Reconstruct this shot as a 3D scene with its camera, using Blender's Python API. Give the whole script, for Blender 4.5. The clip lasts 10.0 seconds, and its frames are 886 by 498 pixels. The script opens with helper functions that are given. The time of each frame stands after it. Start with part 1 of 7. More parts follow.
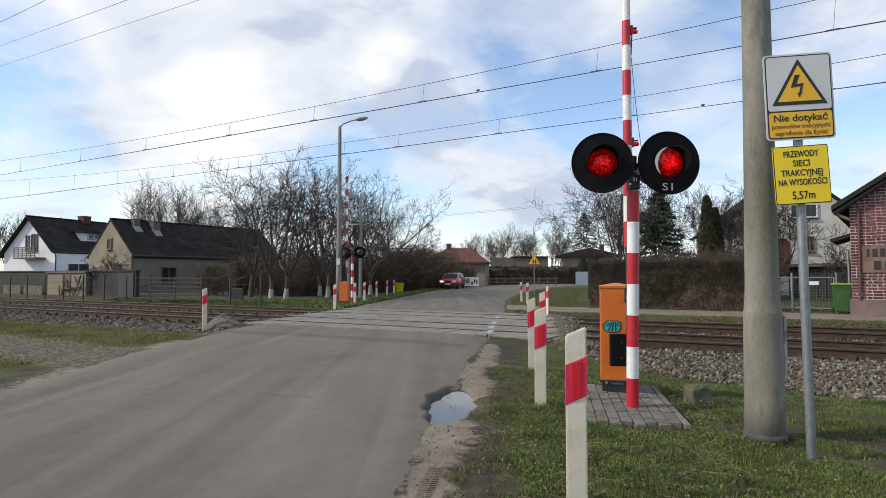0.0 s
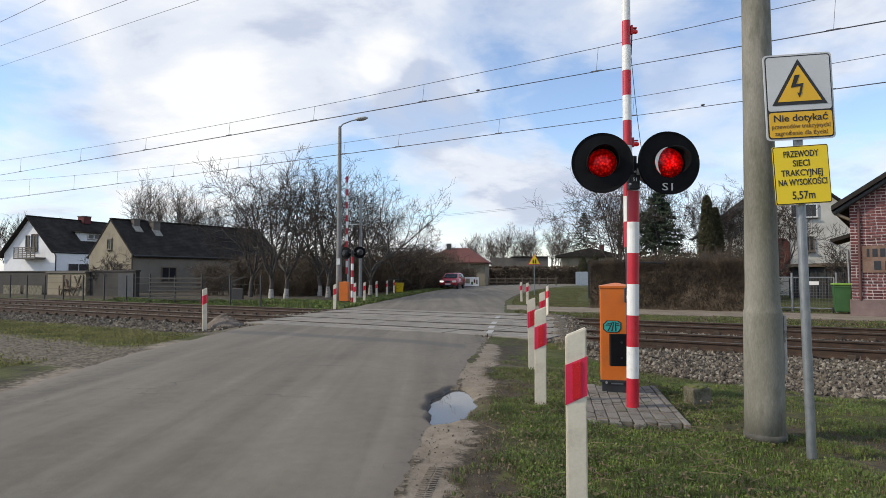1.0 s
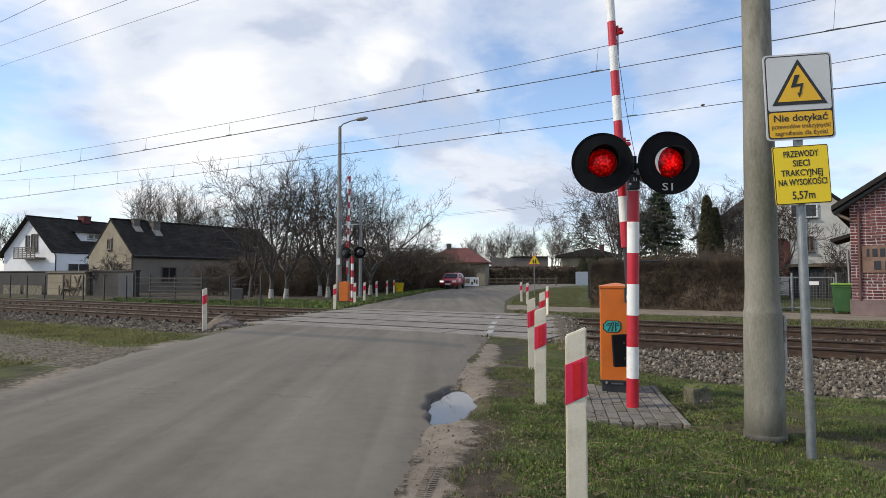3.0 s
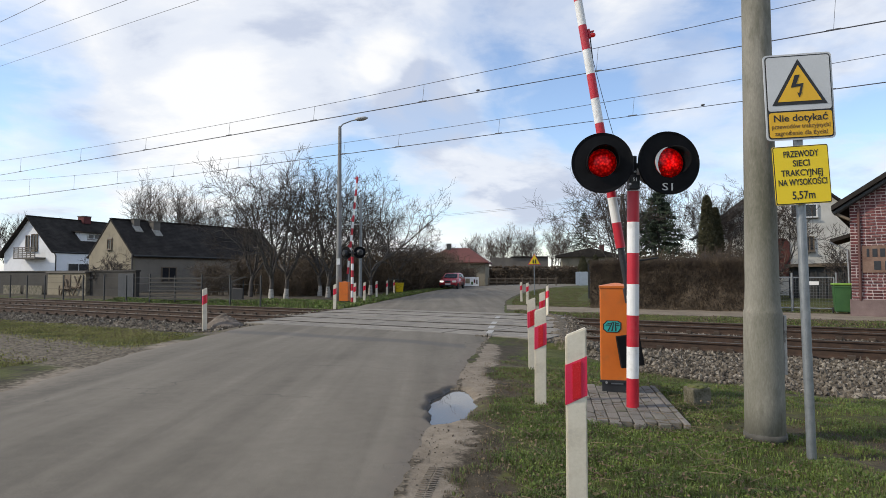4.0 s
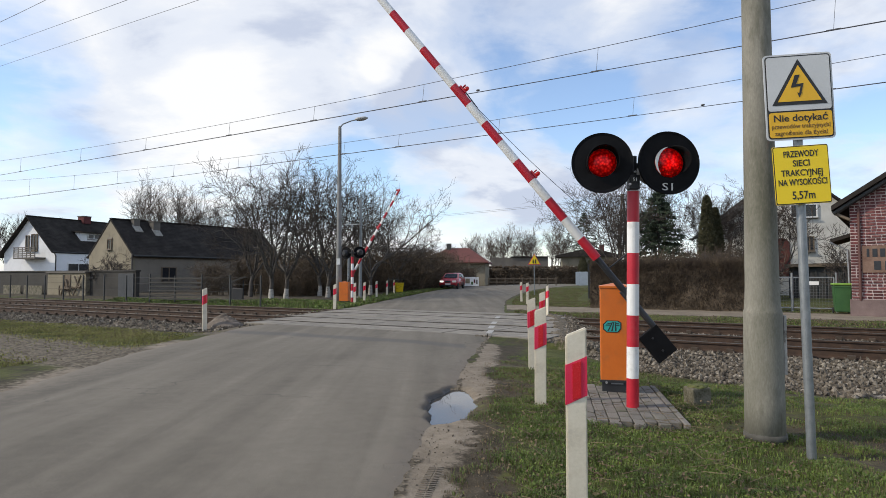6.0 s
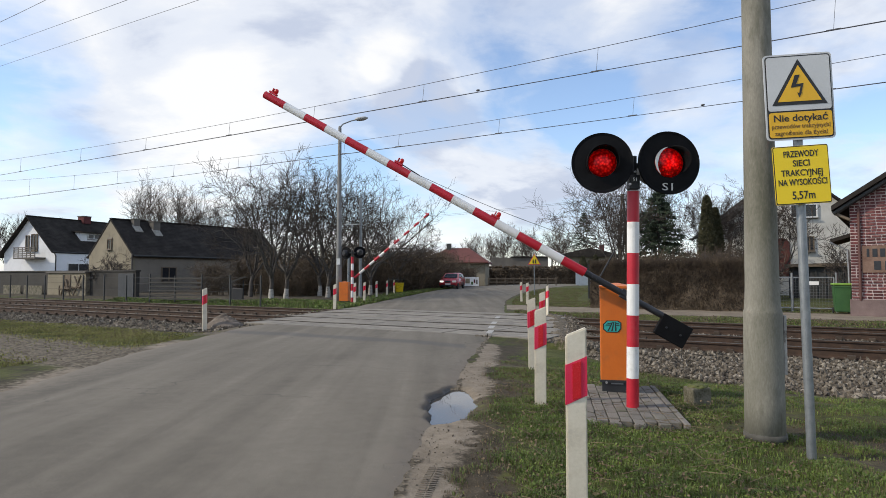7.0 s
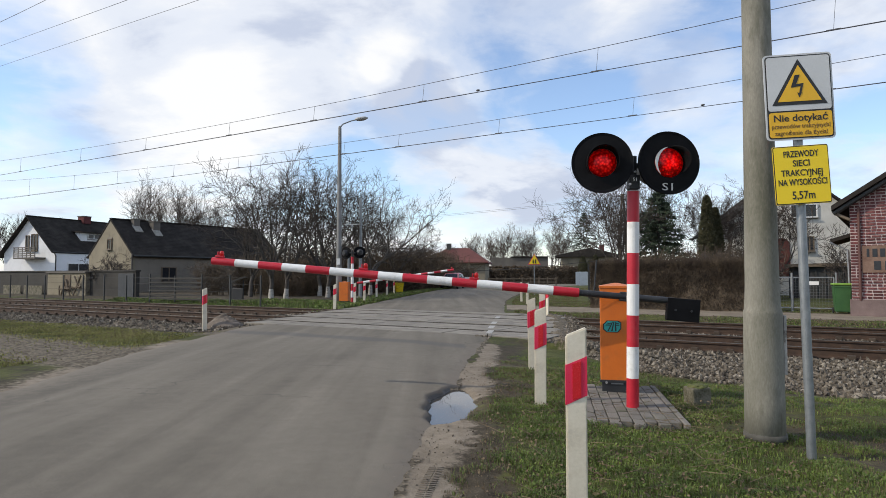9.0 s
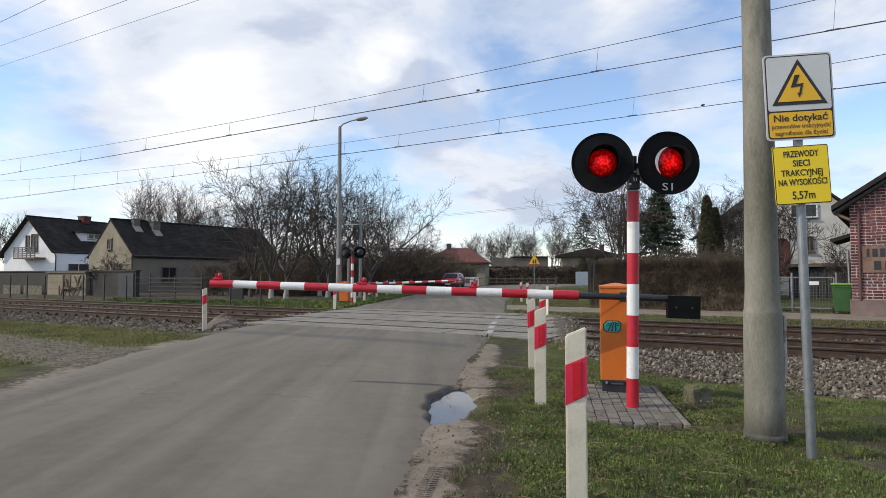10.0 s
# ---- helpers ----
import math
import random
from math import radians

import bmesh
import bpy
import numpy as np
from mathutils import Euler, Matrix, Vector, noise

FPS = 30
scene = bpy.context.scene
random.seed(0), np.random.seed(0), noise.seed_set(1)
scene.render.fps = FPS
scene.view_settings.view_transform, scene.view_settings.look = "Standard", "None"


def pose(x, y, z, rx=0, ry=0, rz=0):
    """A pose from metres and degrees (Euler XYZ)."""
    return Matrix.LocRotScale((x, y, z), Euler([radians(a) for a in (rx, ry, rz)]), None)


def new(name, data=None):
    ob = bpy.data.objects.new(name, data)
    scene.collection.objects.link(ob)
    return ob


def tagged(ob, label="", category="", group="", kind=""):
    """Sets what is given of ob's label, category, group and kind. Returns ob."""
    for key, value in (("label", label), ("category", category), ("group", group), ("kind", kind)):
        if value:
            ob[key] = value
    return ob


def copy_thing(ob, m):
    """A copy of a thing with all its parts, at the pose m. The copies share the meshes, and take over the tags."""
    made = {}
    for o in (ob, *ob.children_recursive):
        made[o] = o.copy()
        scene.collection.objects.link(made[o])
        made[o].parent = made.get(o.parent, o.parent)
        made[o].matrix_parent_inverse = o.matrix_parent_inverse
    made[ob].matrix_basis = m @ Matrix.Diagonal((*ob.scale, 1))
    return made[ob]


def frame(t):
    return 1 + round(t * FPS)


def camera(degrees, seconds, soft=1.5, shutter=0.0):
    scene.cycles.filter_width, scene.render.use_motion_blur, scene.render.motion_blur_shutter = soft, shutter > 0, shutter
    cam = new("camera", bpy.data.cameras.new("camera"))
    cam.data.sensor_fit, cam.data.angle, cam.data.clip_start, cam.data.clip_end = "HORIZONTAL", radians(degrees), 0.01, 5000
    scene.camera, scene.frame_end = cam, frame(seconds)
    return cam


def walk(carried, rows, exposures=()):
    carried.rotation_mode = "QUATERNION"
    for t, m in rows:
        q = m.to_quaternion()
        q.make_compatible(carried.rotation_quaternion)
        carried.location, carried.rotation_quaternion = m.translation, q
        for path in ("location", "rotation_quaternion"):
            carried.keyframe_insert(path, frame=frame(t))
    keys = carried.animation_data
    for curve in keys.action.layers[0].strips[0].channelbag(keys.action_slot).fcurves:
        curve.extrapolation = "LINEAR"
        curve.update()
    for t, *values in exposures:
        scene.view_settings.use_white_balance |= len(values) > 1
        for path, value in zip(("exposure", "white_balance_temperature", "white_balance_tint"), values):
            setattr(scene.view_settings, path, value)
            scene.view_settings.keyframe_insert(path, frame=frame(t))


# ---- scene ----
cam = camera(71.5, 10.0, soft=0.75)
STILL = pose(0, 0, 1.25, 92.47, 0, 0)
walk(cam, [(0.0, STILL), (10.0, STILL)])

# ---- world and sun ----
SUN_WAY = Vector((1.63, 0.30, -1.155)).normalized()
EXPOSURE = 0.0
scene.view_settings.exposure = EXPOSURE


def node(nt, kind, **values):
    n = nt.nodes.new(kind)
    for key, value in values.items():
        n.inputs[key.replace("_", " ")].default_value = value
    return n


def ramp(nt, source, stops, smooth=False):
    n = nt.nodes.new("ShaderNodeValToRGB")
    if smooth:
        n.color_ramp.interpolation = "EASE"
    while len(n.color_ramp.elements) < len(stops):
        n.color_ramp.elements.new(0.5)
    for e, (p, c) in zip(n.color_ramp.elements, stops):
        e.position = p
        e.color = (*c, 1) if isinstance(c, tuple) else (c, c, c, 1)
    nt.links.new(source, n.inputs[0])
    return n.outputs[0]


def maths(nt, op, a, b=0.0, clamp=False):
    n = nt.nodes.new("ShaderNodeMath")
    n.operation, n.use_clamp = op, clamp
    for i, v in enumerate((a, b)):
        if isinstance(v, (int, float)):
            n.inputs[i].default_value = v
        else:
            nt.links.new(v, n.inputs[i])
    return n.outputs[0]


def mix(nt, fac, a, b, mode="MIX"):
    n = nt.nodes.new("ShaderNodeMix")
    n.data_type, n.blend_type = "RGBA", mode
    for i, v in ((0, fac), (6, a), (7, b)):
        if isinstance(v, (int, float)):
            n.inputs[i].default_value = v
        elif isinstance(v, tuple):
            n.inputs[i].default_value = (*v, 1)
        else:
            nt.links.new(v, n.inputs[i])
    return n.outputs[2]


def noise_tex(nt, vec, scale, detail=4.0, rough=0.55, warp=0.0):
    n = nt.nodes.new("ShaderNodeTexNoise")
    n.inputs["Scale"].default_value, n.inputs["Detail"].default_value = scale, detail
    n.inputs["Roughness"].default_value, n.inputs["Distortion"].default_value = rough, warp
    if vec is not None:
        nt.links.new(vec, n.inputs["Vector"])
    return n.outputs["Fac"]


world = bpy.data.worlds.new("sky")
scene.world = world
world.use_nodes = True
nt = world.node_tree
nt.nodes.clear()
sky = nt.nodes.new("ShaderNodeTexSky")
sky.sky_type, sky.sun_disc = "NISHITA", False
sky.sun_elevation, sky.sun_rotation = radians(34.9), radians(-100)
sky.air_density, sky.dust_density = 1.0, 0.4
coord = nt.nodes.new("ShaderNodeTexCoord")
sep = nt.nodes.new("ShaderNodeSeparateXYZ")
nt.links.new(coord.outputs["Generated"], sep.inputs[0])
lift = maths(nt, "ADD", maths(nt, "MAXIMUM", sep.outputs[2], 0.0), 0.22)
flat = nt.nodes.new("ShaderNodeCombineXYZ")
nt.links.new(maths(nt, "DIVIDE", sep.outputs[0], lift), flat.inputs[0])
nt.links.new(maths(nt, "DIVIDE", sep.outputs[1], lift), flat.inputs[1])
flat.inputs[2].default_value = 3.7
shape = noise_tex(nt, flat.outputs[0], 1.15, 10.0, 0.55, 0.3)
wisps = noise_tex(nt, flat.outputs[0], 4.0, 7.0, 0.6, 0.5)
level = maths(nt, "ADD", shape, maths(nt, "MULTIPLY", wisps, 0.20))


def bank(way, reach, weight):
    """A broad stretch of sky round one direction, where cloud is thicker or thinner."""
    dot = nt.nodes.new("ShaderNodeVectorMath")
    dot.operation = "DOT_PRODUCT"
    nt.links.new(coord.outputs["Generated"], dot.inputs[0])
    dot.inputs[1].default_value = Vector(way).normalized()
    near = nt.nodes.new("ShaderNodeMapRange")
    near.interpolation_type = "SMOOTHSTEP"
    nt.links.new(dot.outputs["Value"], near.inputs[0])
    near.inputs[1].default_value, near.inputs[2].default_value = math.cos(radians(reach)), 1.0
    near.inputs[4].default_value = weight
    return near.outputs[0]


for way, reach, weight in (((-0.665, 1, 0.27), 9, -0.07), ((-0.69, 1, 0.39), 7, -0.06), ((-0.40, 1, 0.40), 14, 0.20), ((-0.22, 1, 0.36), 9, 0.10), ((-0.095, 1, 0.345), 4, 0.20), ((-0.03, 1, 0.26), 7, 0.20), ((-0.35, 1, 0.22), 13, 0.12), ((-0.62, 1, 0.20), 7, 0.10),
                           ((0.13, 1, 0.40), 8, -0.12), ((0.24, 1, 0.27), 6, -0.14), ((0.46, 1, 0.40), 7, -0.10), ((0.40, 1, 0.32), 5, 0.09), ((0.62, 1, 0.37), 6, 0.08), ((0.11, 1, 0.16), 7, 0.13), ((0.42, 1, 0.15), 7, -0.04), ((0.69, 1, 0.18), 6, 0.03), ((0.68, 1, 0.25), 5, -0.14)):
    level = maths(nt, "ADD", level, bank(way, reach, weight))
cover = ramp(nt, level, [(0.47, 0.04), (0.61, 0.60), (0.74, 1.0)], True)
body = noise_tex(nt, flat.outputs[0], 2.0, 7.0, 0.55, 0.25)
for way, reach, weight in (((-0.03, 1, 0.27), 6, -0.20), ((-0.095, 1, 0.36), 3, 0.16), ((-0.28, 1, 0.35), 7, -0.05), ((-0.44, 1, 0.37), 6, -0.05), ((-0.46, 1, 0.45), 9, 0.10), ((-0.35, 1, 0.24), 10, 0.12), ((-0.60, 1, 0.17), 5, -0.10), ((0.13, 1, 0.13), 8, -0.14), ((0.10, 1, 0.20), 4, 0.05), ((0.5, 1, 0.30), 18, -0.08)):
    body = maths(nt, "ADD", body, bank(way, reach, weight))
cloud = ramp(nt, body, [(0.33, (0.58, 0.64, 0.78)), (0.47, (0.82, 0.86, 0.94)), (0.62, (1.0, 1.0, 1.0))], True)
haze = ramp(nt, sep.outputs[2], [(0.0, 0.5), (0.16, 0.0)])
blue_bg = node(nt, "ShaderNodeBackground", Strength=0.15)
nt.links.new(mix(nt, 1.0, sky.outputs[0], (1.24, 1.28, 1.38), "MULTIPLY"), blue_bg.inputs[0])
cloud_bg = node(nt, "ShaderNodeBackground", Strength=1.02)
nt.links.new(cloud, cloud_bg.inputs[0])
blend = nt.nodes.new("ShaderNodeMixShader")
nt.links.new(maths(nt, "MAXIMUM", maths(nt, "MULTIPLY", cover, 0.96), haze), blend.inputs[0])
nt.links.new(blue_bg.outputs[0], blend.inputs[1])
nt.links.new(cloud_bg.outputs[0], blend.inputs[2])
out = nt.nodes.new("ShaderNodeOutputWorld")
nt.links.new(blend.outputs[0], out.inputs[0])

sun = new("sun", bpy.data.lights.new("sun", "SUN"))
sun.data.energy, sun.data.angle, sun.data.color = 3.1, radians(0.6), (1.0, 0.90, 0.75)
sun.matrix_world = Matrix.Translation((-60, -12, 50)) @ SUN_WAY.to_track_quat("-Z", "Y").to_matrix().to_4x4()


# ---- materials ----
def surf(name, stops, scale=4.0, fine=60.0, rough=0.8, bump=0.15, metal=0.0, depth=0.01, vary=0.0, coat=0.0, spec=0.5, stretch=(1, 1, 1), grime=None):
    """A surface whose colour runs over the given colours by two scales of noise, with fine relief."""
    m = bpy.data.materials.new(name)
    m.use_nodes = True
    t = m.node_tree
    b = t.nodes["Principled BSDF"]
    co = t.nodes.new("ShaderNodeTexCoord")
    mp = t.nodes.new("ShaderNodeMapping")
    mp.inputs["Scale"].default_value = stretch
    t.links.new(co.outputs["Object"], mp.inputs[0])
    v = mp.outputs[0]
    if vary:
        info = t.nodes.new("ShaderNodeObjectInfo")
        add = t.nodes.new("ShaderNodeVectorMath")
        add.operation = "ADD"
        shift = t.nodes.new("ShaderNodeCombineXYZ")
        t.links.new(maths(t, "MULTIPLY", info.outputs["Random"], 40.0), shift.inputs[0])
        t.links.new(v, add.inputs[0])
        t.links.new(shift.outputs[0], add.inputs[1])
        v = add.outputs[0]
    big = noise_tex(t, v, scale, 5.0, 0.6)
    small = noise_tex(t, v, fine, 4.0, 0.65)
    both = maths(t, "ADD", maths(t, "MULTIPLY", big, 0.65), maths(t, "MULTIPLY", small, 0.35))
    n = len(stops)
    col = ramp(t, both, [(0.36 + 0.28 * i / max(1, n - 1), c) for i, c in enumerate(stops)])
    if vary:
        dim = maths(t, "ADD", 1.0 - vary, maths(t, "MULTIPLY", info.outputs["Random"], 2 * vary))
        grey = t.nodes.new("ShaderNodeCombineColor")
        for i in range(3):
            t.links.new(dim, grey.inputs[i])
        col = mix(t, 1.0, col, grey.outputs[0], "MULTIPLY")
    if grime:
        spots = ramp(t, noise_tex(t, v, grime[1], 6.0, 0.7), [(0.52, 0.0), (0.66, grime[2])])
        col = mix(t, spots, col, grime[0])
    t.links.new(col, b.inputs["Base Color"])
    b.inputs["Metallic"].default_value = metal
    b.inputs["Specular IOR Level"].default_value = spec
    b.inputs["Coat Weight"].default_value = coat
    r = ramp(t, small, [(0.3, max(0.03, rough - 0.12)), (0.7, min(1.0, rough + 0.1))])
    t.links.new(r, b.inputs["Roughness"])
    if bump:
        bp = node(t, "ShaderNodeBump", Strength=bump, Distance=depth)
        t.links.new(both, bp.inputs["Height"])
        t.links.new(bp.outputs[0], b.inputs["Normal"])
    return m


def glowing(name, colour, strength, rough=0.3):
    m = bpy.data.materials.new(name)
    m.use_nodes = True
    b = m.node_tree.nodes["Principled BSDF"]
    b.inputs["Base Color"].default_value = (*[c * 0.5 for c in colour], 1)
    b.inputs["Roughness"].default_value = rough
    b.inputs["Emission Color"].default_value = (*colour, 1)
    b.inputs["Emission Strength"].default_value = strength
    return m


M_RED = surf("red_paint", [(0.41, 0.008, 0.023), (0.52, 0.013, 0.031)], 5, 90, 0.42, 0.05, grime=((0.3, 0.12, 0.1), 7, 0.25))
M_WHITE = surf("white_paint", [(0.70, 0.70, 0.68), (0.80, 0.80, 0.79)], 5, 90, 0.45, 0.05, grime=((0.42, 0.4, 0.36), 9, 0.35))
M_POSTWHITE = surf("cream_plastic", [(0.56, 0.50, 0.385), (0.70, 0.645, 0.53)], 4, 70, 0.5, 0.04, grime=((0.34, 0.31, 0.26), 6, 0.5))
M_POSTRED = surf("red_reflective_film", [(0.55, 0.02, 0.06), (0.70, 0.03, 0.09)], 5, 120, 0.35, 0.03)
M_REFLECT = surf("red_reflector", [(0.50, 0.015, 0.02), (0.62, 0.02, 0.03)], 20, 160, 0.25, 0.08)
M_ORANGE = surf("orange_paint", [(0.55, 0.125, 0.010), (0.64, 0.155, 0.013)], 3, 80, 0.45, 0.05, grime=((0.35, 0.12, 0.03), 5, 0.4))
M_BLACK = surf("black_paint", [(0.012, 0.013, 0.016), (0.028, 0.03, 0.034)], 6, 90, 0.5, 0.08)
M_BLACKMATT = surf("matt_black_plate", [(0.005, 0.005, 0.006), (0.010, 0.0105, 0.012)], 6, 90, 0.75, 0.05, spec=0.12)
M_STEEL = surf("galvanised_steel", [(0.20, 0.215, 0.225), (0.30, 0.315, 0.325)], 12, 90, 0.5, 0.08, 0.7)
M_BOLT = surf("zinc_bolt", [(0.4, 0.4, 0.4), (0.6, 0.6, 0.6)], 30, 90, 0.35, 0.1, 0.9)
M_CONC = surf("spun_concrete", [(0.20, 0.19, 0.162), (0.28, 0.268, 0.235), (0.34, 0.326, 0.29)], 3, 110, 0.85, 0.3, depth=0.006, grime=((0.14, 0.13, 0.11), 4, 0.55), stretch=(1, 1, 0.5))
M_SLAB = surf("crossing_concrete", [(0.135, 0.120, 0.098), (0.20, 0.181, 0.150), (0.27, 0.248, 0.21)], 2.5, 50, 0.88, 0.25, vary=0.10, grime=((0.10, 0.095, 0.09), 1.8, 0.6))
M_SLEEPER = surf("sleeper_concrete", [(0.042, 0.030, 0.021), (0.075, 0.055, 0.039)], 4, 60, 0.9, 0.3, vary=0.1)
M_RAIL = surf("rusty_rail", [(0.024, 0.013, 0.008), (0.044, 0.024, 0.014), (0.07, 0.038, 0.022)], 6, 70, 0.8, 0.3)
M_RAILHEAD = surf("polished_railhead", [(0.075, 0.064, 0.054), (0.13, 0.115, 0.10)], 10, 90, 0.6, 0.05, 0.85)
M_PAVER = surf("grey_paver", [(0.125, 0.112, 0.095), (0.20, 0.182, 0.158)], 6, 90, 0.9, 0.35, vary=0.14, grime=((0.065, 0.068, 0.03), 3, 0.65))
M_YELLOW = surf("yellow_enamel", [(0.82, 0.58, 0.010), (0.88, 0.64, 0.012)], 3, 70, 0.4, 0.03)
M_AMBER = surf("amber_enamel", [(0.74, 0.41, 0.012), (0.80, 0.46, 0.018)], 3, 70, 0.4, 0.03)
M_ENAMEL = surf("pale_grey_enamel", [(0.52, 0.53, 0.53), (0.60, 0.61, 0.61)], 3, 70, 0.42, 0.03)
M_FADEDINK = surf("faded_brown_ink", [(0.14, 0.075, 0.012), (0.24, 0.13, 0.02)], 40, 90, 0.5, 0.0)
M_INK = surf("black_ink", [(0.012, 0.012, 0.012), (0.02, 0.02, 0.02)], 10, 90, 0.5, 0.0)
M_TEAL = surf("teal_sticker", [(0.02, 0.30, 0.28), (0.03, 0.36, 0.33)], 5, 60, 0.4, 0.0)
M_CABLE = surf("dark_wire", [(0.05, 0.05, 0.055), (0.09, 0.09, 0.095)], 5, 60, 0.55, 0.0, 0.4)
M_BARK = surf("grey_bark", [(0.036, 0.031, 0.027), (0.072, 0.063, 0.055), (0.108, 0.095, 0.083)], 6, 40, 0.95, 0.5, depth=0.02)
M_TWIG = surf("brown_twigs", [(0.034, 0.026, 0.021), (0.070, 0.055, 0.045)], 2, 20, 0.95, 0.0)
# Paler copy of the twig brown: distance haze put into the colour.
M_FARTWIG = surf("hazed_far_twigs", [(0.075, 0.058, 0.047), (0.125, 0.10, 0.082)], 2, 20, 0.95, 0.0)
M_LIME = surf("limewash", [(0.28, 0.265, 0.24), (0.46, 0.44, 0.41)], 8, 50, 0.95, 0.3, grime=((0.10, 0.085, 0.07), 7, 0.9))
M_BRUSH = surf("dry_brush", [(0.045, 0.034, 0.022), (0.085, 0.062, 0.04), (0.12, 0.09, 0.06)], 1.2, 12, 0.95, 0.0)
M_HEDGETWIG = surf("hedge_twigs", [(0.016, 0.010, 0.006), (0.040, 0.027, 0.017), (0.10, 0.072, 0.044)], 2.0, 30, 0.95, 0.0)
M_HEDGE = surf("dry_beech_leaf", [(0.014, 0.009, 0.006), (0.034, 0.024, 0.015), (0.072, 0.052, 0.034)], 1.6, 25, 0.9, 0.0)
M_NEEDLE = surf("conifer_needles", [(0.018, 0.03, 0.018), (0.04, 0.058, 0.034), (0.065, 0.085, 0.05)], 1.5, 15, 0.9, 0.0)
M_THUJA = surf("winter_thuja", [(0.03, 0.032, 0.015), (0.062, 0.06, 0.028), (0.10, 0.09, 0.045)], 1.5, 15, 0.9, 0.0)
M_BLADE = surf("grass_blade", [(0.030, 0.052, 0.008), (0.090, 0.138, 0.020), (0.20, 0.255, 0.048)], 2.2, 22, 0.7, 0.0)
M_YELLOWGRASS = surf("yellowing_grass", [(0.12, 0.13, 0.026), (0.21, 0.21, 0.048), (0.30, 0.27, 0.09)], 0.8, 8, 0.8, 0.0)
M_SIDEWALL = surf("brown_grey_render", [(0.17, 0.148, 0.118), (0.25, 0.22, 0.18)], 0.6, 30, 0.92, 0.2, grime=((0.11, 0.10, 0.085), 0.9, 0.6))
M_WALLDARK = surf("dark_grey_render", [(0.028, 0.026, 0.023), (0.049, 0.045, 0.040)], 0.6, 30, 0.92, 0.2, grime=((0.04, 0.038, 0.034), 0.9, 0.6))
M_WORNPAINT = surf("worn_road_paint", [(0.26, 0.255, 0.24), (0.50, 0.49, 0.47)], 6, 60, 0.85, 0.1, grime=((0.16, 0.155, 0.145), 5, 0.9))
M_GROOVESHADE = surf("groove_shade", [(0.035, 0.030, 0.024), (0.07, 0.061, 0.05)], 5, 60, 0.95, 0.2, spec=0.1)
M_STRAW = surf("dead_grass", [(0.065, 0.045, 0.026), (0.12, 0.088, 0.05), (0.20, 0.155, 0.095)], 1.2, 9, 0.85, 0.0)
M_RENDERW = surf("white_render", [(0.72, 0.73, 0.74), (0.80, 0.81, 0.82)], 0.8, 40, 0.9, 0.1, grime=((0.5, 0.5, 0.5), 0.7, 0.3))
M_BEIGE = surf("beige_render", [(0.19, 0.165, 0.115), (0.27, 0.236, 0.172)], 0.6, 30, 0.92, 0.2, grime=((0.12, 0.105, 0.08), 0.8, 0.7))
M_GREYWALL = surf("weathered_grey_render", [(0.10, 0.09, 0.077), (0.16, 0.143, 0.125)], 0.6, 30, 0.92, 0.2, grime=((0.11, 0.10, 0.085), 0.9, 0.6))
M_CREAM = surf("cream_render", [(0.50, 0.48, 0.43), (0.62, 0.60, 0.55)], 0.7, 30, 0.92, 0.15, grime=((0.35, 0.33, 0.3), 0.6, 0.4))
M_ROOFDARK = surf("dark_roof_sheet", [(0.020, 0.018, 0.016), (0.033, 0.029, 0.026), (0.050, 0.045, 0.039)], 1.1, 9, 0.92, 0.3, depth=0.03, spec=0.12)
M_ROOFRED = surf("red_roof_tile", [(0.09, 0.026, 0.021), (0.135, 0.04, 0.031)], 0.8, 12, 0.8, 0.3, depth=0.03)
M_CHIM = surf("red_chimney_brick", [(0.085, 0.020, 0.021), (0.13, 0.032, 0.031)], 3, 30, 0.9, 0.2)
M_WOOD = surf("weathered_wood", [(0.10, 0.075, 0.05), (0.19, 0.15, 0.11)], 3, 40, 0.9, 0.3, stretch=(1, 1, 0.2))
M_FENCEDARK = surf("dark_fence_steel", [(0.02, 0.022, 0.022), (0.04, 0.042, 0.042)], 4, 40, 0.7, 0.1)
M_BRICK = surf("old_red_brick", [(0.055, 0.018, 0.020), (0.105, 0.032, 0.033), (0.17, 0.06, 0.055)], 7, 60, 0.92, 0.3, vary=0.40)
M_MORTAR = surf("pale_mortar", [(0.36, 0.26, 0.245), (0.52, 0.43, 0.41), (0.68, 0.60, 0.57)], 1.3, 60, 0.95, 0.3)
M_PLINTH = surf("mauve_plinth_render", [(0.13, 0.09, 0.085), (0.20, 0.145, 0.135)], 3, 40, 0.9, 0.3)
M_BIN = surf("green_bin_plastic", [(0.025, 0.085, 0.025), (0.04, 0.12, 0.035)], 3, 60, 0.55, 0.05)
M_BINLID = surf("lime_bin_lid", [(0.16, 0.30, 0.04), (0.20, 0.36, 0.06)], 3, 60, 0.5, 0.05)
M_GLASS = surf("dark_window_glass", [(0.012, 0.014, 0.018), (0.03, 0.034, 0.04)], 2, 20, 0.12, 0.0)
M_FRAMEW = surf("white_window_frame", [(0.66, 0.66, 0.65), (0.76, 0.76, 0.75)], 4, 40, 0.5, 0.0)
M_CARRED = surf("red_car_paint", [(0.36, 0.012, 0.022), (0.42, 0.016, 0.028)], 2, 60, 0.3, 0.0, coat=1.0)
M_TYRE = surf("tyre_rubber", [(0.012, 0.012, 0.012), (0.025, 0.025, 0.025)], 8, 60, 0.85, 0.1)
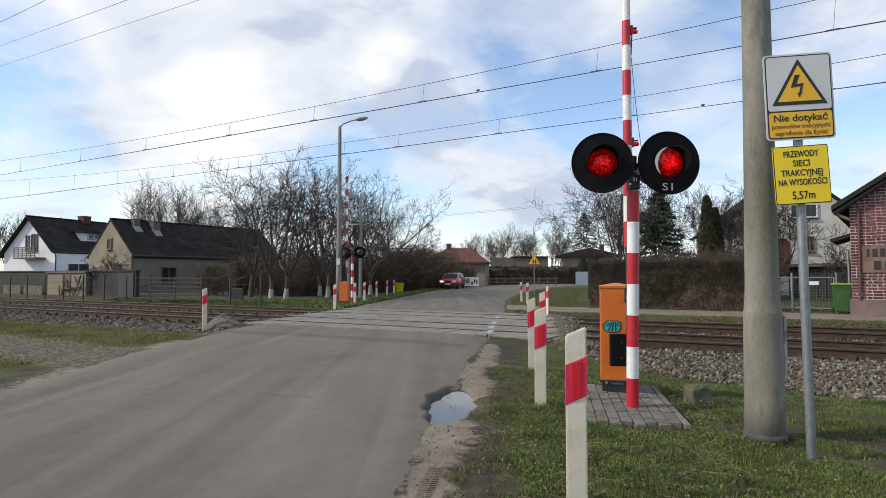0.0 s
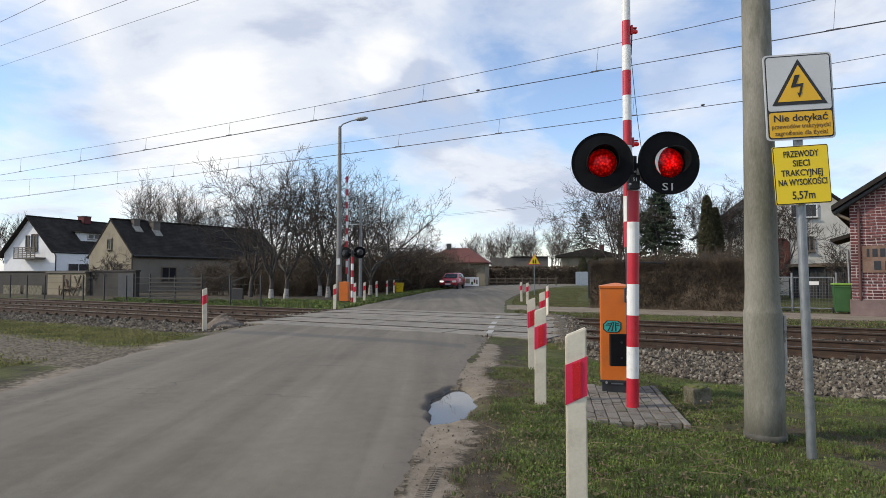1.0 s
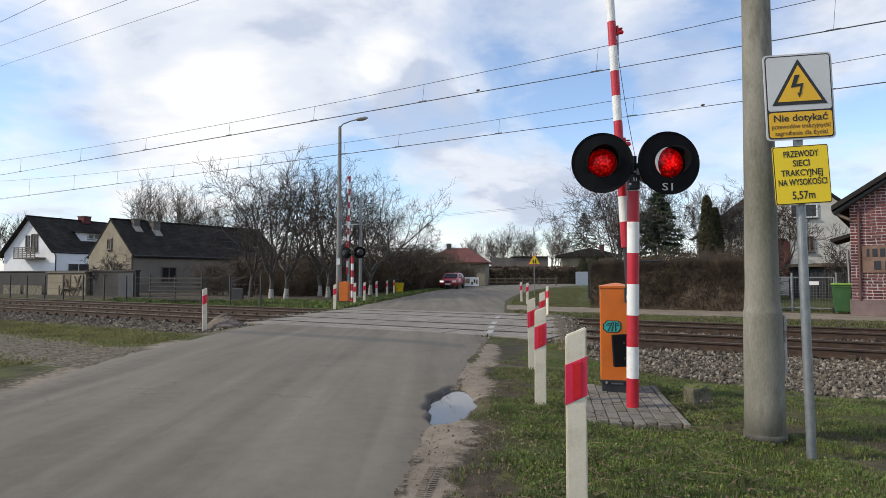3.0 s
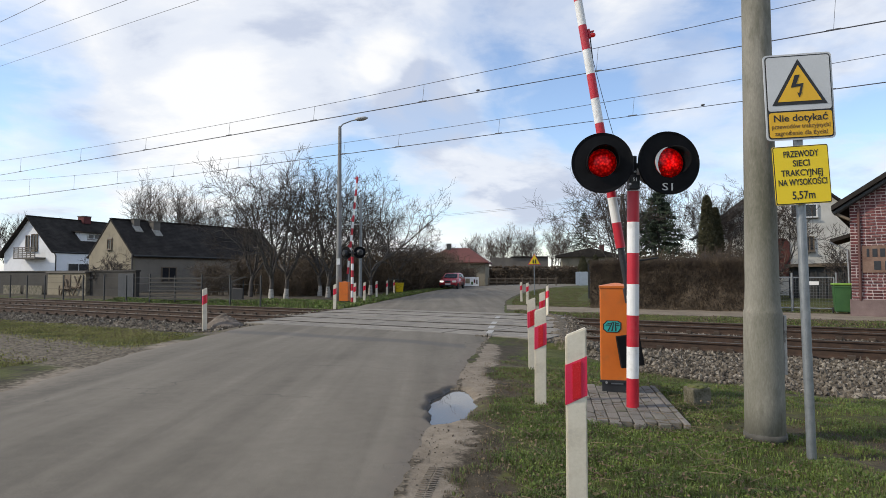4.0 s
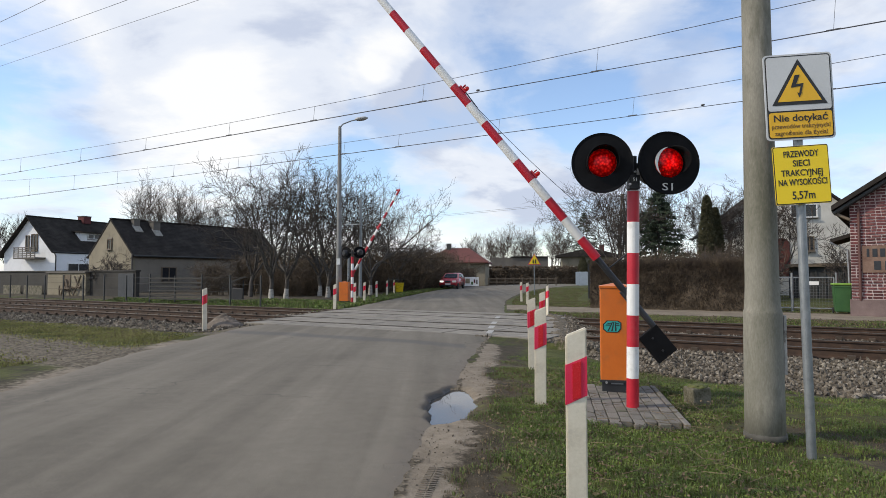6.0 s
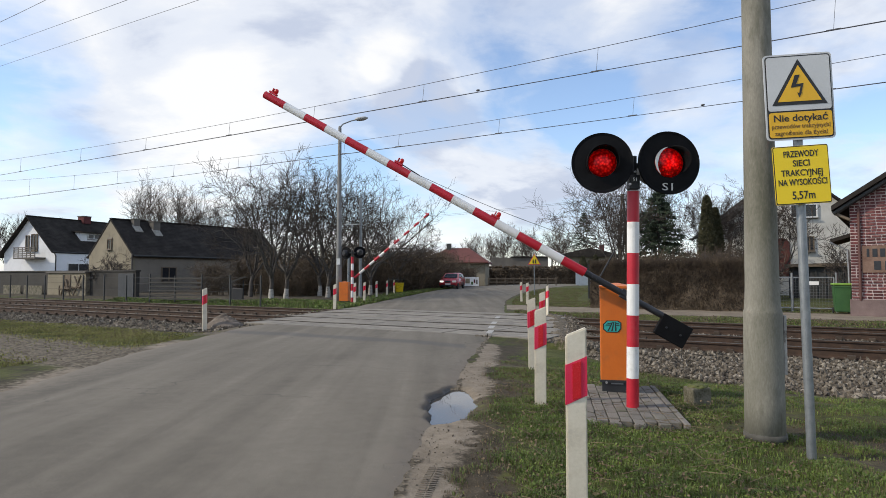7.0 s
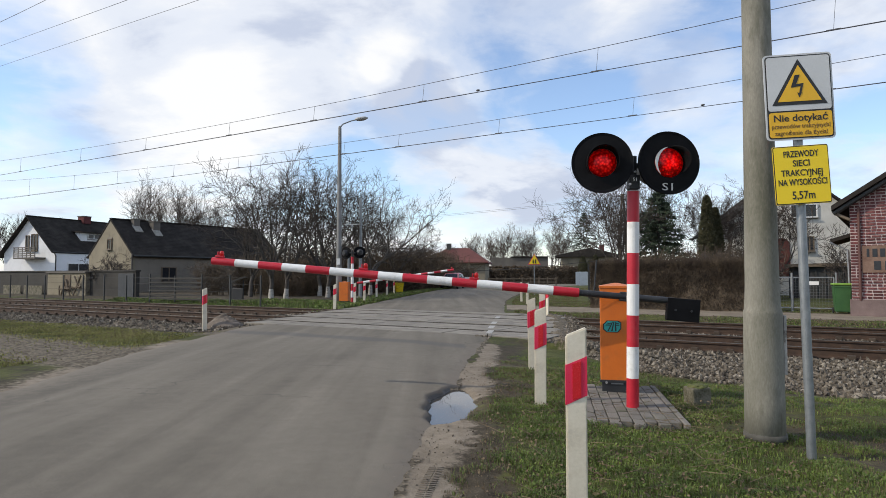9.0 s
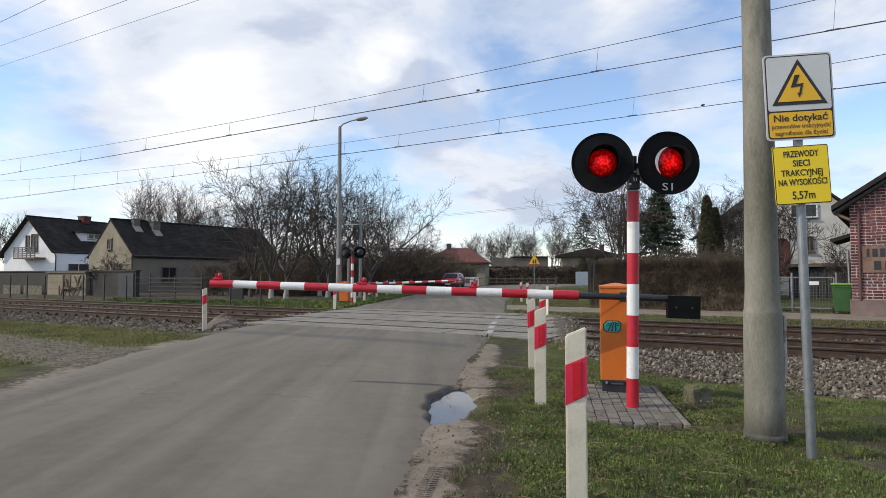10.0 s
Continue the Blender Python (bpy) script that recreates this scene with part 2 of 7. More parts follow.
M_SOIL = surf("heaped_soil", [(0.07, 0.055, 0.043), (0.13, 0.105, 0.083), (0.19, 0.158, 0.128)], 5, 30, 0.95, 0.5, depth=0.03)
M_MOSS = surf("mossy_concrete", [(0.05, 0.048, 0.022), (0.13, 0.118, 0.085), (0.19, 0.172, 0.135)], 6, 50, 0.95, 0.5, depth=0.02)
M_ARMLAMP = glowing("red_arm_lamp_glass", (0.6, 0.008, 0.01), 0.22)


# ---- building tools ----
def finish(name, mesh, mat, parent=None, label="", m=None, smooth=False):
    ob = new(name, mesh)
    if mat:
        mesh.materials.append(mat)
    if smooth:
        mesh.shade_smooth()
    if parent is not None:
        ob.parent = parent
    if m is not None:
        ob.matrix_basis = m
    if label:
        ob["label"] = label
    return ob


def part(name, bm, mat, parent=None, label="", m=None, smooth=False):
    """Links a bmesh as one mesh object under a thing or a part."""
    bmesh.ops.recalc_face_normals(bm, faces=bm.faces)
    mesh = bpy.data.meshes.new(name)
    bm.to_mesh(mesh)
    bm.free()
    return finish(name, mesh, mat, parent, label, m, smooth)


def thing(name, m, label, category, group="", kind=""):
    ob = new(name)
    ob.empty_display_size = 0.2
    ob.matrix_basis = m
    return tagged(ob, label, category, group, kind)


def box(bm, c, s, bevel=0.0, rot=None):
    got = bmesh.ops.create_cube(bm, size=1.0)["verts"]
    m = Matrix.Translation(c) @ (rot.to_4x4() if rot else Matrix()) @ Matrix.Diagonal((*s, 1))
    bmesh.ops.transform(bm, matrix=m, verts=got)
    if bevel:
        edges = list({e for v in got for e in v.link_edges})
        bmesh.ops.bevel(bm, geom=edges, offset=bevel, segments=2, affect="EDGES", profile=0.6)
    return bm


def rod(bm, a, b, r0, r1=None, n=12, caps=True):
    a, b = Vector(a), Vector(b)
    got = bmesh.ops.create_cone(bm, cap_ends=caps, segments=n, radius1=r0, radius2=r0 if r1 is None else r1, depth=(b - a).length)["verts"]
    m = Matrix.Translation((a + b) / 2) @ (b - a).to_track_quat("Z", "Y").to_matrix().to_4x4()
    bmesh.ops.transform(bm, matrix=m, verts=got)
    return bm


def prism(bm, outline, y0, y1):
    """An outline in x and z, drawn out from y0 to y1."""
    a = [bm.verts.new((x, y0, z)) for x, z in outline]
    b = [bm.verts.new((x, y1, z)) for x, z in outline]
    bm.faces.new(a[::-1])
    bm.faces.new(b)
    for i in range(len(a)):
        j = (i + 1) % len(a)
        bm.faces.new((a[i], a[j], b[j], b[i]))
    return bm


def turned(bm, profile, n=24, m=None):
    """A profile of (radius, height) turned round z."""
    rings = []
    for r, z in profile:
        rings.append([bm.verts.new((r * math.cos(2 * math.pi * k / n), r * math.sin(2 * math.pi * k / n), z)) for k in range(n)])
    for lo, hi in zip(rings, rings[1:]):
        for k in range(n):
            bm.faces.new((lo[k], lo[(k + 1) % n], hi[(k + 1) % n], hi[k]))
    if profile[0][0] > 1e-4:
        bm.faces.new(rings[0][::-1])
    if profile[-1][0] > 1e-4:
        bm.faces.new(rings[-1])
    bmesh.ops.remove_doubles(bm, verts=bm.verts, dist=1e-5)
    if m is not None:
        bmesh.ops.transform(bm, matrix=m, verts=bm.verts)
    return bm


def data_mesh(name, verts, faces):
    mesh = bpy.data.meshes.new(name)
    mesh.from_pydata([tuple(v) for v in verts], [], faces)
    mesh.update()
    return mesh


class Tubes:
    """Many tapered tubes gathered into one mesh."""

    def __init__(self, sides=3):
        self.verts, self.faces, self.sides = [], [], sides

    def add(self, pts, radii):
        n, start = self.sides, len(self.verts)
        for i, (p, r) in enumerate(zip(pts, radii)):
            d = (pts[min(i + 1, len(pts) - 1)] - pts[max(i - 1, 0)])
            d = d.normalized() if d.length > 1e-9 else Vector((0, 0, 1))
            u = d.orthogonal().normalized()
            w = d.cross(u)
            for k in range(n):
                a = 2 * math.pi * k / n
                self.verts.append(p + (u * math.cos(a) + w * math.sin(a)) * r)
        for i in range(len(pts) - 1):
            for k in range(n):
                a, b = start + i * n + k, start + i * n + (k + 1) % n
                self.faces.append((a, b, b + n, a + n))

    def mesh(self, name):
        return data_mesh(name, self.verts, self.faces)


def lettering(name, text, size, mat, parent, m, width=None, label="", bold=0.0):
    curve = bpy.data.curves.new(name, "FONT")
    curve.body, curve.size, curve.align_x, curve.align_y, curve.extrude = text, size, "CENTER", "CENTER", 0.0006
    curve.resolution_u = 3
    curve.offset = bold
    tmp = bpy.data.objects.new(name, curve)
    scene.collection.objects.link(tmp)
    bpy.context.view_layer.update()
    mesh = bpy.data.meshes.new_from_object(tmp.evaluated_get(bpy.context.evaluated_depsgraph_get()))
    bpy.data.objects.remove(tmp)
    mesh.materials.clear()
    if width:
        xs = [v.co.x for v in mesh.vertices]
        k = width / (max(xs) - min(xs))
        for v in mesh.vertices:
            v.co.x *= k
    return finish(name, mesh, mat, parent, label, m)


TRACK = pose(0, 0, 0, 0, 0, -29.8)      # x along the rails, y across them
ROADWAY = pose(0, 0, 0, 0, 0, -7.0)     # y along the road


def on_track(x, y, z=0.0):
    return TRACK @ Vector((x, y, z))


# ---- ground, road and tracks ----
ROAD_RIGHT = ((-8, -1.75), (0, -0.72), (3.5, -0.24), (5.1, -0.05), (8, 0.33), (12.2, 0.88), (16, 1.55), (20, 2.1), (26.3, 2.7), (30, 3.1), (35, 3.9), (42, 5.2), (57, 8.7), (75, 15.0), (91, 24.0), (110, 42.0))
ROAD_LEFT = ((-8, -5.4), (0, -4.75), (6.8, -4.85), (10, -5.15), (15.2, -4.92), (18, -4.45), (22.8, -3.84), (35, -2.55), (52.5, -0.67), (62, 1.0), (75, 5.0), (91, 12.5), (110, 28.0))


def along(table, y):
    ys, xs = zip(*table)
    return np.interp(y, ys, xs)


def wobble(x, y, s, seed=0.0):
    return noise.noise(Vector((x * s, y * s, seed)))


def steps(lo, hi, centre_lo, centre_hi, fine, grow):
    vals = list(np.arange(centre_lo, centre_hi, fine))
    d, v = fine, centre_hi
    while v < hi:
        vals.append(v)
        d *= grow
        v += d
    vals.append(hi)
    d, v = fine, centre_lo
    while v > lo:
        d *= grow
        v -= d
        vals.insert(0, max(v, lo))
    return vals


PIT = (0.085, 6.20)


def pit_depth(x, y):
    """The pothole in the road's edge."""
    ax, ay = (x - PIT[0] + 0.07 * (y - PIT[1]) * -1.0), (y - PIT[1])
    r = math.hypot(ax / 0.245, ay / 0.86) + 0.30 * wobble(x, y, 3.0, 5.0) + 0.1 * wobble(x, y, 11.0, 2.0)
    return max(0.0, min(1.0, (1.06 - r) / 0.25))


def ground_zones(x, y):
    """Height, and shares of sand, gravel and lush grass."""
    s, d = x * 0.86777 - y * 0.49697, x * 0.49697 + y * 0.86777
    right = along(ROAD_RIGHT, y)
    left = along(ROAD_LEFT, y)
    off = max(x - right, left - x)
    w = wobble(x, y, 0.9) * 0.5 + wobble(x, y, 3.1, 4.0) * 0.25
    h = -0.016 - 0.02 * max(0.0, min(1.0, (off - 0.5) / 0.5)) if off > -0.30 else -0.07
    sand = gravel = lush = 0.0
    s_deck = x > right and 11.3 < d < 19.0
    out = min(1.0, max(0.0, (off - 1.15) / 1.6 if s_deck else off / 2.2))
    toe = min(11.6, 8.8 + max(0.0, 3.3 - off) * 1.1) if x > right else 9.0
    if x > right and 6.9 < d < 20.5:
        fall = 0.24 * (d - 6.9) / 2.4 if d < 9.3 else 0.24 - 0.07 * min(1.0, (d - 9.3) / 2.2)
        h -= out * fall * min(1, 20.5 - d)
    elif x <= right and toe < d < 20.5:
        h -= out * (0.17 if d > 11.6 else 0.17 + 0.10 * min(1.0, (11.6 - d) / 1.5)) * min(1, (d - toe) / 0.9) * min(1, (20.5 - d) / 1.0)
    elif d <= toe and x <= right:
        h += out * 0.04
    if x > right and y < 11.5:
        sand = max(0.0, min(1.0, 1.15 - (off + w * 0.35) / 0.37))
        lush = max(0.0, min(1.0, (off - 0.18 + w) / 0.7)) * (0.70 + wobble(x, y, 0.55, 9.0) * 0.7)
        lush *= 0.62 + 0.58 * max(0.0, min(1.0, (off - 0.5) / 0.6)) * max(0.0, min(1.0, (3.2 - off) / 0.9))
    elif x > right:
        lush = 0.45 + w
        if 20.9 < d < 24.9:
            sand, lush = max(0.0, min(1.0, 1.9 - abs(d - 22.9) * 0.85 + w)), 0.2
        if d > 24.9:
            lush = 0.75 + w
    else:
        lush = 0.6 + w if d < 20.6 else (0.75 + w if d < 23.8 and s > -24 else 0.12 + 0.5 * w)
        if d < 8.0:
            sand = max(0.0, min(1.0, 0.75 - off / 0.9 + w * 0.5))
            strip = abs(d - 5.75 + w * 0.5)
            gravel = max(0.0, min(1.0, 1.9 - strip * 1.45))
            if d < 3.7:
                gravel = max(gravel, 0.75 + w)
        if 8.0 <= d < 9.6:
            gravel = max(0.0, (d - 8.4 + w))
    if toe + 0.2 < d < 19.4:
        gravel = max(gravel, min(1.0, 1.3 * min(d - toe - 0.2 + w, 19.4 - d + w)))
    h += 0.025 * wobble(x, y, 1.3, 7.0) * min(1, max(0, off) * 2) + 0.012 * wobble(x, y, 6.0, 1.0) * (off > 0)
    if 0 < off and x > right and y < 11:
        h -= 0.014 * max(0.0, 1 - abs(off - 0.30) / 0.10) * (0.6 + 0.4 * wobble(x, y, 2.0))
    if x > right - 0.6 and 4.5 < y < 7.4:
        h -= 0.08 * pit_depth(x, y)
    gap = s + 4.55 + 0.33 * (d - 12.5)
    if 11.3 < d < 18.9 and -0.4 < gap < 1.3:
        h += 0.11 * (1 - max(0.0, gap) / 1.3) * (h < -0.06)
    q = (x - 1.83) * 0.990 - (y - 6.40) * 0.139, (x - 1.83) * 0.139 + (y - 6.40) * 0.990
    if abs(q[0]) < 0.66 and abs(q[1]) < 1.12:
        h, sand, gravel, lush = -0.05, 0.0, 0.0, 0.5
    return h, min(1, max(0, sand)), min(1, max(0, gravel)), min(1, max(0, lush))


def sheet(name, xs, ys, fn, mat):
    verts, cols = [], []
    for y in ys:
        for x in xs:
            h, *c = fn(x, y)
            verts.append((x, y, h))
            cols.append((*c, 1.0))
    nx = len(xs)
    faces = [(j * nx + i, j * nx + i + 1, (j + 1) * nx + i + 1, (j + 1) * nx + i) for j in range(len(ys) - 1) for i in range(nx - 1)]
    mesh = data_mesh(name, verts, faces)
    att = mesh.color_attributes.new("zone", "FLOAT_COLOR", "POINT")
    att.data.foreach_set("color", np.array(cols, dtype=np.float32).ravel())
    return finish(name, mesh, mat, smooth=True)


def ground_material():
    m = bpy.data.materials.new("verge_soil_and_grass")
    m.use_nodes = True
    t = m.node_tree
    b = t.nodes["Principled BSDF"]
    co = t.nodes.new("ShaderNodeTexCoord").outputs["Object"]
    zone = t.nodes.new("ShaderNodeVertexColor")
    zone.layer_name = "zone"
    split = t.nodes.new("ShaderNodeSeparateColor")
    t.links.new(zone.outputs[0], split.inputs[0])
    n1, n2, n3 = noise_tex(t, co, 1.3, 6, 0.65), noise_tex(t, co, 9.0, 6, 0.7), noise_tex(t, co, 70.0, 4, 0.7)
    mixed = maths(t, "ADD", maths(t, "MULTIPLY", n1, 0.4), maths(t, "ADD", maths(t, "MULTIPLY", n2, 0.35), maths(t, "MULTIPLY", n3, 0.25)))
    soil = ramp(t, mixed, [(0.36, (0.022, 0.017, 0.011)), (0.50, (0.058, 0.047, 0.031)), (0.62, (0.118, 0.096, 0.066))])
    green = ramp(t, mixed, [(0.36, (0.020, 0.026, 0.006)), (0.50, (0.056, 0.063, 0.015)), (0.64, (0.115, 0.115, 0.035))])
    sandy = ramp(t, mixed, [(0.36, (0.125, 0.102, 0.077)), (0.50, (0.205, 0.172, 0.13)), (0.62, (0.275, 0.236, 0.185))])
    vor = t.nodes.new("ShaderNodeTexVoronoi")
    vor.inputs["Scale"].default_value = 22.0
    t.links.new(co, vor.inputs["Vector"])
    cell = t.nodes.new("ShaderNodeSeparateColor")
    t.links.new(vor.outputs["Color"], cell.inputs[0])
    stones = ramp(t, maths(t, "ADD", maths(t, "MULTIPLY", cell.outputs[0], 0.6), maths(t, "MULTIPLY", n3, 0.4)), [(0.2, (0.052, 0.042, 0.029)), (0.5, (0.118, 0.098, 0.070)), (0.8, (0.195, 0.166, 0.124))])
    edge = maths(t, "MULTIPLY", maths(t, "SUBTRACT", n2, 0.5), 1.2)
    f_green = ramp(t, maths(t, "ADD", split.outputs[2], edge), [(0.28, 0.0), (0.52, 1.0)])
    f_sand = ramp(t, maths(t, "ADD", split.outputs[0], edge), [(0.35, 0.0), (0.60, 1.0)])
    f_grav = ramp(t, maths(t, "ADD", split.outputs[1], edge), [(0.35, 0.0), (0.60, 1.0)])
    col = mix(t, f_grav, mix(t, f_sand, mix(t, f_green, soil, green), sandy), stones)
    t.links.new(col, b.inputs["Base Color"])
    b.inputs["Roughness"].default_value = 0.95
    b.inputs["Specular IOR Level"].default_value = 0.25
    bp = node(t, "ShaderNodeBump", Strength=0.7, Distance=0.03)
    t.links.new(maths(t, "ADD", mixed, maths(t, "MULTIPLY", vor.outputs["Distance"], split.outputs[1])), bp.inputs["Height"])
    t.links.new(bp.outputs[0], b.inputs["Normal"])
    return m


def road_material():
    m = bpy.data.materials.new("worn_asphalt")
    m.use_nodes = True
    t = m.node_tree
    b = t.nodes["Principled BSDF"]
    co = t.nodes.new("ShaderNodeTexCoord").outputs["Object"]
    mp = t.nodes.new("ShaderNodeMapping")
    mp.inputs["Rotation"].default_value = (0, 0, radians(7))
    mp.inputs["Scale"].default_value = (1.7, 0.09, 1.0)
    t.links.new(co, mp.inputs[0])
    zone = t.nodes.new("ShaderNodeVertexColor")
    zone.layer_name = "zone"
    split = t.nodes.new("ShaderNodeSeparateColor")
    t.links.new(zone.outputs[0], split.inputs[0])
    lanes, patch, mid, grain = noise_tex(t, mp.outputs[0], 1.1, 5, 0.55, 0.4), noise_tex(t, co, 0.5, 6, 0.6, 0.6), noise_tex(t, co, 7, 6, 0.7), noise_tex(t, co, 130, 3, 0.7)
    v = maths(t, "ADD", maths(t, "ADD", maths(t, "MULTIPLY", lanes, 0.42), maths(t, "MULTIPLY", patch, 0.20)), maths(t, "ADD", maths(t, "MULTIPLY", mid, 0.14), maths(t, "MULTIPLY", grain, 0.24)))
    col = ramp(t, v, [(0.37, (0.092, 0.081, 0.063)), (0.47, (0.130, 0.115, 0.091)), (0.55, (0.164, 0.146, 0.116)), (0.65, (0.225, 0.200, 0.160))])
    edge = maths(t, "ADD", split.outputs[0], maths(t, "MULTIPLY", maths(t, "SUBTRACT", mid, 0.5), 1.1))
    col = mix(t, ramp(t, edge, [(0.4, 0.0), (0.75, 0.85)]), col, (0.17, 0.145, 0.115))
    dark = ramp(t, maths(t, "ADD", split.outputs[1], maths(t, "MULTIPLY", maths(t, "SUBTRACT", mid, 0.5), 0.6)), [(0.3, 0.0), (0.6, 1.0)])
    col = mix(t, dark, col, (0.045, 0.042, 0.037))
    tar = ramp(t, maths(t, "ADD", split.outputs[2], maths(t, "MULTIPLY", maths(t, "SUBTRACT", mid, 0.5), 0.8)), [(0.35, 0.0), (0.7, 0.55)])
    col = mix(t, tar, col, (0.075, 0.074, 0.075))
    crack = t.nodes.new("ShaderNodeTexVoronoi")
    crack.feature = "DISTANCE_TO_EDGE"
    crack.inputs["Scale"].default_value = 0.55
    wob = t.nodes.new("ShaderNodeVectorMath")
    wob.operation = "MULTIPLY_ADD"
    nz = t.nodes.new("ShaderNodeTexNoise")
    nz.inputs["Scale"].default_value = 2.3
    nz.inputs["Detail"].default_value = 6
    t.links.new(co, nz.inputs["Vector"])
    t.links.new(nz.outputs["Color"], wob.inputs[0])
    wob.inputs[1].default_value = (0.8, 0.8, 0.8)
    t.links.new(co, wob.inputs[2])
    t.links.new(wob.outputs[0], crack.inputs["Vector"])
    lines = maths(t, "MULTIPLY", ramp(t, crack.outputs["Distance"], [(0.0, 1.0), (0.010, 0.0)]), ramp(t, patch, [(0.52, 0.0), (0.62, 0.55)]))
    col = mix(t, lines, col, (0.04, 0.038, 0.036))
    t.links.new(col, b.inputs["Base Color"])
    t.links.new(ramp(t, maths(t, "ADD", dark, 0.0), [(0.0, 0.9), (1.0, 0.5)]), b.inputs["Roughness"])
    b.inputs["Specular IOR Level"].default_value = 0.35
    bp = node(t, "ShaderNodeBump", Strength=0.5, Distance=0.008)
    t.links.new(maths(t, "ADD", maths(t, "MULTIPLY", grain, 0.7), mid), bp.inputs["Height"])
    t.links.new(bp.outputs[0], b.inputs["Normal"])
    return m


M_GROUND, M_ROAD = ground_material(), road_material()

gx = steps(-2600, 2600, -1.0, 5.2, 0.07, 1.045)
gy = steps(-300, 4200, 2.2, 10.0, 0.07, 1.04)
ground = tagged(sheet("ground", gx, gy, ground_zones, M_GROUND), "early spring verge of thin grass, bare soil and gravel", "ground", kind="structure")


def road_sheet():
    """The asphalt, with a crumbled edge and the pothole, laid just over the ground."""
    ys = steps(-8, 110, 3.0, 9.0, 0.06, 1.03)
    us = sorted(set([i / 44 for i in range(45)] + [1 - (i / 44) ** 1.6 * 0.34 for i in range(45)]))
    verts, cols = [], []
    for y in ys:
        l, r = along(ROAD_LEFT, y), along(ROAD_RIGHT, y)
        l += 0.22 * wobble(l, y, 0.8, 3.0) + 0.08 * wobble(l, y, 4.0, 3.0)
        r += 0.07 * wobble(r, y, 1.1, 6.0) + 0.045 * wobble(r, y, 5.0, 8.0)
        for u in us:
            x = l + (r - l) * u
            d = (TRACK.inverted() @ Vector((x, y, 0))).y
            rim = min(u * (r - l), (1 - u) * (r - l))
            crown = 0.05 * (1 - (2 * u - 1) ** 2)
            level_in = max(0.0, min(1.0, (abs(d - 15.15) - 3.5) / 4.0))
            crown = crown * level_in + 0.008 * (1 - level_in)
            if 11.8 < d < 18.5 and rim > 0.3:
                crown = -0.05
            pit = pit_depth(x, y) if 4.5 < y < 7.4 else 0.0
            z = crown - 0.034 * max(0.0, 1 - rim / 0.26) ** 1.5 - 0.085 * pit + 0.003 * wobble(x, y, 0.7, 2.0)
            sandy = max(0.0, 1 - (1 - u) * (r - l) / 0.55) * (0.9 if y < 11.5 else 0.5) + max(0.0, 1 - u * (r - l) / 1.5) * 0.75
            wet = min(1.0, pit * 1.6)
            tar = max(0.0, 1 - abs(d - 9.6 - 0.3 * wobble(x, y, 0.7)) / 0.7) * (0.9 if x < 0.4 else 0.3) + 0.5 * max(0.0, wobble(x * 2.0, y * 0.3, 0.6, 12.0)) * (d > 19)
            verts.append((x, y, z))
            cols.append((sandy * (1 - wet), wet, min(1, tar), 1))
    nx = len(us)
    faces = [(j * nx + i, j * nx + i + 1, (j + 1) * nx + i + 1, (j + 1) * nx + i) for j in range(len(ys) - 1) for i in range(nx - 1)]
    mesh = data_mesh("road", verts, faces)
    att = mesh.color_attributes.new("zone", "FLOAT_COLOR", "POINT")
    att.data.foreach_set("color", np.array(cols, dtype=np.float32).ravel())
    return finish("road", mesh, M_ROAD, smooth=True)


road = tagged(road_sheet(), "worn grey asphalt road with a crumbling sandy edge", "road", kind="structure")


def puddle():
    m = bpy.data.materials.new("muddy_water")
    m.use_nodes = True
    b = m.node_tree.nodes["Principled BSDF"]
    b.inputs["Base Color"].default_value = (0.05, 0.048, 0.045, 1)
    b.inputs["Roughness"].default_value = 0.02
    b.inputs["IOR"].default_value = 1.33
    b.inputs["Specular IOR Level"].default_value = 1.0
    bm = bmesh.new()
    ring = []
    for k in range(56):
        a = 2 * math.pi * k / 56
        r = 1.0 + 0.10 * math.sin(2 * a + 0.5) + 0.07 * math.sin(3 * a + 2.0) + 0.05 * wobble(math.cos(a), math.sin(a), 3.0, 3.0)
        ring.append(bm.verts.new((0.02 + PIT[0] + 0.27 * r * math.cos(a), PIT[1] + 0.92 * r * math.sin(a), -0.052)))
    low = [bm.verts.new((v.co.x, v.co.y, -0.11)) for v in ring]
    bm.faces.new(ring)
    for k in range(56):
        bm.faces.new((ring[k], low[k], low[(k + 1) % 56], ring[(k + 1) % 56]))
    ob = part("puddle", bm, m)
    return tagged(ob, "still rain puddle filling a pothole at the road edge", "puddle", kind="structure")


puddle()


def rail_profile():
    return [(-0.075, -0.172), (0.075, -0.172), (0.075, -0.160), (0.012, -0.135), (0.010, -0.045), (0.034, -0.034), (0.036, -0.006), (-0.036, -0.006), (-0.034, -0.034), (-0.010, -0.045), (-0.012, -0.135), (-0.075, -0.160)]


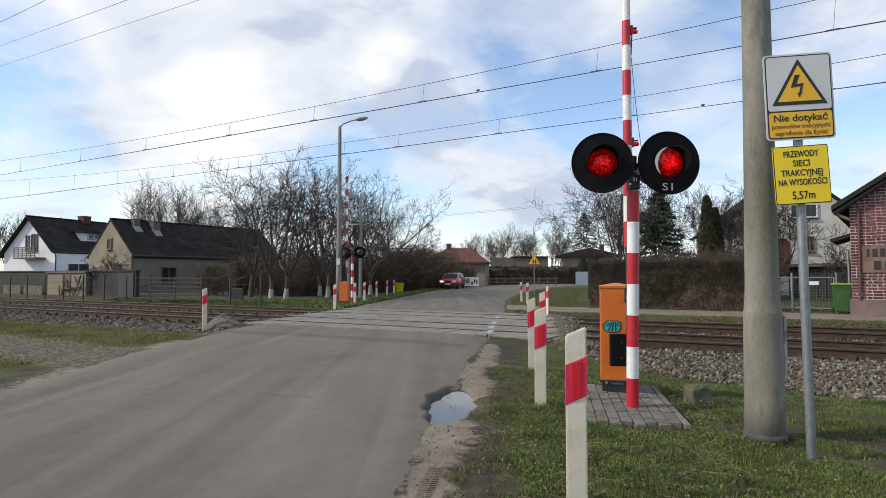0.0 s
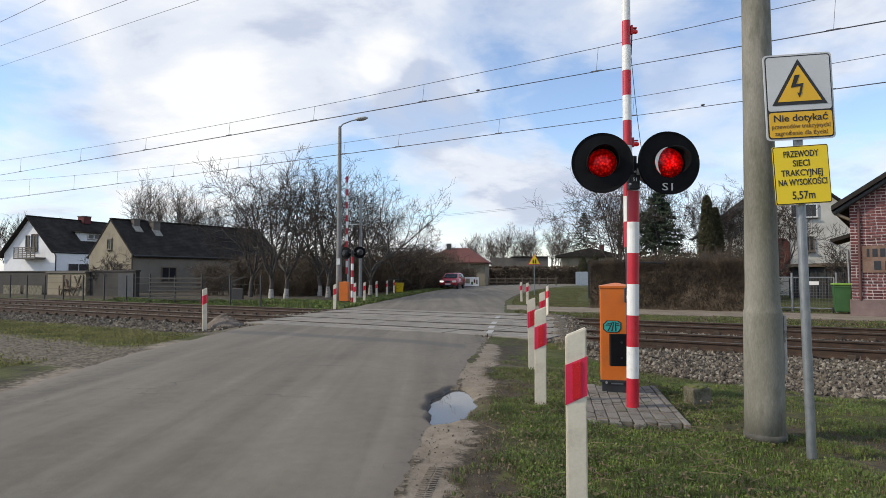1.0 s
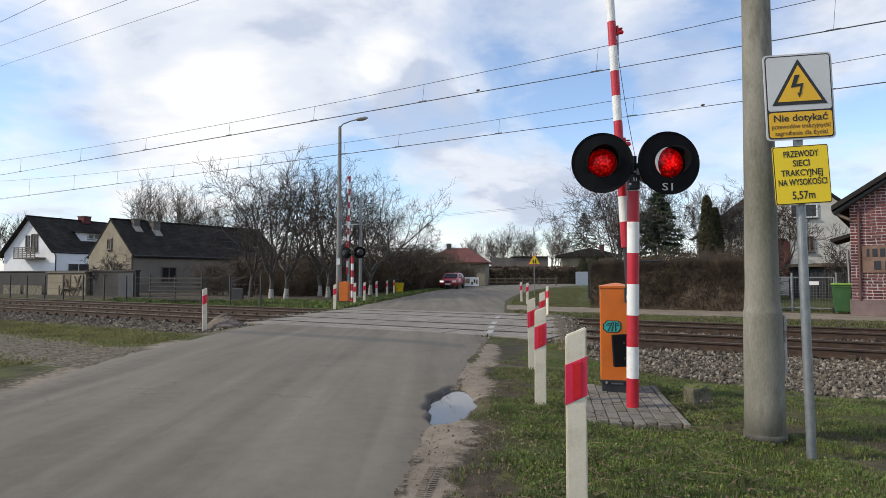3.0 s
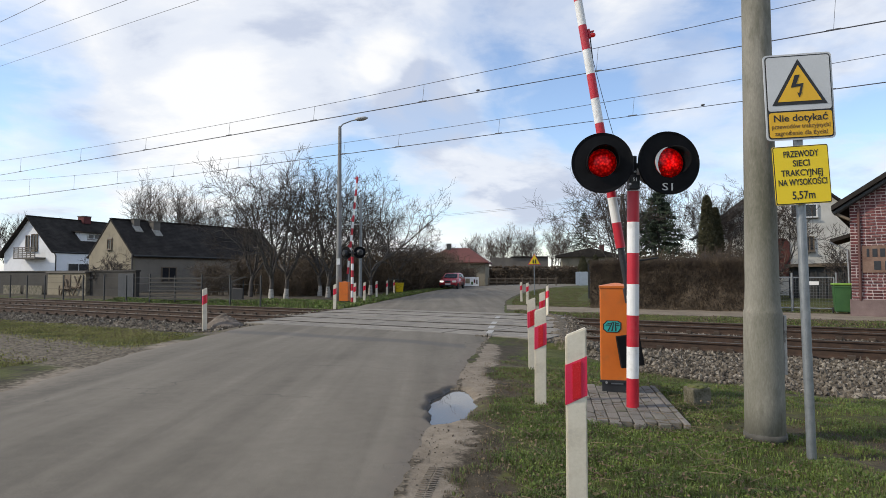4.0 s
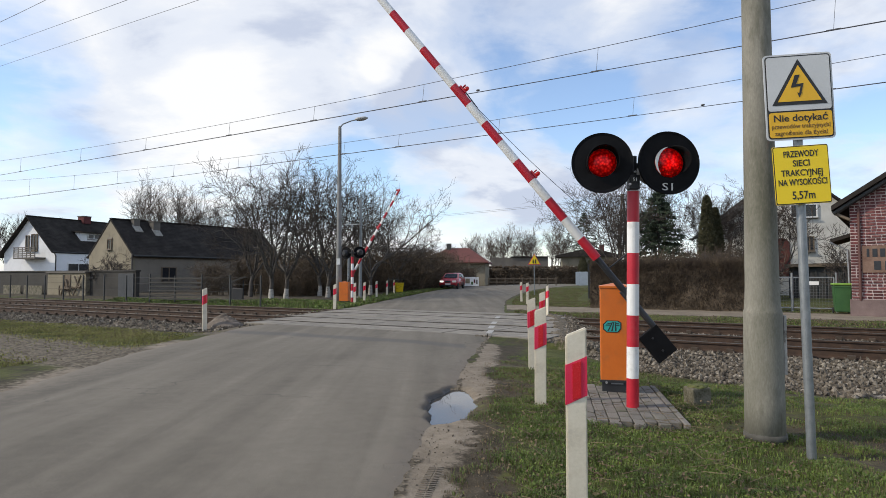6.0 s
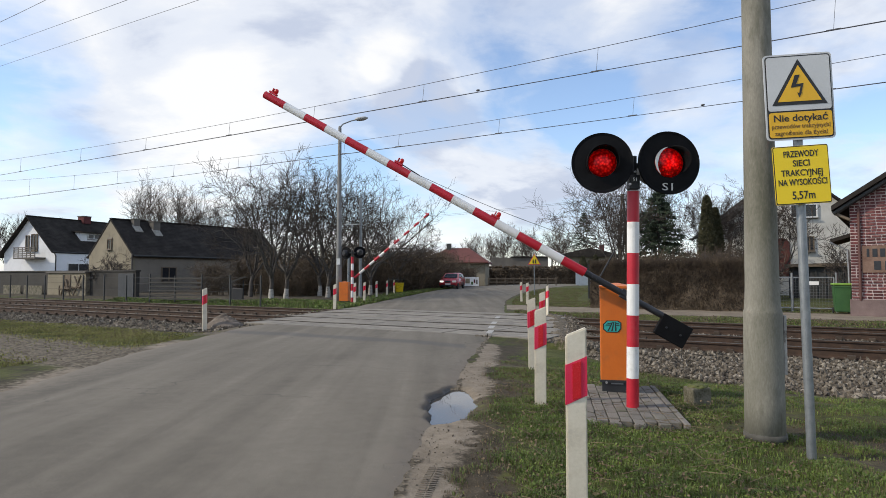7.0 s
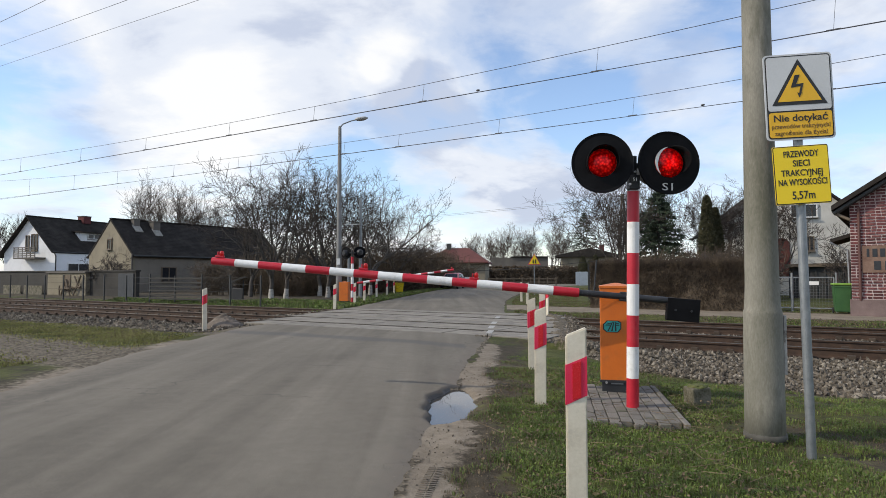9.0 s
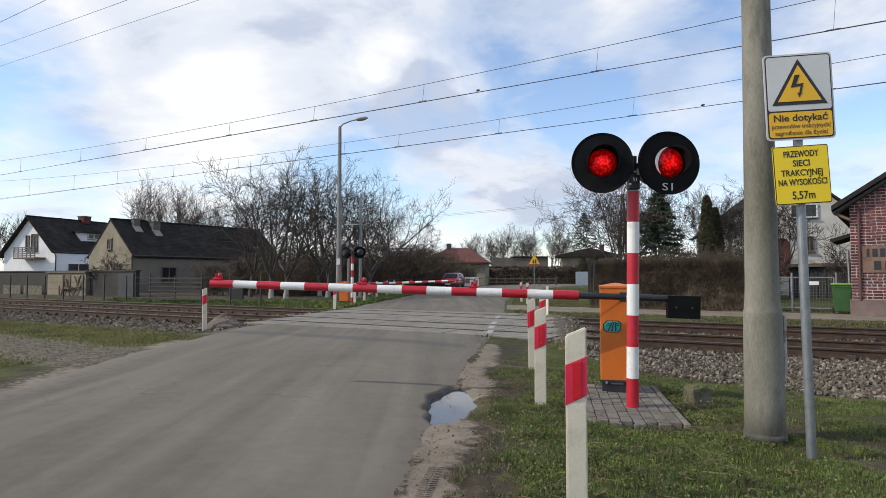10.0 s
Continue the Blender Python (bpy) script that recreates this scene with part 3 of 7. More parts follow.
def railway(centre):
    """One track: ballast bed, sleepers, two rails with their clips."""
    tr = thing("railway_track", TRACK @ pose(0, centre, 0), "rusty railway track with polished railheads on grey ballast", "railway track", "pair of tracks", "structure")
    for off in (-0.75, 0.75):
        bm = bmesh.new()
        prism(bm, [(x + off, z) for x, z in rail_profile()], -62, 95)
        rail = part("rail", bm, M_RAIL, tr, m=pose(0, 0, 0, 0, 0, 90))
        bm = bmesh.new()
        prism(bm, [(off - 0.033, -0.006), (off + 0.033, -0.006), (off + 0.028, 0.0), (off - 0.028, 0.0)], -62, 95)
        head = part("railhead", bm, M_RAILHEAD, tr, "bright worn railhead")
        head.matrix_basis = rail.matrix_basis
    bm = bmesh.new()
    box(bm, (0, 0, -0.255), (0.26, 2.5, 0.13), 0.015)
    for off in (-0.75, 0.75):
        for side in (-0.11, 0.11):
            box(bm, (0, off + side, -0.135), (0.12, 0.075, 0.075), 0.008)
    proto = part("sleeper", bm, M_SLEEPER, tr)
    k = 0
    for i in range(-72, 34):
        x = i * 0.62 + 0.17
        if -12.9 < x < -4.2:
            continue
        ob = proto if k == 0 else proto.copy()
        if k:
            scene.collection.objects.link(ob)
        ob.matrix_basis = pose(x, 0, 0, 0, 0, random.uniform(-0.6, 0.6))
        k += 1
    return tr


railway(13.35)
railway(17.05)


def stone_mesh(name, count, spots, size, mat):
    """Loose broken stones, each an uneven little block."""
    rnd = random.Random(name + str(count))
    base = [Vector(v) for v in ((1, 0, 0), (-1, 0, 0), (0, 1, 0), (0, -1, 0), (0, 0, 1), (0, 0, -1))]
    tri = ((0, 2, 4), (2, 1, 4), (1, 3, 4), (3, 0, 4), (2, 0, 5), (1, 2, 5), (3, 1, 5), (0, 3, 5))
    verts, faces = [], []
    for _ in range(count):
        p = spots(rnd)
        s = size * rnd.uniform(0.55, 1.35)
        q = Euler((rnd.uniform(0, 6), rnd.uniform(0, 6), rnd.uniform(0, 6))).to_matrix()
        dims = (rnd.uniform(0.7, 1.2), rnd.uniform(0.6, 1.0), rnd.uniform(0.45, 0.8))
        start = len(verts)
        for v in base:
            w = Vector((v.x * dims[0], v.y * dims[1], v.z * dims[2])) * rnd.uniform(0.75, 1.2)
            verts.append(q @ w * s + p)
        faces += [tuple(start + i for i in f) for f in tri]
    return finish(name, data_mesh(name, verts, faces), mat)


def bed_spot(lo, hi, near, toe=9.2):
    def spot(rnd):
        while True:
            x = rnd.uniform(lo, hi)
            d = toe + (19.0 - toe) * rnd.random() ** near
            if -13.1 - 0.33 * (d - 12.5) < x < -4.55 - 0.33 * (d - 12.5) and 11.5 < d < 18.8:
                continue
            h, _, stony, _ = ground_zones(*on_track(x, d).xy)
            if h > (-0.012 if x > -7 and d > 11.3 else -0.06) or stony < 0.4:
                continue
            return on_track(x, d, h + rnd.uniform(0.0, 0.035))
    return spot


def island_stone():
    m = surf("broken_ballast", [(0.07, 0.057, 0.042), (0.155, 0.132, 0.102), (0.27, 0.238, 0.193)], 5, 45, 0.92, 0.0)
    t = m.node_tree
    b = t.nodes["Principled BSDF"]
    geo = t.nodes.new("ShaderNodeNewGeometry")
    shade = ramp(t, geo.outputs["Random Per Island"], [(0.0, (0.020, 0.015, 0.010)), (0.35, (0.070, 0.056, 0.040)), (0.8, (0.165, 0.138, 0.103)), (1.0, (0.35, 0.312, 0.255))])
    old = b.inputs["Base Color"].links[0].from_socket
    t.links.new(mix(t, 0.7, old, shade), b.inputs["Base Color"])
    return m


M_BALLAST = island_stone()
tagged(stone_mesh("ballast_near_stones", 30000, bed_spot(-7.0, 8.5, 1.7, 8.6), 0.040, M_BALLAST), "broken grey ballast stones along the track", "ballast", kind="stuff")
tagged(stone_mesh("ballast_far_stones", 14000, bed_spot(-34, -11.5, 1.6), 0.048, M_BALLAST), "broken grey ballast stones along the track", "ballast", kind="stuff")


def crossing_slabs():
    """Concrete slabs between and beside the rails where the road crosses."""
    top = thing("level_crossing_deck", TRACK, "pale worn concrete slabs between the rails of the crossing", "crossing deck", kind="structure")
    strips = ((11.6, 12.50), (12.72, 13.98), (14.22, 15.16), (15.22, 16.18), (16.42, 17.68), (17.92, 18.7))
    lengths = 1.21
    for lo, hi in strips:
        bm = bmesh.new()
        box(bm, (0, 0, -0.07), (lengths - 0.018, hi - lo - 0.02, 0.14), 0.008)
        first = None
        for i in range(7):
            if first is None:
                ob = first = part("slab", bm, M_SLAB, top)
            else:
                ob = first.copy()
                scene.collection.objects.link(ob)
            start = -13.05 - 0.33 * (lo - 12.5)
            ob.matrix_basis = pose(start + (i + 0.5) * lengths, (lo + hi) / 2, random.uniform(0.008, 0.016), random.uniform(-0.25, 0.25), random.uniform(-0.2, 0.2))
    # Added dark strips: the shade of the rail grooves put into colour.
    for rail_y in (12.60, 14.10, 16.30, 17.80):
        for side in (-1, 1):
            bm = bmesh.new()
            box(bm, (-8.85 - 0.33 * (rail_y - 12.5), rail_y + side * 0.078, -0.022), (8.4, 0.072, 0.064), 0.004)
            part("groove_shade_strip", bm, M_GROOVESHADE, top, "dark strip standing for the shaded groove beside the rail")
    return top


crossing_slabs()


def paint_dashes():
    for x, y in ((1.03, 13.6), (1.17, 14.9), (1.34, 16.2), (1.62, 18.3)):
        bm = bmesh.new()
        box(bm, (0, 0, 0), (0.13, 0.72, 0.004))
        tagged(part("painted_dash", bm, M_WORNPAINT, m=pose(x, y, 0.014, 0, 0, -9)), "worn white paint dash on the crossing slabs", "road marking", "crossing paint dashes", "structure")


paint_dashes()


# ---- overhead line ----
WIRES = pose(0, 0, 0, 0, 0, -31.12)


def overhead(centre, contact, low, mid, sag, hangers, clamp_at):
    line = thing("overhead_line", WIRES @ pose(0, centre, 0), "overhead contact wires hung by droppers from a catenary", "overhead wire", "overhead lines")
    carry = lambda x: low + ((x - mid) / 30.0) ** 2 * sag
    t = Tubes(5)
    t.add([Vector((x, 0, carry(x))) for x in range(-84, 44, 3)], [0.007] * 43)
    finish("catenary", t.mesh("catenary"), M_CABLE, line)
    for off in (-0.02, 0.02):
        t = Tubes(5)
        t.add([Vector((x, off, contact + 0.00008 * (x - mid) ** 2 * (off > 0))) for x in range(-84, 44, 8)], [0.0075] * 16)
        finish("contact_wire", t.mesh("contact_wire"), M_CABLE, line)
    bm = bmesh.new()
    bmesh.ops.create_icosphere(bm, subdivisions=2, radius=0.036, matrix=Matrix.Translation((clamp_at, 0, contact + 0.05)) @ Matrix.Diagonal((1.5, 0.7, 0.8, 1)))
    part("wire_clamp", bm, M_CABLE, line)
    for x in hangers:
        t = Tubes(4)
        t.add([Vector((x, 0, contact)), Vector((x + 0.05, 0, carry(x)))], [0.005] * 2)
        t.add([Vector((x - 0.12, 0, contact + 0.02)), Vector((x + 0.12, 0, contact + 0.02))], [0.014] * 2)
        finish("dropper", t.mesh("dropper"), M_CABLE, line)
    return line


overhead(13.45, 5.82, 6.235, -15.5, 0.855, (-39.6, -34.7, -29.9, -25.1, -20.8, -16.3, -12.6, -8.75, -4.1, 0.4, 5.0, 9.8), -7.1)
overhead(17.07, 5.64, 6.055, -14.3, 0.87, (-41.5, -36.9, -32.4, -28.6, -24.3, -20.1, -14.5, -12.1, -8.3, -4.2, 0.4, 5.2, 10.0), -2.4)


# ---- the near barrier, its signal and the poles ----
def arm_frame(angle):
    """Turn of a boom that lies along -x when down."""
    return Matrix.Rotation(radians(angle), 4, "Y")


def barrier(name_label, m, pivot, length, first, stripes, radius, lamps, group, box_size=(0.32, 0.34, 1.02)):
    """A barrier drive with a boom; the boom turns about y at the pivot."""
    g = thing("barrier_gate", m, name_label, "level crossing barrier", group)
    sx, sy, sz = box_size
    bm = bmesh.new()
    box(bm, (0, 0, 0.13 + sz / 2), (sx, sy, sz), 0.012)
    housing = part("housing", bm, M_ORANGE, g)
    bm = bmesh.new()
    z = 0.13 + sz
    w, d = sx / 2 + 0.008, sy / 2 + 0.008
    ring = [bm.verts.new(v) for v in ((-w, -d, z), (w, -d, z), (w, d, z), (-w, d, z))]
    up = [bm.verts.new((v.co.x, v.co.y, z + 0.022)) for v in ring]
    tip = [bm.verts.new((-w * 0.1, -d * 0.1, z + 0.055)), bm.verts.new((w * 0.1, d * 0.1, z + 0.055))]
    bm.faces.new(ring)
    for i in range(4):
        bm.faces.new((ring[i], ring[(i + 1) % 4], up[(i + 1) % 4], up[i]))
    bm.faces.new((up[0], up[1], tip[0]))
    bm.faces.new((up[1], up[2], tip[1], tip[0]))
    bm.faces.new((up[2], up[3], tip[1]))
    bm.faces.new((up[3], up[0], tip[0], tip[1]))
    part("lid", bm, M_ORANGE, g)
    bm = bmesh.new()
    box(bm, (0, 0, 0.065), (sx - 0.03, sy - 0.03, 0.13), 0.006)
    box(bm, (0, -sy / 2 + 0.005, 0.125), (sx + 0.01, 0.03, 0.028), 0.003)
    part("base_frame", bm, M_BLACK, g, "black steel foot")
    bm = bmesh.new()
    box(bm, (0, -sy / 2 + 0.012, 0.10), (sx * 0.36, 0.02, 0.012))
    part("foot_slot", bm, M_STEEL, g)
    for zz in (0.30, 0.62, 0.94):
        bm = bmesh.new()
        rod(bm, (-sx / 2 + 0.03, -sy / 2 - 0.004, zz), (-sx / 2 + 0.03, -sy / 2 + 0.01, zz), 0.008, n=8)
        part("door_screw", bm, M_ORANGE, g)
    for side in (-1, 1):
        bm = bmesh.new()
        rod(bm, (side * (sx / 2 - 0.06), -sy / 2 + 0.0, 0.112), (side * (sx / 2 - 0.06), -sy / 2 - 0.02, 0.112), 0.014, n=8)
        part("anchor_bolt", bm, M_BOLT, g)
    shaft = bmesh.new()
    rod(shaft, (pivot[0], pivot[1] - 0.09, pivot[2]), (pivot[0], -sy / 2 + 0.02, pivot[2]), 0.032, n=16)
    part("shaft", shaft, M_BOLT, g)
    s = -1.0
    bm = bmesh.new()
    rod(bm, (s * -0.46, 0, 0), (s * (first + 0.06), 0, 0), 0.034, n=14)
    box(bm, (s * 0.02, 0, 0), (0.16, 0.05, 0.10), 0.012)
    for k in range(3):
        rod(bm, (s * (first - 0.04 - 0.05 * k), -0.045, 0), (s * (first - 0.04 - 0.05 * k), 0.045, 0), 0.011, n=8)
    arm = part("arm", bm, M_BLACK, g, "black boom carrier with counterweight")
    bm = bmesh.new()
    box(bm, (s * -0.55, 0, -0.085), (0.33, 0.075, 0.235), 0.008)
    part("counterweight", bm, M_BLACKMATT, arm)
    for k in (-0.63, -0.47):
        bm = bmesh.new()
        rod(bm, (s * k, -0.03, -0.09), (s * k, -0.045, -0.09), 0.012, n=8)
        part("weight_bolt", bm, M_BLACK, arm)
    step = (length - first) / stripes
    for i in range(stripes):
        a, b = first + i * step, first + (i + 1) * step
        ra, rb = radius * (1 - 0.16 * i / stripes), radius * (1 - 0.16 * (i + 1) / stripes)
        bm = bmesh.new()
        rod(bm, (s * a, 0, 0), (s * b, 0, 0), ra, rb, 20, caps=i in (0, stripes - 1))
        part("boom_stripe", bm, M_RED if i % 2 == 0 else M_WHITE, arm, "red painted band" if i % 2 == 0 else "white painted band", smooth=False)
    for r in lamps:
        bm = bmesh.new()
        zr = radius * 0.9
        box(bm, (s * (r + 0.02), 0, zr + 0.012), (0.10, 0.040, 0.024), 0.006)
        part("lamp_foot", bm, M_RED, arm)
        bm = bmesh.new()
        turned(bm, [(0.022, 0), (0.024, 0.030), (0.019, 0.048), (0.009, 0.055), (0.0, 0.056)], 16, Matrix.Translation((s * r, 0, zr + 0.020)))
        part("boom_lamp", bm, M_ARMLAMP, arm, "red glowing warning lamp", smooth=True)
        bm = bmesh.new()
        box(bm, (s * (r + 0.038), 0, zr + 0.045), (0.012, 0.040, 0.040), 0.004)
        part("lamp_back", bm, M_RED, arm)
    bm = bmesh.new()
    rod(bm, (s * 0.36, 0.02, 0.03), (s * 0.36, 0.02, 0.36), 0.009, n=8)
    part("stay_post", bm, M_BLACK, arm)
    t = Tubes(4)
    a, b = Vector((s * 0.36, 0.02, 0.35)), Vector((s * (lamps[1] - 0.25), 0, radius * 0.95))
    t.add([a + (b - a) * (i / 10) - Vector((0, 0, 0.04 * math.sin(math.pi * i / 10))) for i in range(11)], [0.0035] * 11)
    t.add([b, b + Vector((s * 0.22, 0, 0.012))], [0.008, 0.008])
    finish("stay_wire", t.mesh("stay_wire"), M_BLACK, arm)
    arm.matrix_basis = Matrix.Translation(pivot)
    return g, arm


BARRIER_AT = pose(1.905, 6.80, -0.005, 0, 0, -13.9)
barrier_near, arm_near = barrier("orange barrier drive with a striped red and white boom", BARRIER_AT, Vector((0.1245, -0.3315, 1.03)), 4.54, 0.522, 15, 0.049, (1.61, 2.815, 4.44), "crossing barriers", box_size=(0.345, 0.36, 0.99))


def drive_sticker(parent):
    """A small eight-sided teal badge with a plain road sign drawn on it."""
    at = Matrix.Translation((-0.047, -0.1825, 0.707))
    shape = ((-0.095, -0.03), (-0.06, -0.062), (0.06, -0.062), (0.095, -0.02), (0.095, 0.045), (0.06, 0.066), (-0.055, 0.066), (-0.095, 0.025))
    for grow, y, mat, nm in ((1.0, 0.0, M_INK, "badge_rim"), (0.88, -0.002, M_TEAL, "badge")):
        bm = bmesh.new()
        prism(bm, [(x * grow, z * grow) for x, z in shape], y - 0.0015, y)
        part(nm, bm, mat, parent, "teal badge on the drive" if nm == "badge" else "", at)
    for quad in (((-0.05, -0.048), (-0.036, -0.048), (0.008, 0.052), (0.0, 0.052)), ((-0.012, -0.048), (0.004, -0.048), (0.022, 0.052), (0.014, 0.052)), ((0.03, -0.048), (0.044, -0.048), (0.036, 0.052), (0.029, 0.052)),
                 ((-0.07, 0.012), (-0.022, 0.012), (-0.018, 0.022), (-0.064, 0.022)), ((0.04, 0.012), (0.075, 0.012), (0.075, 0.022), (0.04, 0.022)), ((-0.05, 0.032), (-0.012, 0.032), (-0.008, 0.04), (-0.044, 0.04)), ((0.04, 0.032), (0.07, 0.032), (0.066, 0.04), (0.04, 0.04))):
        bm = bmesh.new()
        prism(bm, quad, -0.0055, -0.0036)
        part("badge_bar", bm, M_INK, parent, m=at)


drive_sticker(barrier_near)


def lens_material():
    """Frosted red glass: it glows by the light that stands behind it."""
    m = bpy.data.materials.new("frosted_red_glass")
    m.use_nodes = True
    t = m.node_tree
    t.nodes.clear()
    co = t.nodes.new("ShaderNodeTexCoord").outputs["Object"]
    v = t.nodes.new("ShaderNodeTexVoronoi")
    v.inputs["Scale"].default_value = 38
    t.links.new(co, v.inputs["Vector"])
    facets = ramp(t, v.outputs["Distance"], [(0.08, (1.0, 0.075, 0.04)), (0.42, (0.85, 0.012, 0.014)), (0.8, (0.34, 0.002, 0.004))])
    through_glass = t.nodes.new("ShaderNodeBsdfTranslucent")
    t.links.new(facets, through_glass.inputs[0])
    skin = node(t, "ShaderNodeBsdfDiffuse", Color=(0.012, 0.001, 0.0015, 1))
    both = t.nodes.new("ShaderNodeAddShader")
    t.links.new(through_glass.outputs[0], both.inputs[0])
    t.links.new(skin.outputs[0], both.inputs[1])
    gloss = node(t, "ShaderNodeBsdfGlossy", Color=(0.9, 0.6, 0.6, 1), Roughness=0.2)
    mx = node(t, "ShaderNodeMixShader", Fac=0.03)
    t.links.new(both.outputs[0], mx.inputs[1])
    t.links.new(gloss.outputs[0], mx.inputs[2])
    o = t.nodes.new("ShaderNodeOutputMaterial")
    t.links.new(mx.outputs[0], o.inputs[0])
    return m


M_LED, M_LENS = glowing("red_signal_light", (1.0, 0.22, 0.18), 15.0), lens_material()


def signal_head(parent, x, z, radius, turn, y=-0.12, crescent=True, hooded=260, case=0.50):
    """A round black board with a hooded, frosted red lens; the light inside moves up to the lens or back into its case."""
    m = Matrix.Translation((x, y, z)) @ pose(0, 0, 0, 90, 0, 0) @ pose(0, 0, 0, 0, turn, 0)
    lens = radius * 0.46
    bm = bmesh.new()
    turned(bm, [(lens + 0.004, -0.02), (radius - 0.03, -0.012), (radius - 0.004, -0.02), (radius, -0.004), (radius - 0.004, 0.012), (radius - 0.03, 0.004), (lens + 0.03, 0.006), (lens + 0.004, 0.006)], 48, m)
    inner = [f for f in bm.faces if len(f.verts) > 4]
    bmesh.ops.delete(bm, geom=inner, context="FACES_ONLY")
    head = part("signal_board", bm, M_BLACKMATT, parent, "round matt black backing board")
    bm = bmesh.new()
    turned(bm, [(0.0, -case), (lens * 0.7, -case), (lens + 0.012, 0.08 - case), (lens + 0.012, -0.012), (lens + 0.006, -0.012), (lens + 0.006, 0.09 - case)], 32, m)
    part("lamp_case", bm, M_BLACK, head)
    bm = bmesh.new()
    n = 40
    rows = []
    for r in (lens + 0.018, lens + 0.010):
        for long in (0, 1):
            row = []
            for k in range(n + 1):
                a = radians(-40 + hooded * k / n)
                reach = 0.02 + 0.13 * max(0.0, math.sin(radians(180 * k / n))) ** 0.6
                row.append(bm.verts.new((r * math.cos(a), r * math.sin(a), 0.004 + long * reach)))
            rows.append(row)
    for a, b in ((0, 1), (1, 3), (3, 2), (2, 0)):
        for k in range(n):
            bm.faces.new((rows[a][k], rows[a][k + 1], rows[b][k + 1], rows[b][k]))
    bmesh.ops.transform(bm, matrix=m, verts=bm.verts)
    part("hood", bm, M_BLACKMATT, head, smooth=True)
    bm = bmesh.new()
    turned(bm, [(lens, 0.0), (lens * 0.86, 0.022), (lens * 0.55, 0.04), (0.0, 0.048)], 32, m)
    part("lens", bm, M_LENS, head, "red signal lens", smooth=True)
    bm = bmesh.new()
    turned(bm, [(0.0, -0.02), (0.038, -0.018), (0.046, -0.006), (0.038, 0.0), (0.0, 0.004)], 24)
    disc = part("led_disc", bm, M_LED, head, "red light source")
    at = m
    # White crescent: sky light through the hood's gap, painted as a thin shape.
    if crescent:
        bm = bmesh.new()
        pts = []
        for k in range(25):
            a = radians(100 + 130 * k / 24)
            pts.append(((lens + 0.008) * math.cos(a), (lens + 0.008) * math.sin(a)))
        for k in range(24, -1, -1):
            a = radians(100 + 130 * k / 24)
            r = lens + 0.006 - 0.026 * math.sin(math.pi * k / 24)
            pts.append((r * math.cos(a), r * math.sin(a)))
        lo = [bm.verts.new((px, py, 0.030)) for px, py in pts]
        hi = [bm.verts.new((px, py, 0.034)) for px, py in pts]
        for k in range(24):
            bm.faces.new((lo[k], lo[k + 1], lo[48 - k], lo[49 - k]))
            bm.faces.new((hi[k], hi[49 - k], hi[48 - k], hi[k + 1]))
            bm.faces.new((lo[k], hi[k], hi[k + 1], lo[k + 1]))
            bm.faces.new((lo[48 - k], hi[48 - k], hi[49 - k], lo[49 - k]))
        bmesh.ops.transform(bm, matrix=m, verts=bm.verts)
        part("hood_gap_light", bm, M_WHITE, head, "white crescent standing for sky light through the hood gap")
    return disc, at


def striped_mast(parent, bands, radius, step, top_red=True):
    for i in range(bands):
        bm = bmesh.new()
        rod(bm, (0, 0, i * step), (0, 0, (i + 1) * step), radius, n=24, caps=i in (0, bands - 1))
        red = (bands - 1 - i) % 2 == 0
        part("mast_band", bm, M_RED if red else M_WHITE, parent, "red painted band" if red else "white painted band")


signal_near = thing("crossing_signal", pose(1.80, 5.90, -0.02, 0, 0.9, 0), "red and white striped mast with two round red warning lights", "level crossing signal", "crossing signals")
striped_mast(signal_near, 7, 0.057, 0.297)
bm = bmesh.new()
box(bm, (0, 0, 2.165), (0.10, 0.11, 0.14), 0.01)
rod(bm, (0, 0, 2.10), (0, 0, 2.42), 0.032, n=14)
rod(bm, (-0.13, 0.03, 2.335), (0.14, 0.03, 2.335), 0.028, n=12)
part("lamp_bracket", bm, M_BLACK, signal_near)
for bx, bz in ((-0.05, 2.14), (0.05, 2.14), (0.0, 2.26), (0.075, 2.20)):
    bm = bmesh.new()
    rod(bm, (bx, -0.05, bz), (bx, -0.075, bz), 0.011, n=8)
    part("bracket_bolt", bm, M_BOLT, signal_near)
bm = bmesh.new()
box(bm, (0.0, -0.06, 2.185), (0.075, 0.004, 0.055))
plate = part("mast_plate", bm, M_INK, signal_near)
lettering("mast_letters", "S1", 0.05, M_WHITE, plate, Matrix.Translation((0, -0.064, 2.185)) @ pose(0, 0, 0, 90, 0, 0))
disc_left, disc_left_at = signal_head(signal_near, -0.330, 2.330, 0.288, -7, crescent=False)
disc_right, disc_right_at = signal_head(signal_near, 0.300, 2.340, 0.302, 5, hooded=125)
lettering("board_letters", "S1", 0.10, surf("grey_letter_paint", [(0.42, 0.43, 0.44), (0.5, 0.5, 0.5)], 8, 60, 0.6, 0.0), signal_near, Matrix.Translation((0.290, -0.145, 2.105)) @ pose(0, 0, 0, 90, 0, 0) @ pose(0, 0, 0, 0, 5, 0), 0.102, bold=0.0002)


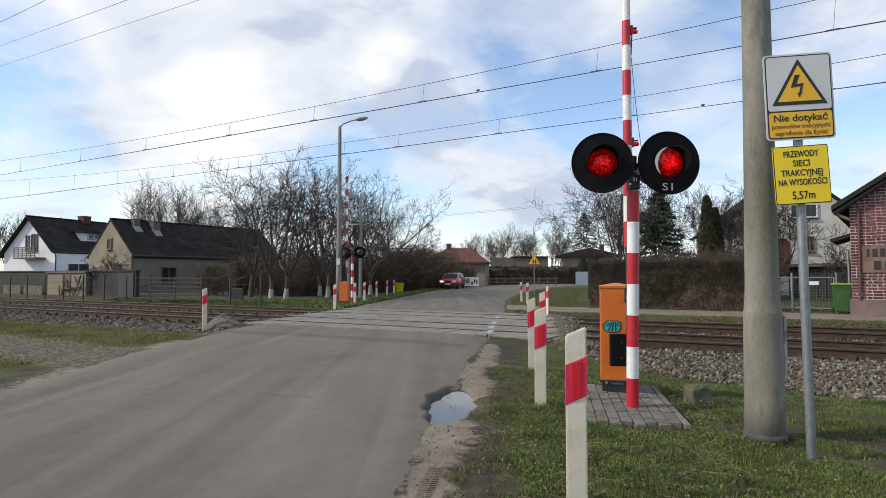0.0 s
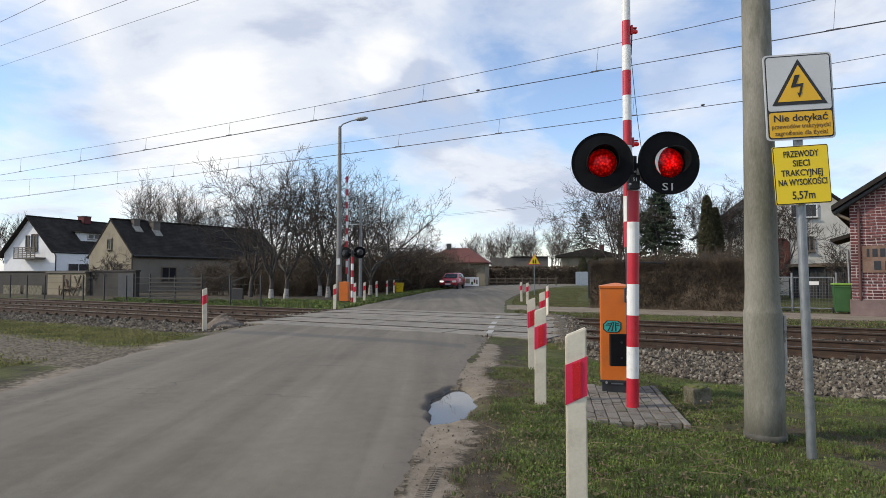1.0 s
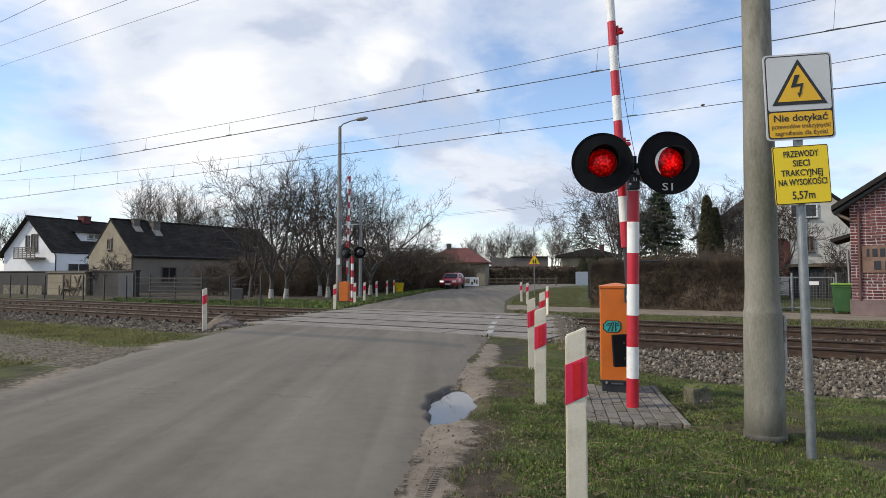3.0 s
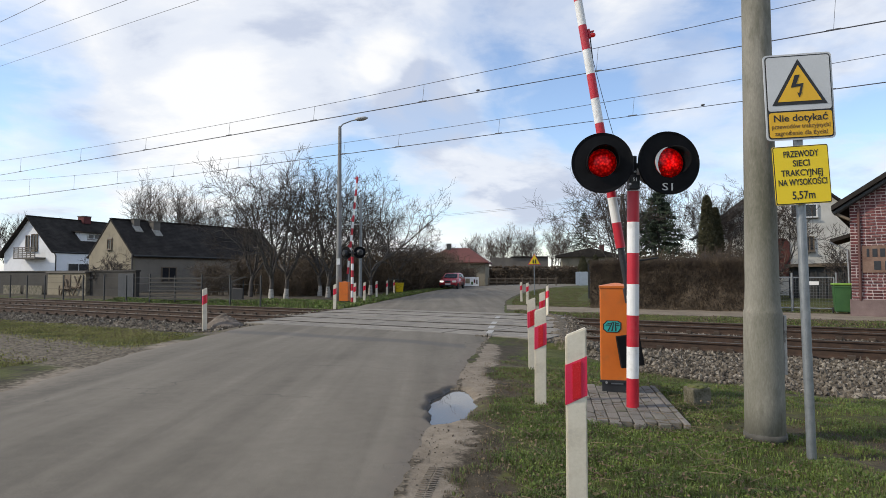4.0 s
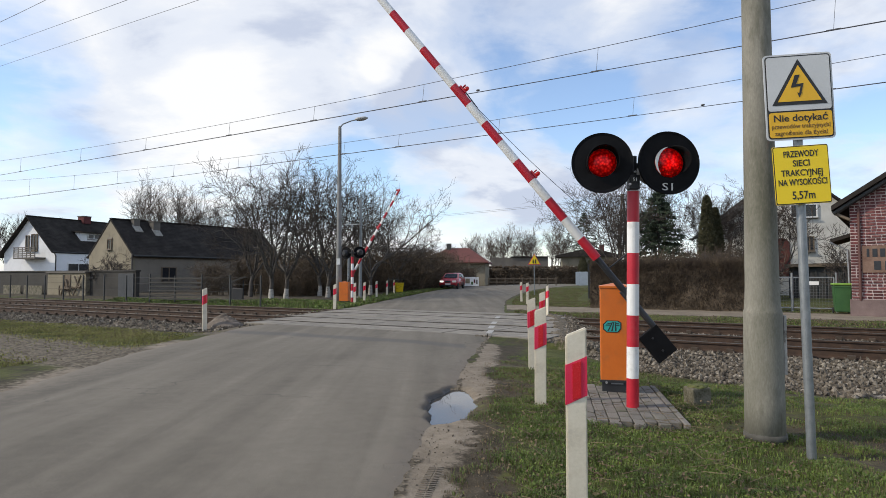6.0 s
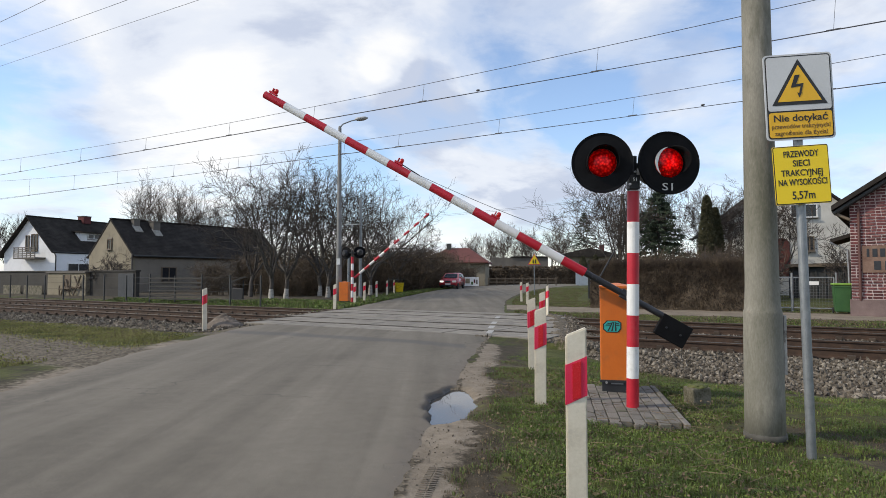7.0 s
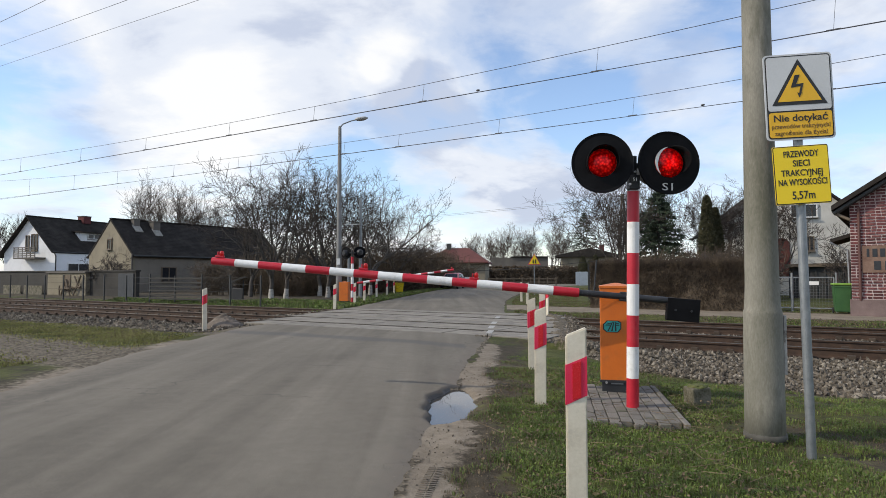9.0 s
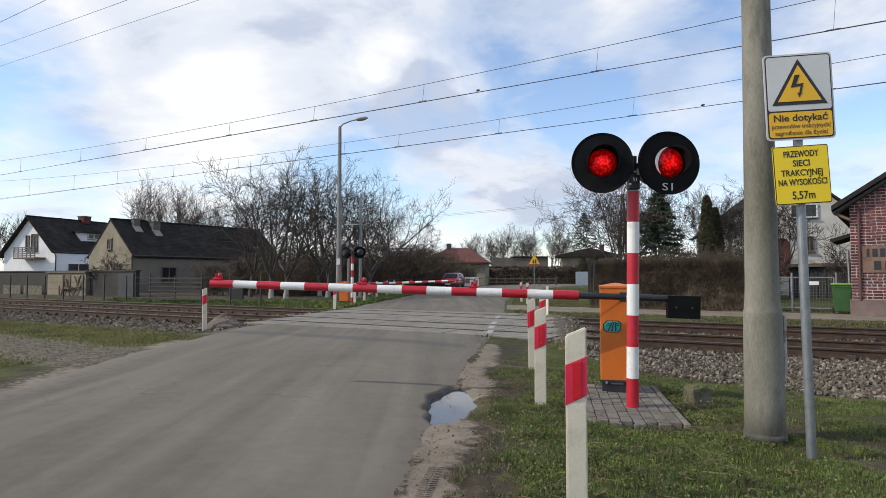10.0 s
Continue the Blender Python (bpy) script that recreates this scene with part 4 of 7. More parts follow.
def concrete_pole():
    p = thing("concrete_pole", pose(2.515, 4.86, -0.03), "tall tapering grey concrete pole standing in grass", "utility pole")
    bm = bmesh.new()
    turned(bm, [(0.147, 0.0), (0.145, 0.3), (0.140, 0.98), (0.139, 1.0), (0.133, 1.012), (0.127, 1.09), (0.123, 1.2), (0.112, 2.4), (0.100, 4.2), (0.080, 7.5), (0.0, 7.5)], 32)
    part("shaft", bm, surf("weathered_pole_concrete", [(0.125, 0.122, 0.092), (0.20, 0.19, 0.155), (0.28, 0.265, 0.225)], 2.5, 90, 0.9, 0.4, depth=0.008, grime=((0.075, 0.075, 0.05), 3.5, 0.7), stretch=(1, 1, 0.3)), p, smooth=True)
    bm = bmesh.new()
    turned(bm, [(0.158, 0.0), (0.156, 0.035), (0.153, 0.06)], 32)
    part("dark_foot", bm, surf("dark_foot_concrete", [(0.05, 0.047, 0.04), (0.10, 0.095, 0.08)], 8, 60, 0.9, 0.3), p, "dark band at the foot", smooth=True)
    bm = bmesh.new()
    box(bm, (0.146, -0.035, 0.74), (0.024, 0.04, 0.46), 0.004)
    part("cable_cover", bm, M_LIME, p, "pale cable cover strip")
    return p


concrete_pole()


def warning_signs():
    p = thing("sign_post", pose(2.56, 4.33, -0.02, 0, -1.0, -7), "grey steel post with high-voltage warning plates", "warning sign")
    bm = bmesh.new()
    rod(bm, (0, 0, 0), (0, 0, 2.70), 0.031, n=20)
    part("post", bm, M_STEEL, p, smooth=False)

    def plate(name, cx, cz, w, h, back, face, rim):
        bm = bmesh.new()
        box(bm, (cx, -0.050, cz), (w, 0.006, h))
        bmesh.ops.bevel(bm, geom=[e for e in bm.edges if abs(e.verts[0].co.y - e.verts[1].co.y) > 0.004], offset=rim, segments=4, affect="EDGES", profile=0.5)
        turn = Matrix.Translation((cx, 0, cz)) @ pose(0, 0, 0, 0, -0.8 if cz > 2.2 else -2.0, 0) @ Matrix.Diagonal((0.955 if cz > 2.2 else 0.94, 1, 1, 1)) @ Matrix.Translation((-cx, 0, -cz)) @ Matrix.Translation((0.020 if cz > 2.2 else -0.006, 0, 0.032 if cz > 2.2 else 0.026))
        return part(name, bm, back, p, face, turn)

    def inset(name, cx, cz, w, h, y, mat, parent, r=0.01):
        bm = bmesh.new()
        box(bm, (cx, y, cz), (w, 0.002, h))
        bmesh.ops.bevel(bm, geom=[e for e in bm.edges if abs(e.verts[0].co.y - e.verts[1].co.y) > 0.001], offset=r, segments=3, affect="EDGES", profile=0.5)
        return part(name, bm, mat, parent)

    top = plate("danger_plate", -0.022, 2.498, 0.478, 0.612, M_ENAMEL, "grey and yellow high-voltage warning plate", 0.028)
    inset("plate_outline", -0.022, 2.498, 0.455, 0.589, -0.0545, M_INK, top, 0.022)
    inset("grey_field", -0.022, 2.592, 0.439, 0.384, -0.0575, M_ENAMEL, top, 0.018)
    inset("yellow_field", -0.022, 2.300, 0.436, 0.178, -0.0575, M_AMBER, top, 0.018)

    def outline(name, pts, y, mat):
        bm = bmesh.new()
        prism(bm, pts, y - 0.001, y)
        part(name, bm, mat, top)

    def tri(cx, cz, half, up):
        return [(cx - half, cz - up * 0.36), (cx + half, cz - up * 0.36), (cx, cz + up * 0.64)]

    outline("triangle_rim", tri(-0.022, 2.556, 0.192, 0.325), -0.0600, M_INK)
    outline("triangle", tri(-0.022, 2.556, 0.152, 0.258), -0.0625, M_AMBER)
    outline("bolt_sign", [(-0.048, 2.650), (-0.014, 2.650), (-0.042, 2.584), (0.010, 2.590), (-0.009, 2.522), (-0.002, 2.526), (-0.025, 2.488), (-0.037, 2.524), (-0.024, 2.520), (-0.012, 2.570), (-0.080, 2.560)], -0.0650, M_INK)
    face = pose(0, 0, 0, 90, 0, 0)
    lettering("text_line", "Nie dotykać", 0.068, M_INK, top, Matrix.Translation((-0.022, -0.0600, 2.345)) @ face, 0.375, bold=0.0009)
    lettering("text_line", "przewodów trakcyjnych!", 0.044, M_FADEDINK, top, Matrix.Translation((-0.022, -0.0600, 2.288)) @ face, 0.405, bold=0.0004)
    lettering("text_line", "zagrożenie dla życia!", 0.044, M_FADEDINK, top, Matrix.Translation((-0.022, -0.0600, 2.240)) @ face, 0.365, bold=0.0004)
    low = plate("height_plate", 0.0, 1.950, 0.392, 0.412, M_YELLOW, "yellow plate with black wire height text", 0.012)
    inset("plate_rim", 0.0, 1.950, 0.388, 0.408, -0.0535, M_INK, low, 0.012)
    inset("yellow_face", 0.0, 1.950, 0.376, 0.396, -0.0565, M_YELLOW, low, 0.010)
    for z, txt, size, wide in ((2.096, "PRZEWODY", 0.062, 0.245), (2.030, "SIECI", 0.062, 0.118), (1.963, "TRAKCYJNEJ", 0.062, 0.290), (1.897, "NA WYSOKOŚCI", 0.062, 0.340), (1.805, "5,57m", 0.078, 0.160)):
        lettering("text_line", txt, size, M_INK, low, Matrix.Translation((0.0, -0.059, z)) @ face, wide, bold=0.0009)
    for z in (1.86, 2.10, 2.33, 2.76):
        bm = bmesh.new()
        box(bm, (0.0, -0.004, z), (0.10, 0.086, 0.03), 0.004)
        part("clamp", bm, M_STEEL, p)
    return p


warning_signs()


def guide_post(m, label):
    p = thing("guide_post", m, label, "guide post", "guide posts by the crossing")
    bm = bmesh.new()
    w = 0.057
    body = [(-w, -0.15), (w, -0.15), (w, 0.975), (-w, 0.928)]
    prism(bm, body, -0.022, 0.022)
    bmesh.ops.bevel(bm, geom=list(bm.edges), offset=0.008, segments=2, affect="EDGES")
    part("post_body", bm, M_POSTWHITE, p)
    bm = bmesh.new()
    prism(bm, [(-w - 0.0015, 0.545), (w + 0.0015, 0.60), (w + 0.0015, 0.815), (-w - 0.0015, 0.765)], -0.0245, 0.0245)
    part("red_band", bm, M_POSTRED, p, "slanted red band")
    bm = bmesh.new()
    prism(bm, [(-0.022, 0.574), (0.024, 0.592), (0.024, 0.788), (-0.022, 0.772)], -0.031, -0.0245)
    part("reflector", bm, M_REFLECT, p, "red reflector strip")
    return p


first_post = guide_post(pose(0.742, 3.46, -0.012, 0, 0, -6), "white plastic guide post with a slanted red band")
for x, y, tilt, turn in ((0.965, 6.15, 0.3, -5), (1.25, 8.65, -0.8, -3), (1.92, 12.0, 0.5, -8), (3.26, 19.3, 0.8, -60), (3.74, 27.4, 0.5, -5), (3.80, 29.9, -1.0, -5), (-5.98, 15.5, -0.6, 40), (-4.02, 22.9, 0.4, -5), (-3.86, 27.0, 0, -5), (-3.78, 29.6, 1.0, -5), (-3.72, 34.6, -1.0, -5), (-3.55, 39.0, 0.6, -5), (-3.50, 44.0, 0.3, -5)):
    copy_thing(first_post, pose(x, y, -0.03, 0, tilt, turn))


# ---- across the tracks: far barrier, signal, lamp ----
FAR_AT = pose(-4.42, 27.7, -0.02, 0, 0, 173.0)
barrier_far, arm_far = barrier("orange barrier drive with a striped boom beyond the tracks", FAR_AT, Vector((0.0, -0.32, 0.86)), 4.95, 0.49, 15, 0.055, (1.75, 2.95, 4.85), "crossing barriers", box_size=(0.40, 0.36, 0.82))
signal_far = thing("crossing_signal", pose(-4.03, 27.35, -0.02, 0, 0, 176), "striped mast with two black signal boards seen from behind", "level crossing signal", "crossing signals")
striped_mast(signal_far, 7, 0.062, 0.30)
bm = bmesh.new()
rod(bm, (0, 0, 2.10), (0, 0, 2.40), 0.035, n=12)
rod(bm, (-0.13, 0, 2.28), (0.13, 0, 2.28), 0.03, n=10)
part("lamp_bracket", bm, M_BLACK, signal_far)
signal_head(signal_far, -0.30, 2.30, 0.27, 25, crescent=False, case=0.2)
signal_head(signal_far, 0.30, 2.27, 0.27, -25, crescent=False, case=0.2)


def street_lamp():
    p = thing("street_lamp", pose(-4.72, 27.9, -0.02), "tall grey street lamp with a flat luminaire", "street lamp")
    bm = bmesh.new()
    turned(bm, [(0.135, 0.0), (0.13, 1.2), (0.115, 2.4), (0.075, 8.0), (0.06, 8.1), (0.0, 8.12)], 18)
    part("pole", bm, surf("weathered_pole", [(0.17, 0.17, 0.165), (0.26, 0.255, 0.245)], 3, 40, 0.85, 0.1), p, smooth=True)
    t = Tubes(8)
    t.add([Vector((0, 0, 8.05)), Vector((0.15, 0, 8.2)), Vector((0.5, 0, 8.34)), Vector((0.75, 0, 8.40))], [0.035, 0.03, 0.028, 0.028])
    finish("bracket", t.mesh("bracket"), M_STEEL, p)
    bm = bmesh.new()
    turned(bm, [(0.0, -0.09), (0.10, -0.07), (0.16, -0.02), (0.165, 0.02), (0.12, 0.07), (0.0, 0.09)], 16, Matrix.Translation((0.98, 0, 8.44)) @ pose(0, 0, 0, 0, -8, 0) @ Matrix.Diagonal((1.9, 1.0, 1.0, 1)))
    part("luminaire", bm, surf("lamp_housing", [(0.34, 0.34, 0.33), (0.42, 0.42, 0.41)], 4, 40, 0.5, 0.0), p, smooth=True)
    bm = bmesh.new()
    box(bm, (0.0, -0.135, 1.9), (0.16, 0.01, 0.28), 0.004)
    part("pole_plate", bm, M_WHITE, p, "small white plate")
    return p


street_lamp()


# ---- houses and yards ----
def window(parent, x, y, z, w, h, face, arch=False, mullion=True, frame_mat=None):
    """A framed window set in a wall; face is the turn of its outside about z."""
    m = Matrix.Translation((x, y, z)) @ pose(0, 0, 0, 0, 0, face)
    bm = bmesh.new()
    f = 0.07
    box(bm, (0, -0.02, h / 2 - f / 2), (w, 0.10, f), 0.006)
    box(bm, (0, -0.02, -h / 2 + f / 2), (w, 0.10, f), 0.006)
    box(bm, (-w / 2 + f / 2, -0.02, 0), (f, 0.10, h - 2 * f), 0.006)
    box(bm, (w / 2 - f / 2, -0.02, 0), (f, 0.10, h - 2 * f), 0.006)
    if mullion:
        box(bm, (0, -0.015, 0), (f * 0.8, 0.08, h - 2 * f), 0.006)
    win = part("window", bm, frame_mat or M_FRAMEW, parent, m=m)
    for s in ((-1, 1) if mullion else (0,)):
        bm = bmesh.new()
        ww = (w - 2 * f) / (2 if mullion else 1)
        box(bm, (s * ww / 2, 0.0, 0), (ww, 0.03, h - 2 * f))
        part("pane", bm, M_GLASS, win, "dark reflecting pane")
    bm = bmesh.new()
    box(bm, (0, -0.07, -h / 2 - 0.03), (w + 0.12, 0.16, 0.05), 0.008)
    part("sill", bm, M_GREYWALL, win)
    return win


def gabled_house(name, m, half, eave, ridge, length, front, side, roof, label, over=0.45, base=-0.4, thick=0.14, verge_over=None, right_over=None):
    """Gable to the front (y = 0), ridge along y."""
    h = thing(name, m, label, "house")
    lip = over if verge_over is None else verge_over
    bm = bmesh.new()
    prism(bm, [(-half, base), (half, base), (half, eave), (0, ridge - thick), (-half, eave)], 0.0, 0.25)
    part("gable_wall", bm, front, h)
    bm = bmesh.new()
    prism(bm, [(-half, base), (half, base), (half, eave), (0, ridge - thick), (-half, eave)], length - 0.25, length)
    part("back_wall", bm, side, h)
    for s in (-1, 1):
        bm = bmesh.new()
        box(bm, (s * (half - 0.127), length / 2, (eave + base) / 2), (0.25, length - 0.5, eave - base))
        part("side_wall", bm, side, h)
        slope = (ridge - eave) / half
        bm = bmesh.new()
        xo = half + (over if s < 0 or right_over is None else right_over)
        pts = [(0, ridge), (s * xo, ridge - slope * xo), (s * xo, ridge - slope * xo - thick), (0, ridge - thick)]
        prism(bm, pts if s < 0 else pts[::-1], -lip, length + lip)
        r = part("roof_slope", bm, roof, h)
        t = Tubes(8)
        zz = ridge - slope * xo - 0.03
        t.add([Vector((s * (xo + 0.06), -lip, zz)), Vector((s * (xo + 0.06), length + lip, zz))], [0.065] * 2)
        finish("gutter", t.mesh("gutter"), M_FENCEDARK, h)
        rows = 24
        for i in range(rows):
            f = (i + 0.5) / rows
            bm = bmesh.new()
            p = (s * xo * f, length / 2, ridge - slope * xo * f + 0.002)
            box(bm, p, (0.05, length + 2 * lip - 0.02, 0.018), rot=Matrix.Rotation(s * math.atan(slope), 3, "Y"))
            part("roof_batten", bm, roof, r)
    bm = bmesh.new()
    box(bm, (0, length / 2, ridge + 0.02), (0.28, length + 2 * lip, 0.09), 0.03)
    part("ridge_cap", bm, roof, h)
    return h


def chimney(parent, x, y, z, w, h, mat):
    bm = bmesh.new()
    box(bm, (x, y, z + h / 2), (w, w, h), 0.02)
    c = part("chimney", bm, mat, parent)
    bm = bmesh.new()
    box(bm, (x, y, z + h + 0.04), (w + 0.12, w + 0.12, 0.08), 0.015)
    part("chimney_cap", bm, M_GREYWALL, c)


white = gabled_house("house", pose(-43.7, 65, 0, 0, 0, -20.4), 3.9, 3.75, 7.55, 13, M_RENDERW, M_RENDERW, M_ROOFDARK, "white rendered house with a dark roof and a gable balcony", 0.5, right_over=0.05)
window(white, -0.30, -0.02, 4.65, 0.55, 1.7, 0, mullion=False, frame_mat=M_WOOD)
window(white, 0.75, -0.02, 4.72, 0.95, 1.8, 0, frame_mat=M_WOOD)
chimney(white, 0.1, 6.3, 7.2, 0.95, 0.80, M_CHIM)
bm = bmesh.new()
box(bm, (0.85, -0.62, 3.05), (3.2, 1.2, 0.16), 0.02)
balcony = part("balcony", bm, M_GREYWALL, white, "gable balcony with wooden rails")
for k in range(5):
    bm = bmesh.new()
    box(bm, (0.85, -1.2, 3.28 + 0.21 * k), (3.2, 0.05, 0.12), 0.01)
    part("balcony_board", bm, M_GREYWALL, balcony)
for k in range(6):
    bm = bmesh.new()
    box(bm, (-0.7 + 0.62 * k, -1.16, 3.6), (0.06, 0.06, 1.1), 0.008)
    part("balcony_post", bm, M_FENCEDARK, balcony)
window(white, 3.92, 2.6, 1.9, 2.6, 1.3, 90)
bm = bmesh.new()
prism(bm, [(0.9, 6.25), (3.1, 6.10), (3.1, 5.97), (0.9, 6.10)], 3.6, 7.4)
part("dormer_roof", bm, M_ROOFDARK, white)
bm = bmesh.new()
prism(bm, [(1.2, 6.12), (2.55, 6.02), (2.55, 5.05)], 3.9, 7.1)
part("dormer", bm, M_RENDERW, white)
window(white, 2.58, 5.5, 5.62, 1.6, 0.6, 90)
t = Tubes(8)
t.add([Vector((4.02, -0.25, 3.55)), Vector((3.96, -0.06, 3.3)), Vector((3.96, -0.06, -0.4))], [0.06] * 3)
finish("downpipe", t.mesh("downpipe"), M_FENCEDARK, white)

beige = gabled_house("house", pose(-26.0, 48, 0, 0, 0, -33.5), 3.15, 2.95, 5.70, 14.5, M_BEIGE, M_SIDEWALL, M_ROOFDARK, "old farmhouse with a beige gable and a dark sheet roof", 0.22, verge_over=0.04)
window(beige, 0.0, -0.02, 3.70, 0.66, 0.85, 0, frame_mat=M_WOOD)
bm = bmesh.new()
prism(bm, [(0.40 * math.cos(radians(k * 15)), 4.10 + 0.20 * math.sin(radians(k * 15))) for k in range(13)], -0.05, 0.02)
part("arch_lintel", bm, M_SIDEWALL, beige, "shallow arched lintel over the gable window")
window(beige, 3.17, 3.0, 1.35, 1.3, 1.15, 90, frame_mat=M_WOOD)
window(beige, 3.17, 7.0, 1.7, 1.3, 0.7, 90, frame_mat=M_WOOD)
chimney(beige, 0.45, 1.75, 4.9, 0.50, 0.82, M_GREYWALL)
chimney(beige, 0.70, 3.25, 4.7, 0.60, 0.90, M_GREYWALL)
for y, x in ((1.3, 0.85), (2.8, 1.15)):
    bm = bmesh.new()
    box(bm, (x, y + 0.4, 5.74 - 0.87 * x), (0.9, 0.6, 0.10), 0.02, rot=Matrix.Rotation(0.72, 3, "Y"))
    part("roof_patch", bm, M_CONC, beige, "pale mortar patch below the chimney")
t = Tubes(8)
t.add([Vector((3.25, -0.07, 2.9)), Vector((3.22, -0.07, -0.4))], [0.06] * 2)
finish("downpipe", t.mesh("downpipe"), M_GREYWALL, beige)


M_SLATE = surf("dull_blue_sheet", [(0.028, 0.033, 0.039), (0.045, 0.051, 0.058)], 3, 40, 0.7, 0.2)


def yard_wall():
    w = thing("yard_wall", TRACK @ pose(-49.9, 23.0, 0), "grey rendered yard wall with a coping", "garden wall")
    bm = bmesh.new()
    box(bm, (0, 0, 0.55), (31.2, 0.25, 1.9), 0.01)
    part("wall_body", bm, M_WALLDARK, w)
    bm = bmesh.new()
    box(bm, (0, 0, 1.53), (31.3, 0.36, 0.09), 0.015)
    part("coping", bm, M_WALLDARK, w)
    bm = bmesh.new()
    box(bm, (14.7, -0.16, 0.62), (1.5, 0.05, 1.5), 0.01)
    part("sheet_gate", bm, M_SLATE, w, "dull blue-grey sheet metal gate")
    for x in (2.4, 5.1):
        bm = bmesh.new()
        box(bm, (x, -0.6, 0.2), (2.3, 0.04, 0.75), 0.01)
        part("leaning_panel", bm, M_MOSS, w, "mossy board leaning on the wall")


yard_wall()


def shed():
    s = thing("shed", TRACK @ pose(-41.2, 22.6, 0), "low beige outbuilding with a wooden lattice door", "shed")
    bm = bmesh.new()
    box(bm, (0, 0.4, 0.5), (4.4, 0.8, 1.8), 0.02)
    part("wall_body", bm, M_BEIGE, s)
    bm = bmesh.new()
    box(bm, (0, 0.4, 1.46), (4.6, 1.0, 0.10), 0.02)
    part("flat_roof", bm, M_GREYWALL, s)
    bm = bmesh.new()
    box(bm, (0.1, -0.02, 0.75), (0.9, 0.05, 1.1), 0.01)
    part("dark_door", bm, M_WOOD, s)
    for a, b in (((-0.5, -0.4), (0.2, 1.0)), ((0.2, 1.0), (0.9, -0.4)), ((-0.6, 0.35), (1.9, 0.55)), ((0.9, -0.3), (1.9, 1.25)), ((1.2, 1.2), (1.75, 0.4)), ((-0.5, -0.4), (-0.5, 0.6))):
        bm = bmesh.new()
        rod(bm, (a[0], -0.14, a[1]), (b[0], -0.14, b[1]), 0.05, n=6)
        part("lattice_bar", bm, M_WOOD, s)


shed()


def trackside_fence():
    f = thing("trackside_fence", TRACK @ pose(0, 19.75, -0.2), "dark steel post fence with wires and grey boards", "fence")
    xs = [-46 + 1.95 * k for k in range(14)]
    for i, x in enumerate(xs):
        bm = bmesh.new()
        box(bm, (x, 0, 0.72), (0.06, 0.06, 1.5), 0.006)
        part("fence_post", bm, M_FENCEDARK, f, m=pose(0, 0, random.uniform(-0.06, 0.06)))
    for z in (0.35, 0.7, 1.05, 1.35):
        t = Tubes(4)
        t.add([Vector((xs[0] + i * 1.95, 0.03, z - 0.0)) for i in range(14)], [0.006] * 14)
        finish("fence_wire", t.mesh("fence_wire"), M_FENCEDARK, f)
    for i in range(9, 11):
        for k in range(6):
            bm = bmesh.new()
            box(bm, (xs[i] + 0.97, -0.02, 0.30 + 0.2 * k), (1.9, 0.025, 0.075), 0.006)
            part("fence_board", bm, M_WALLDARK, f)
    bm = bmesh.new()
    box(bm, (-31.5, 0.1, -0.06), (30, 0.12, 0.18), 0.01)
    part("kerb_strip", bm, M_CONC, f, "low concrete strip under the fence")


trackside_fence()

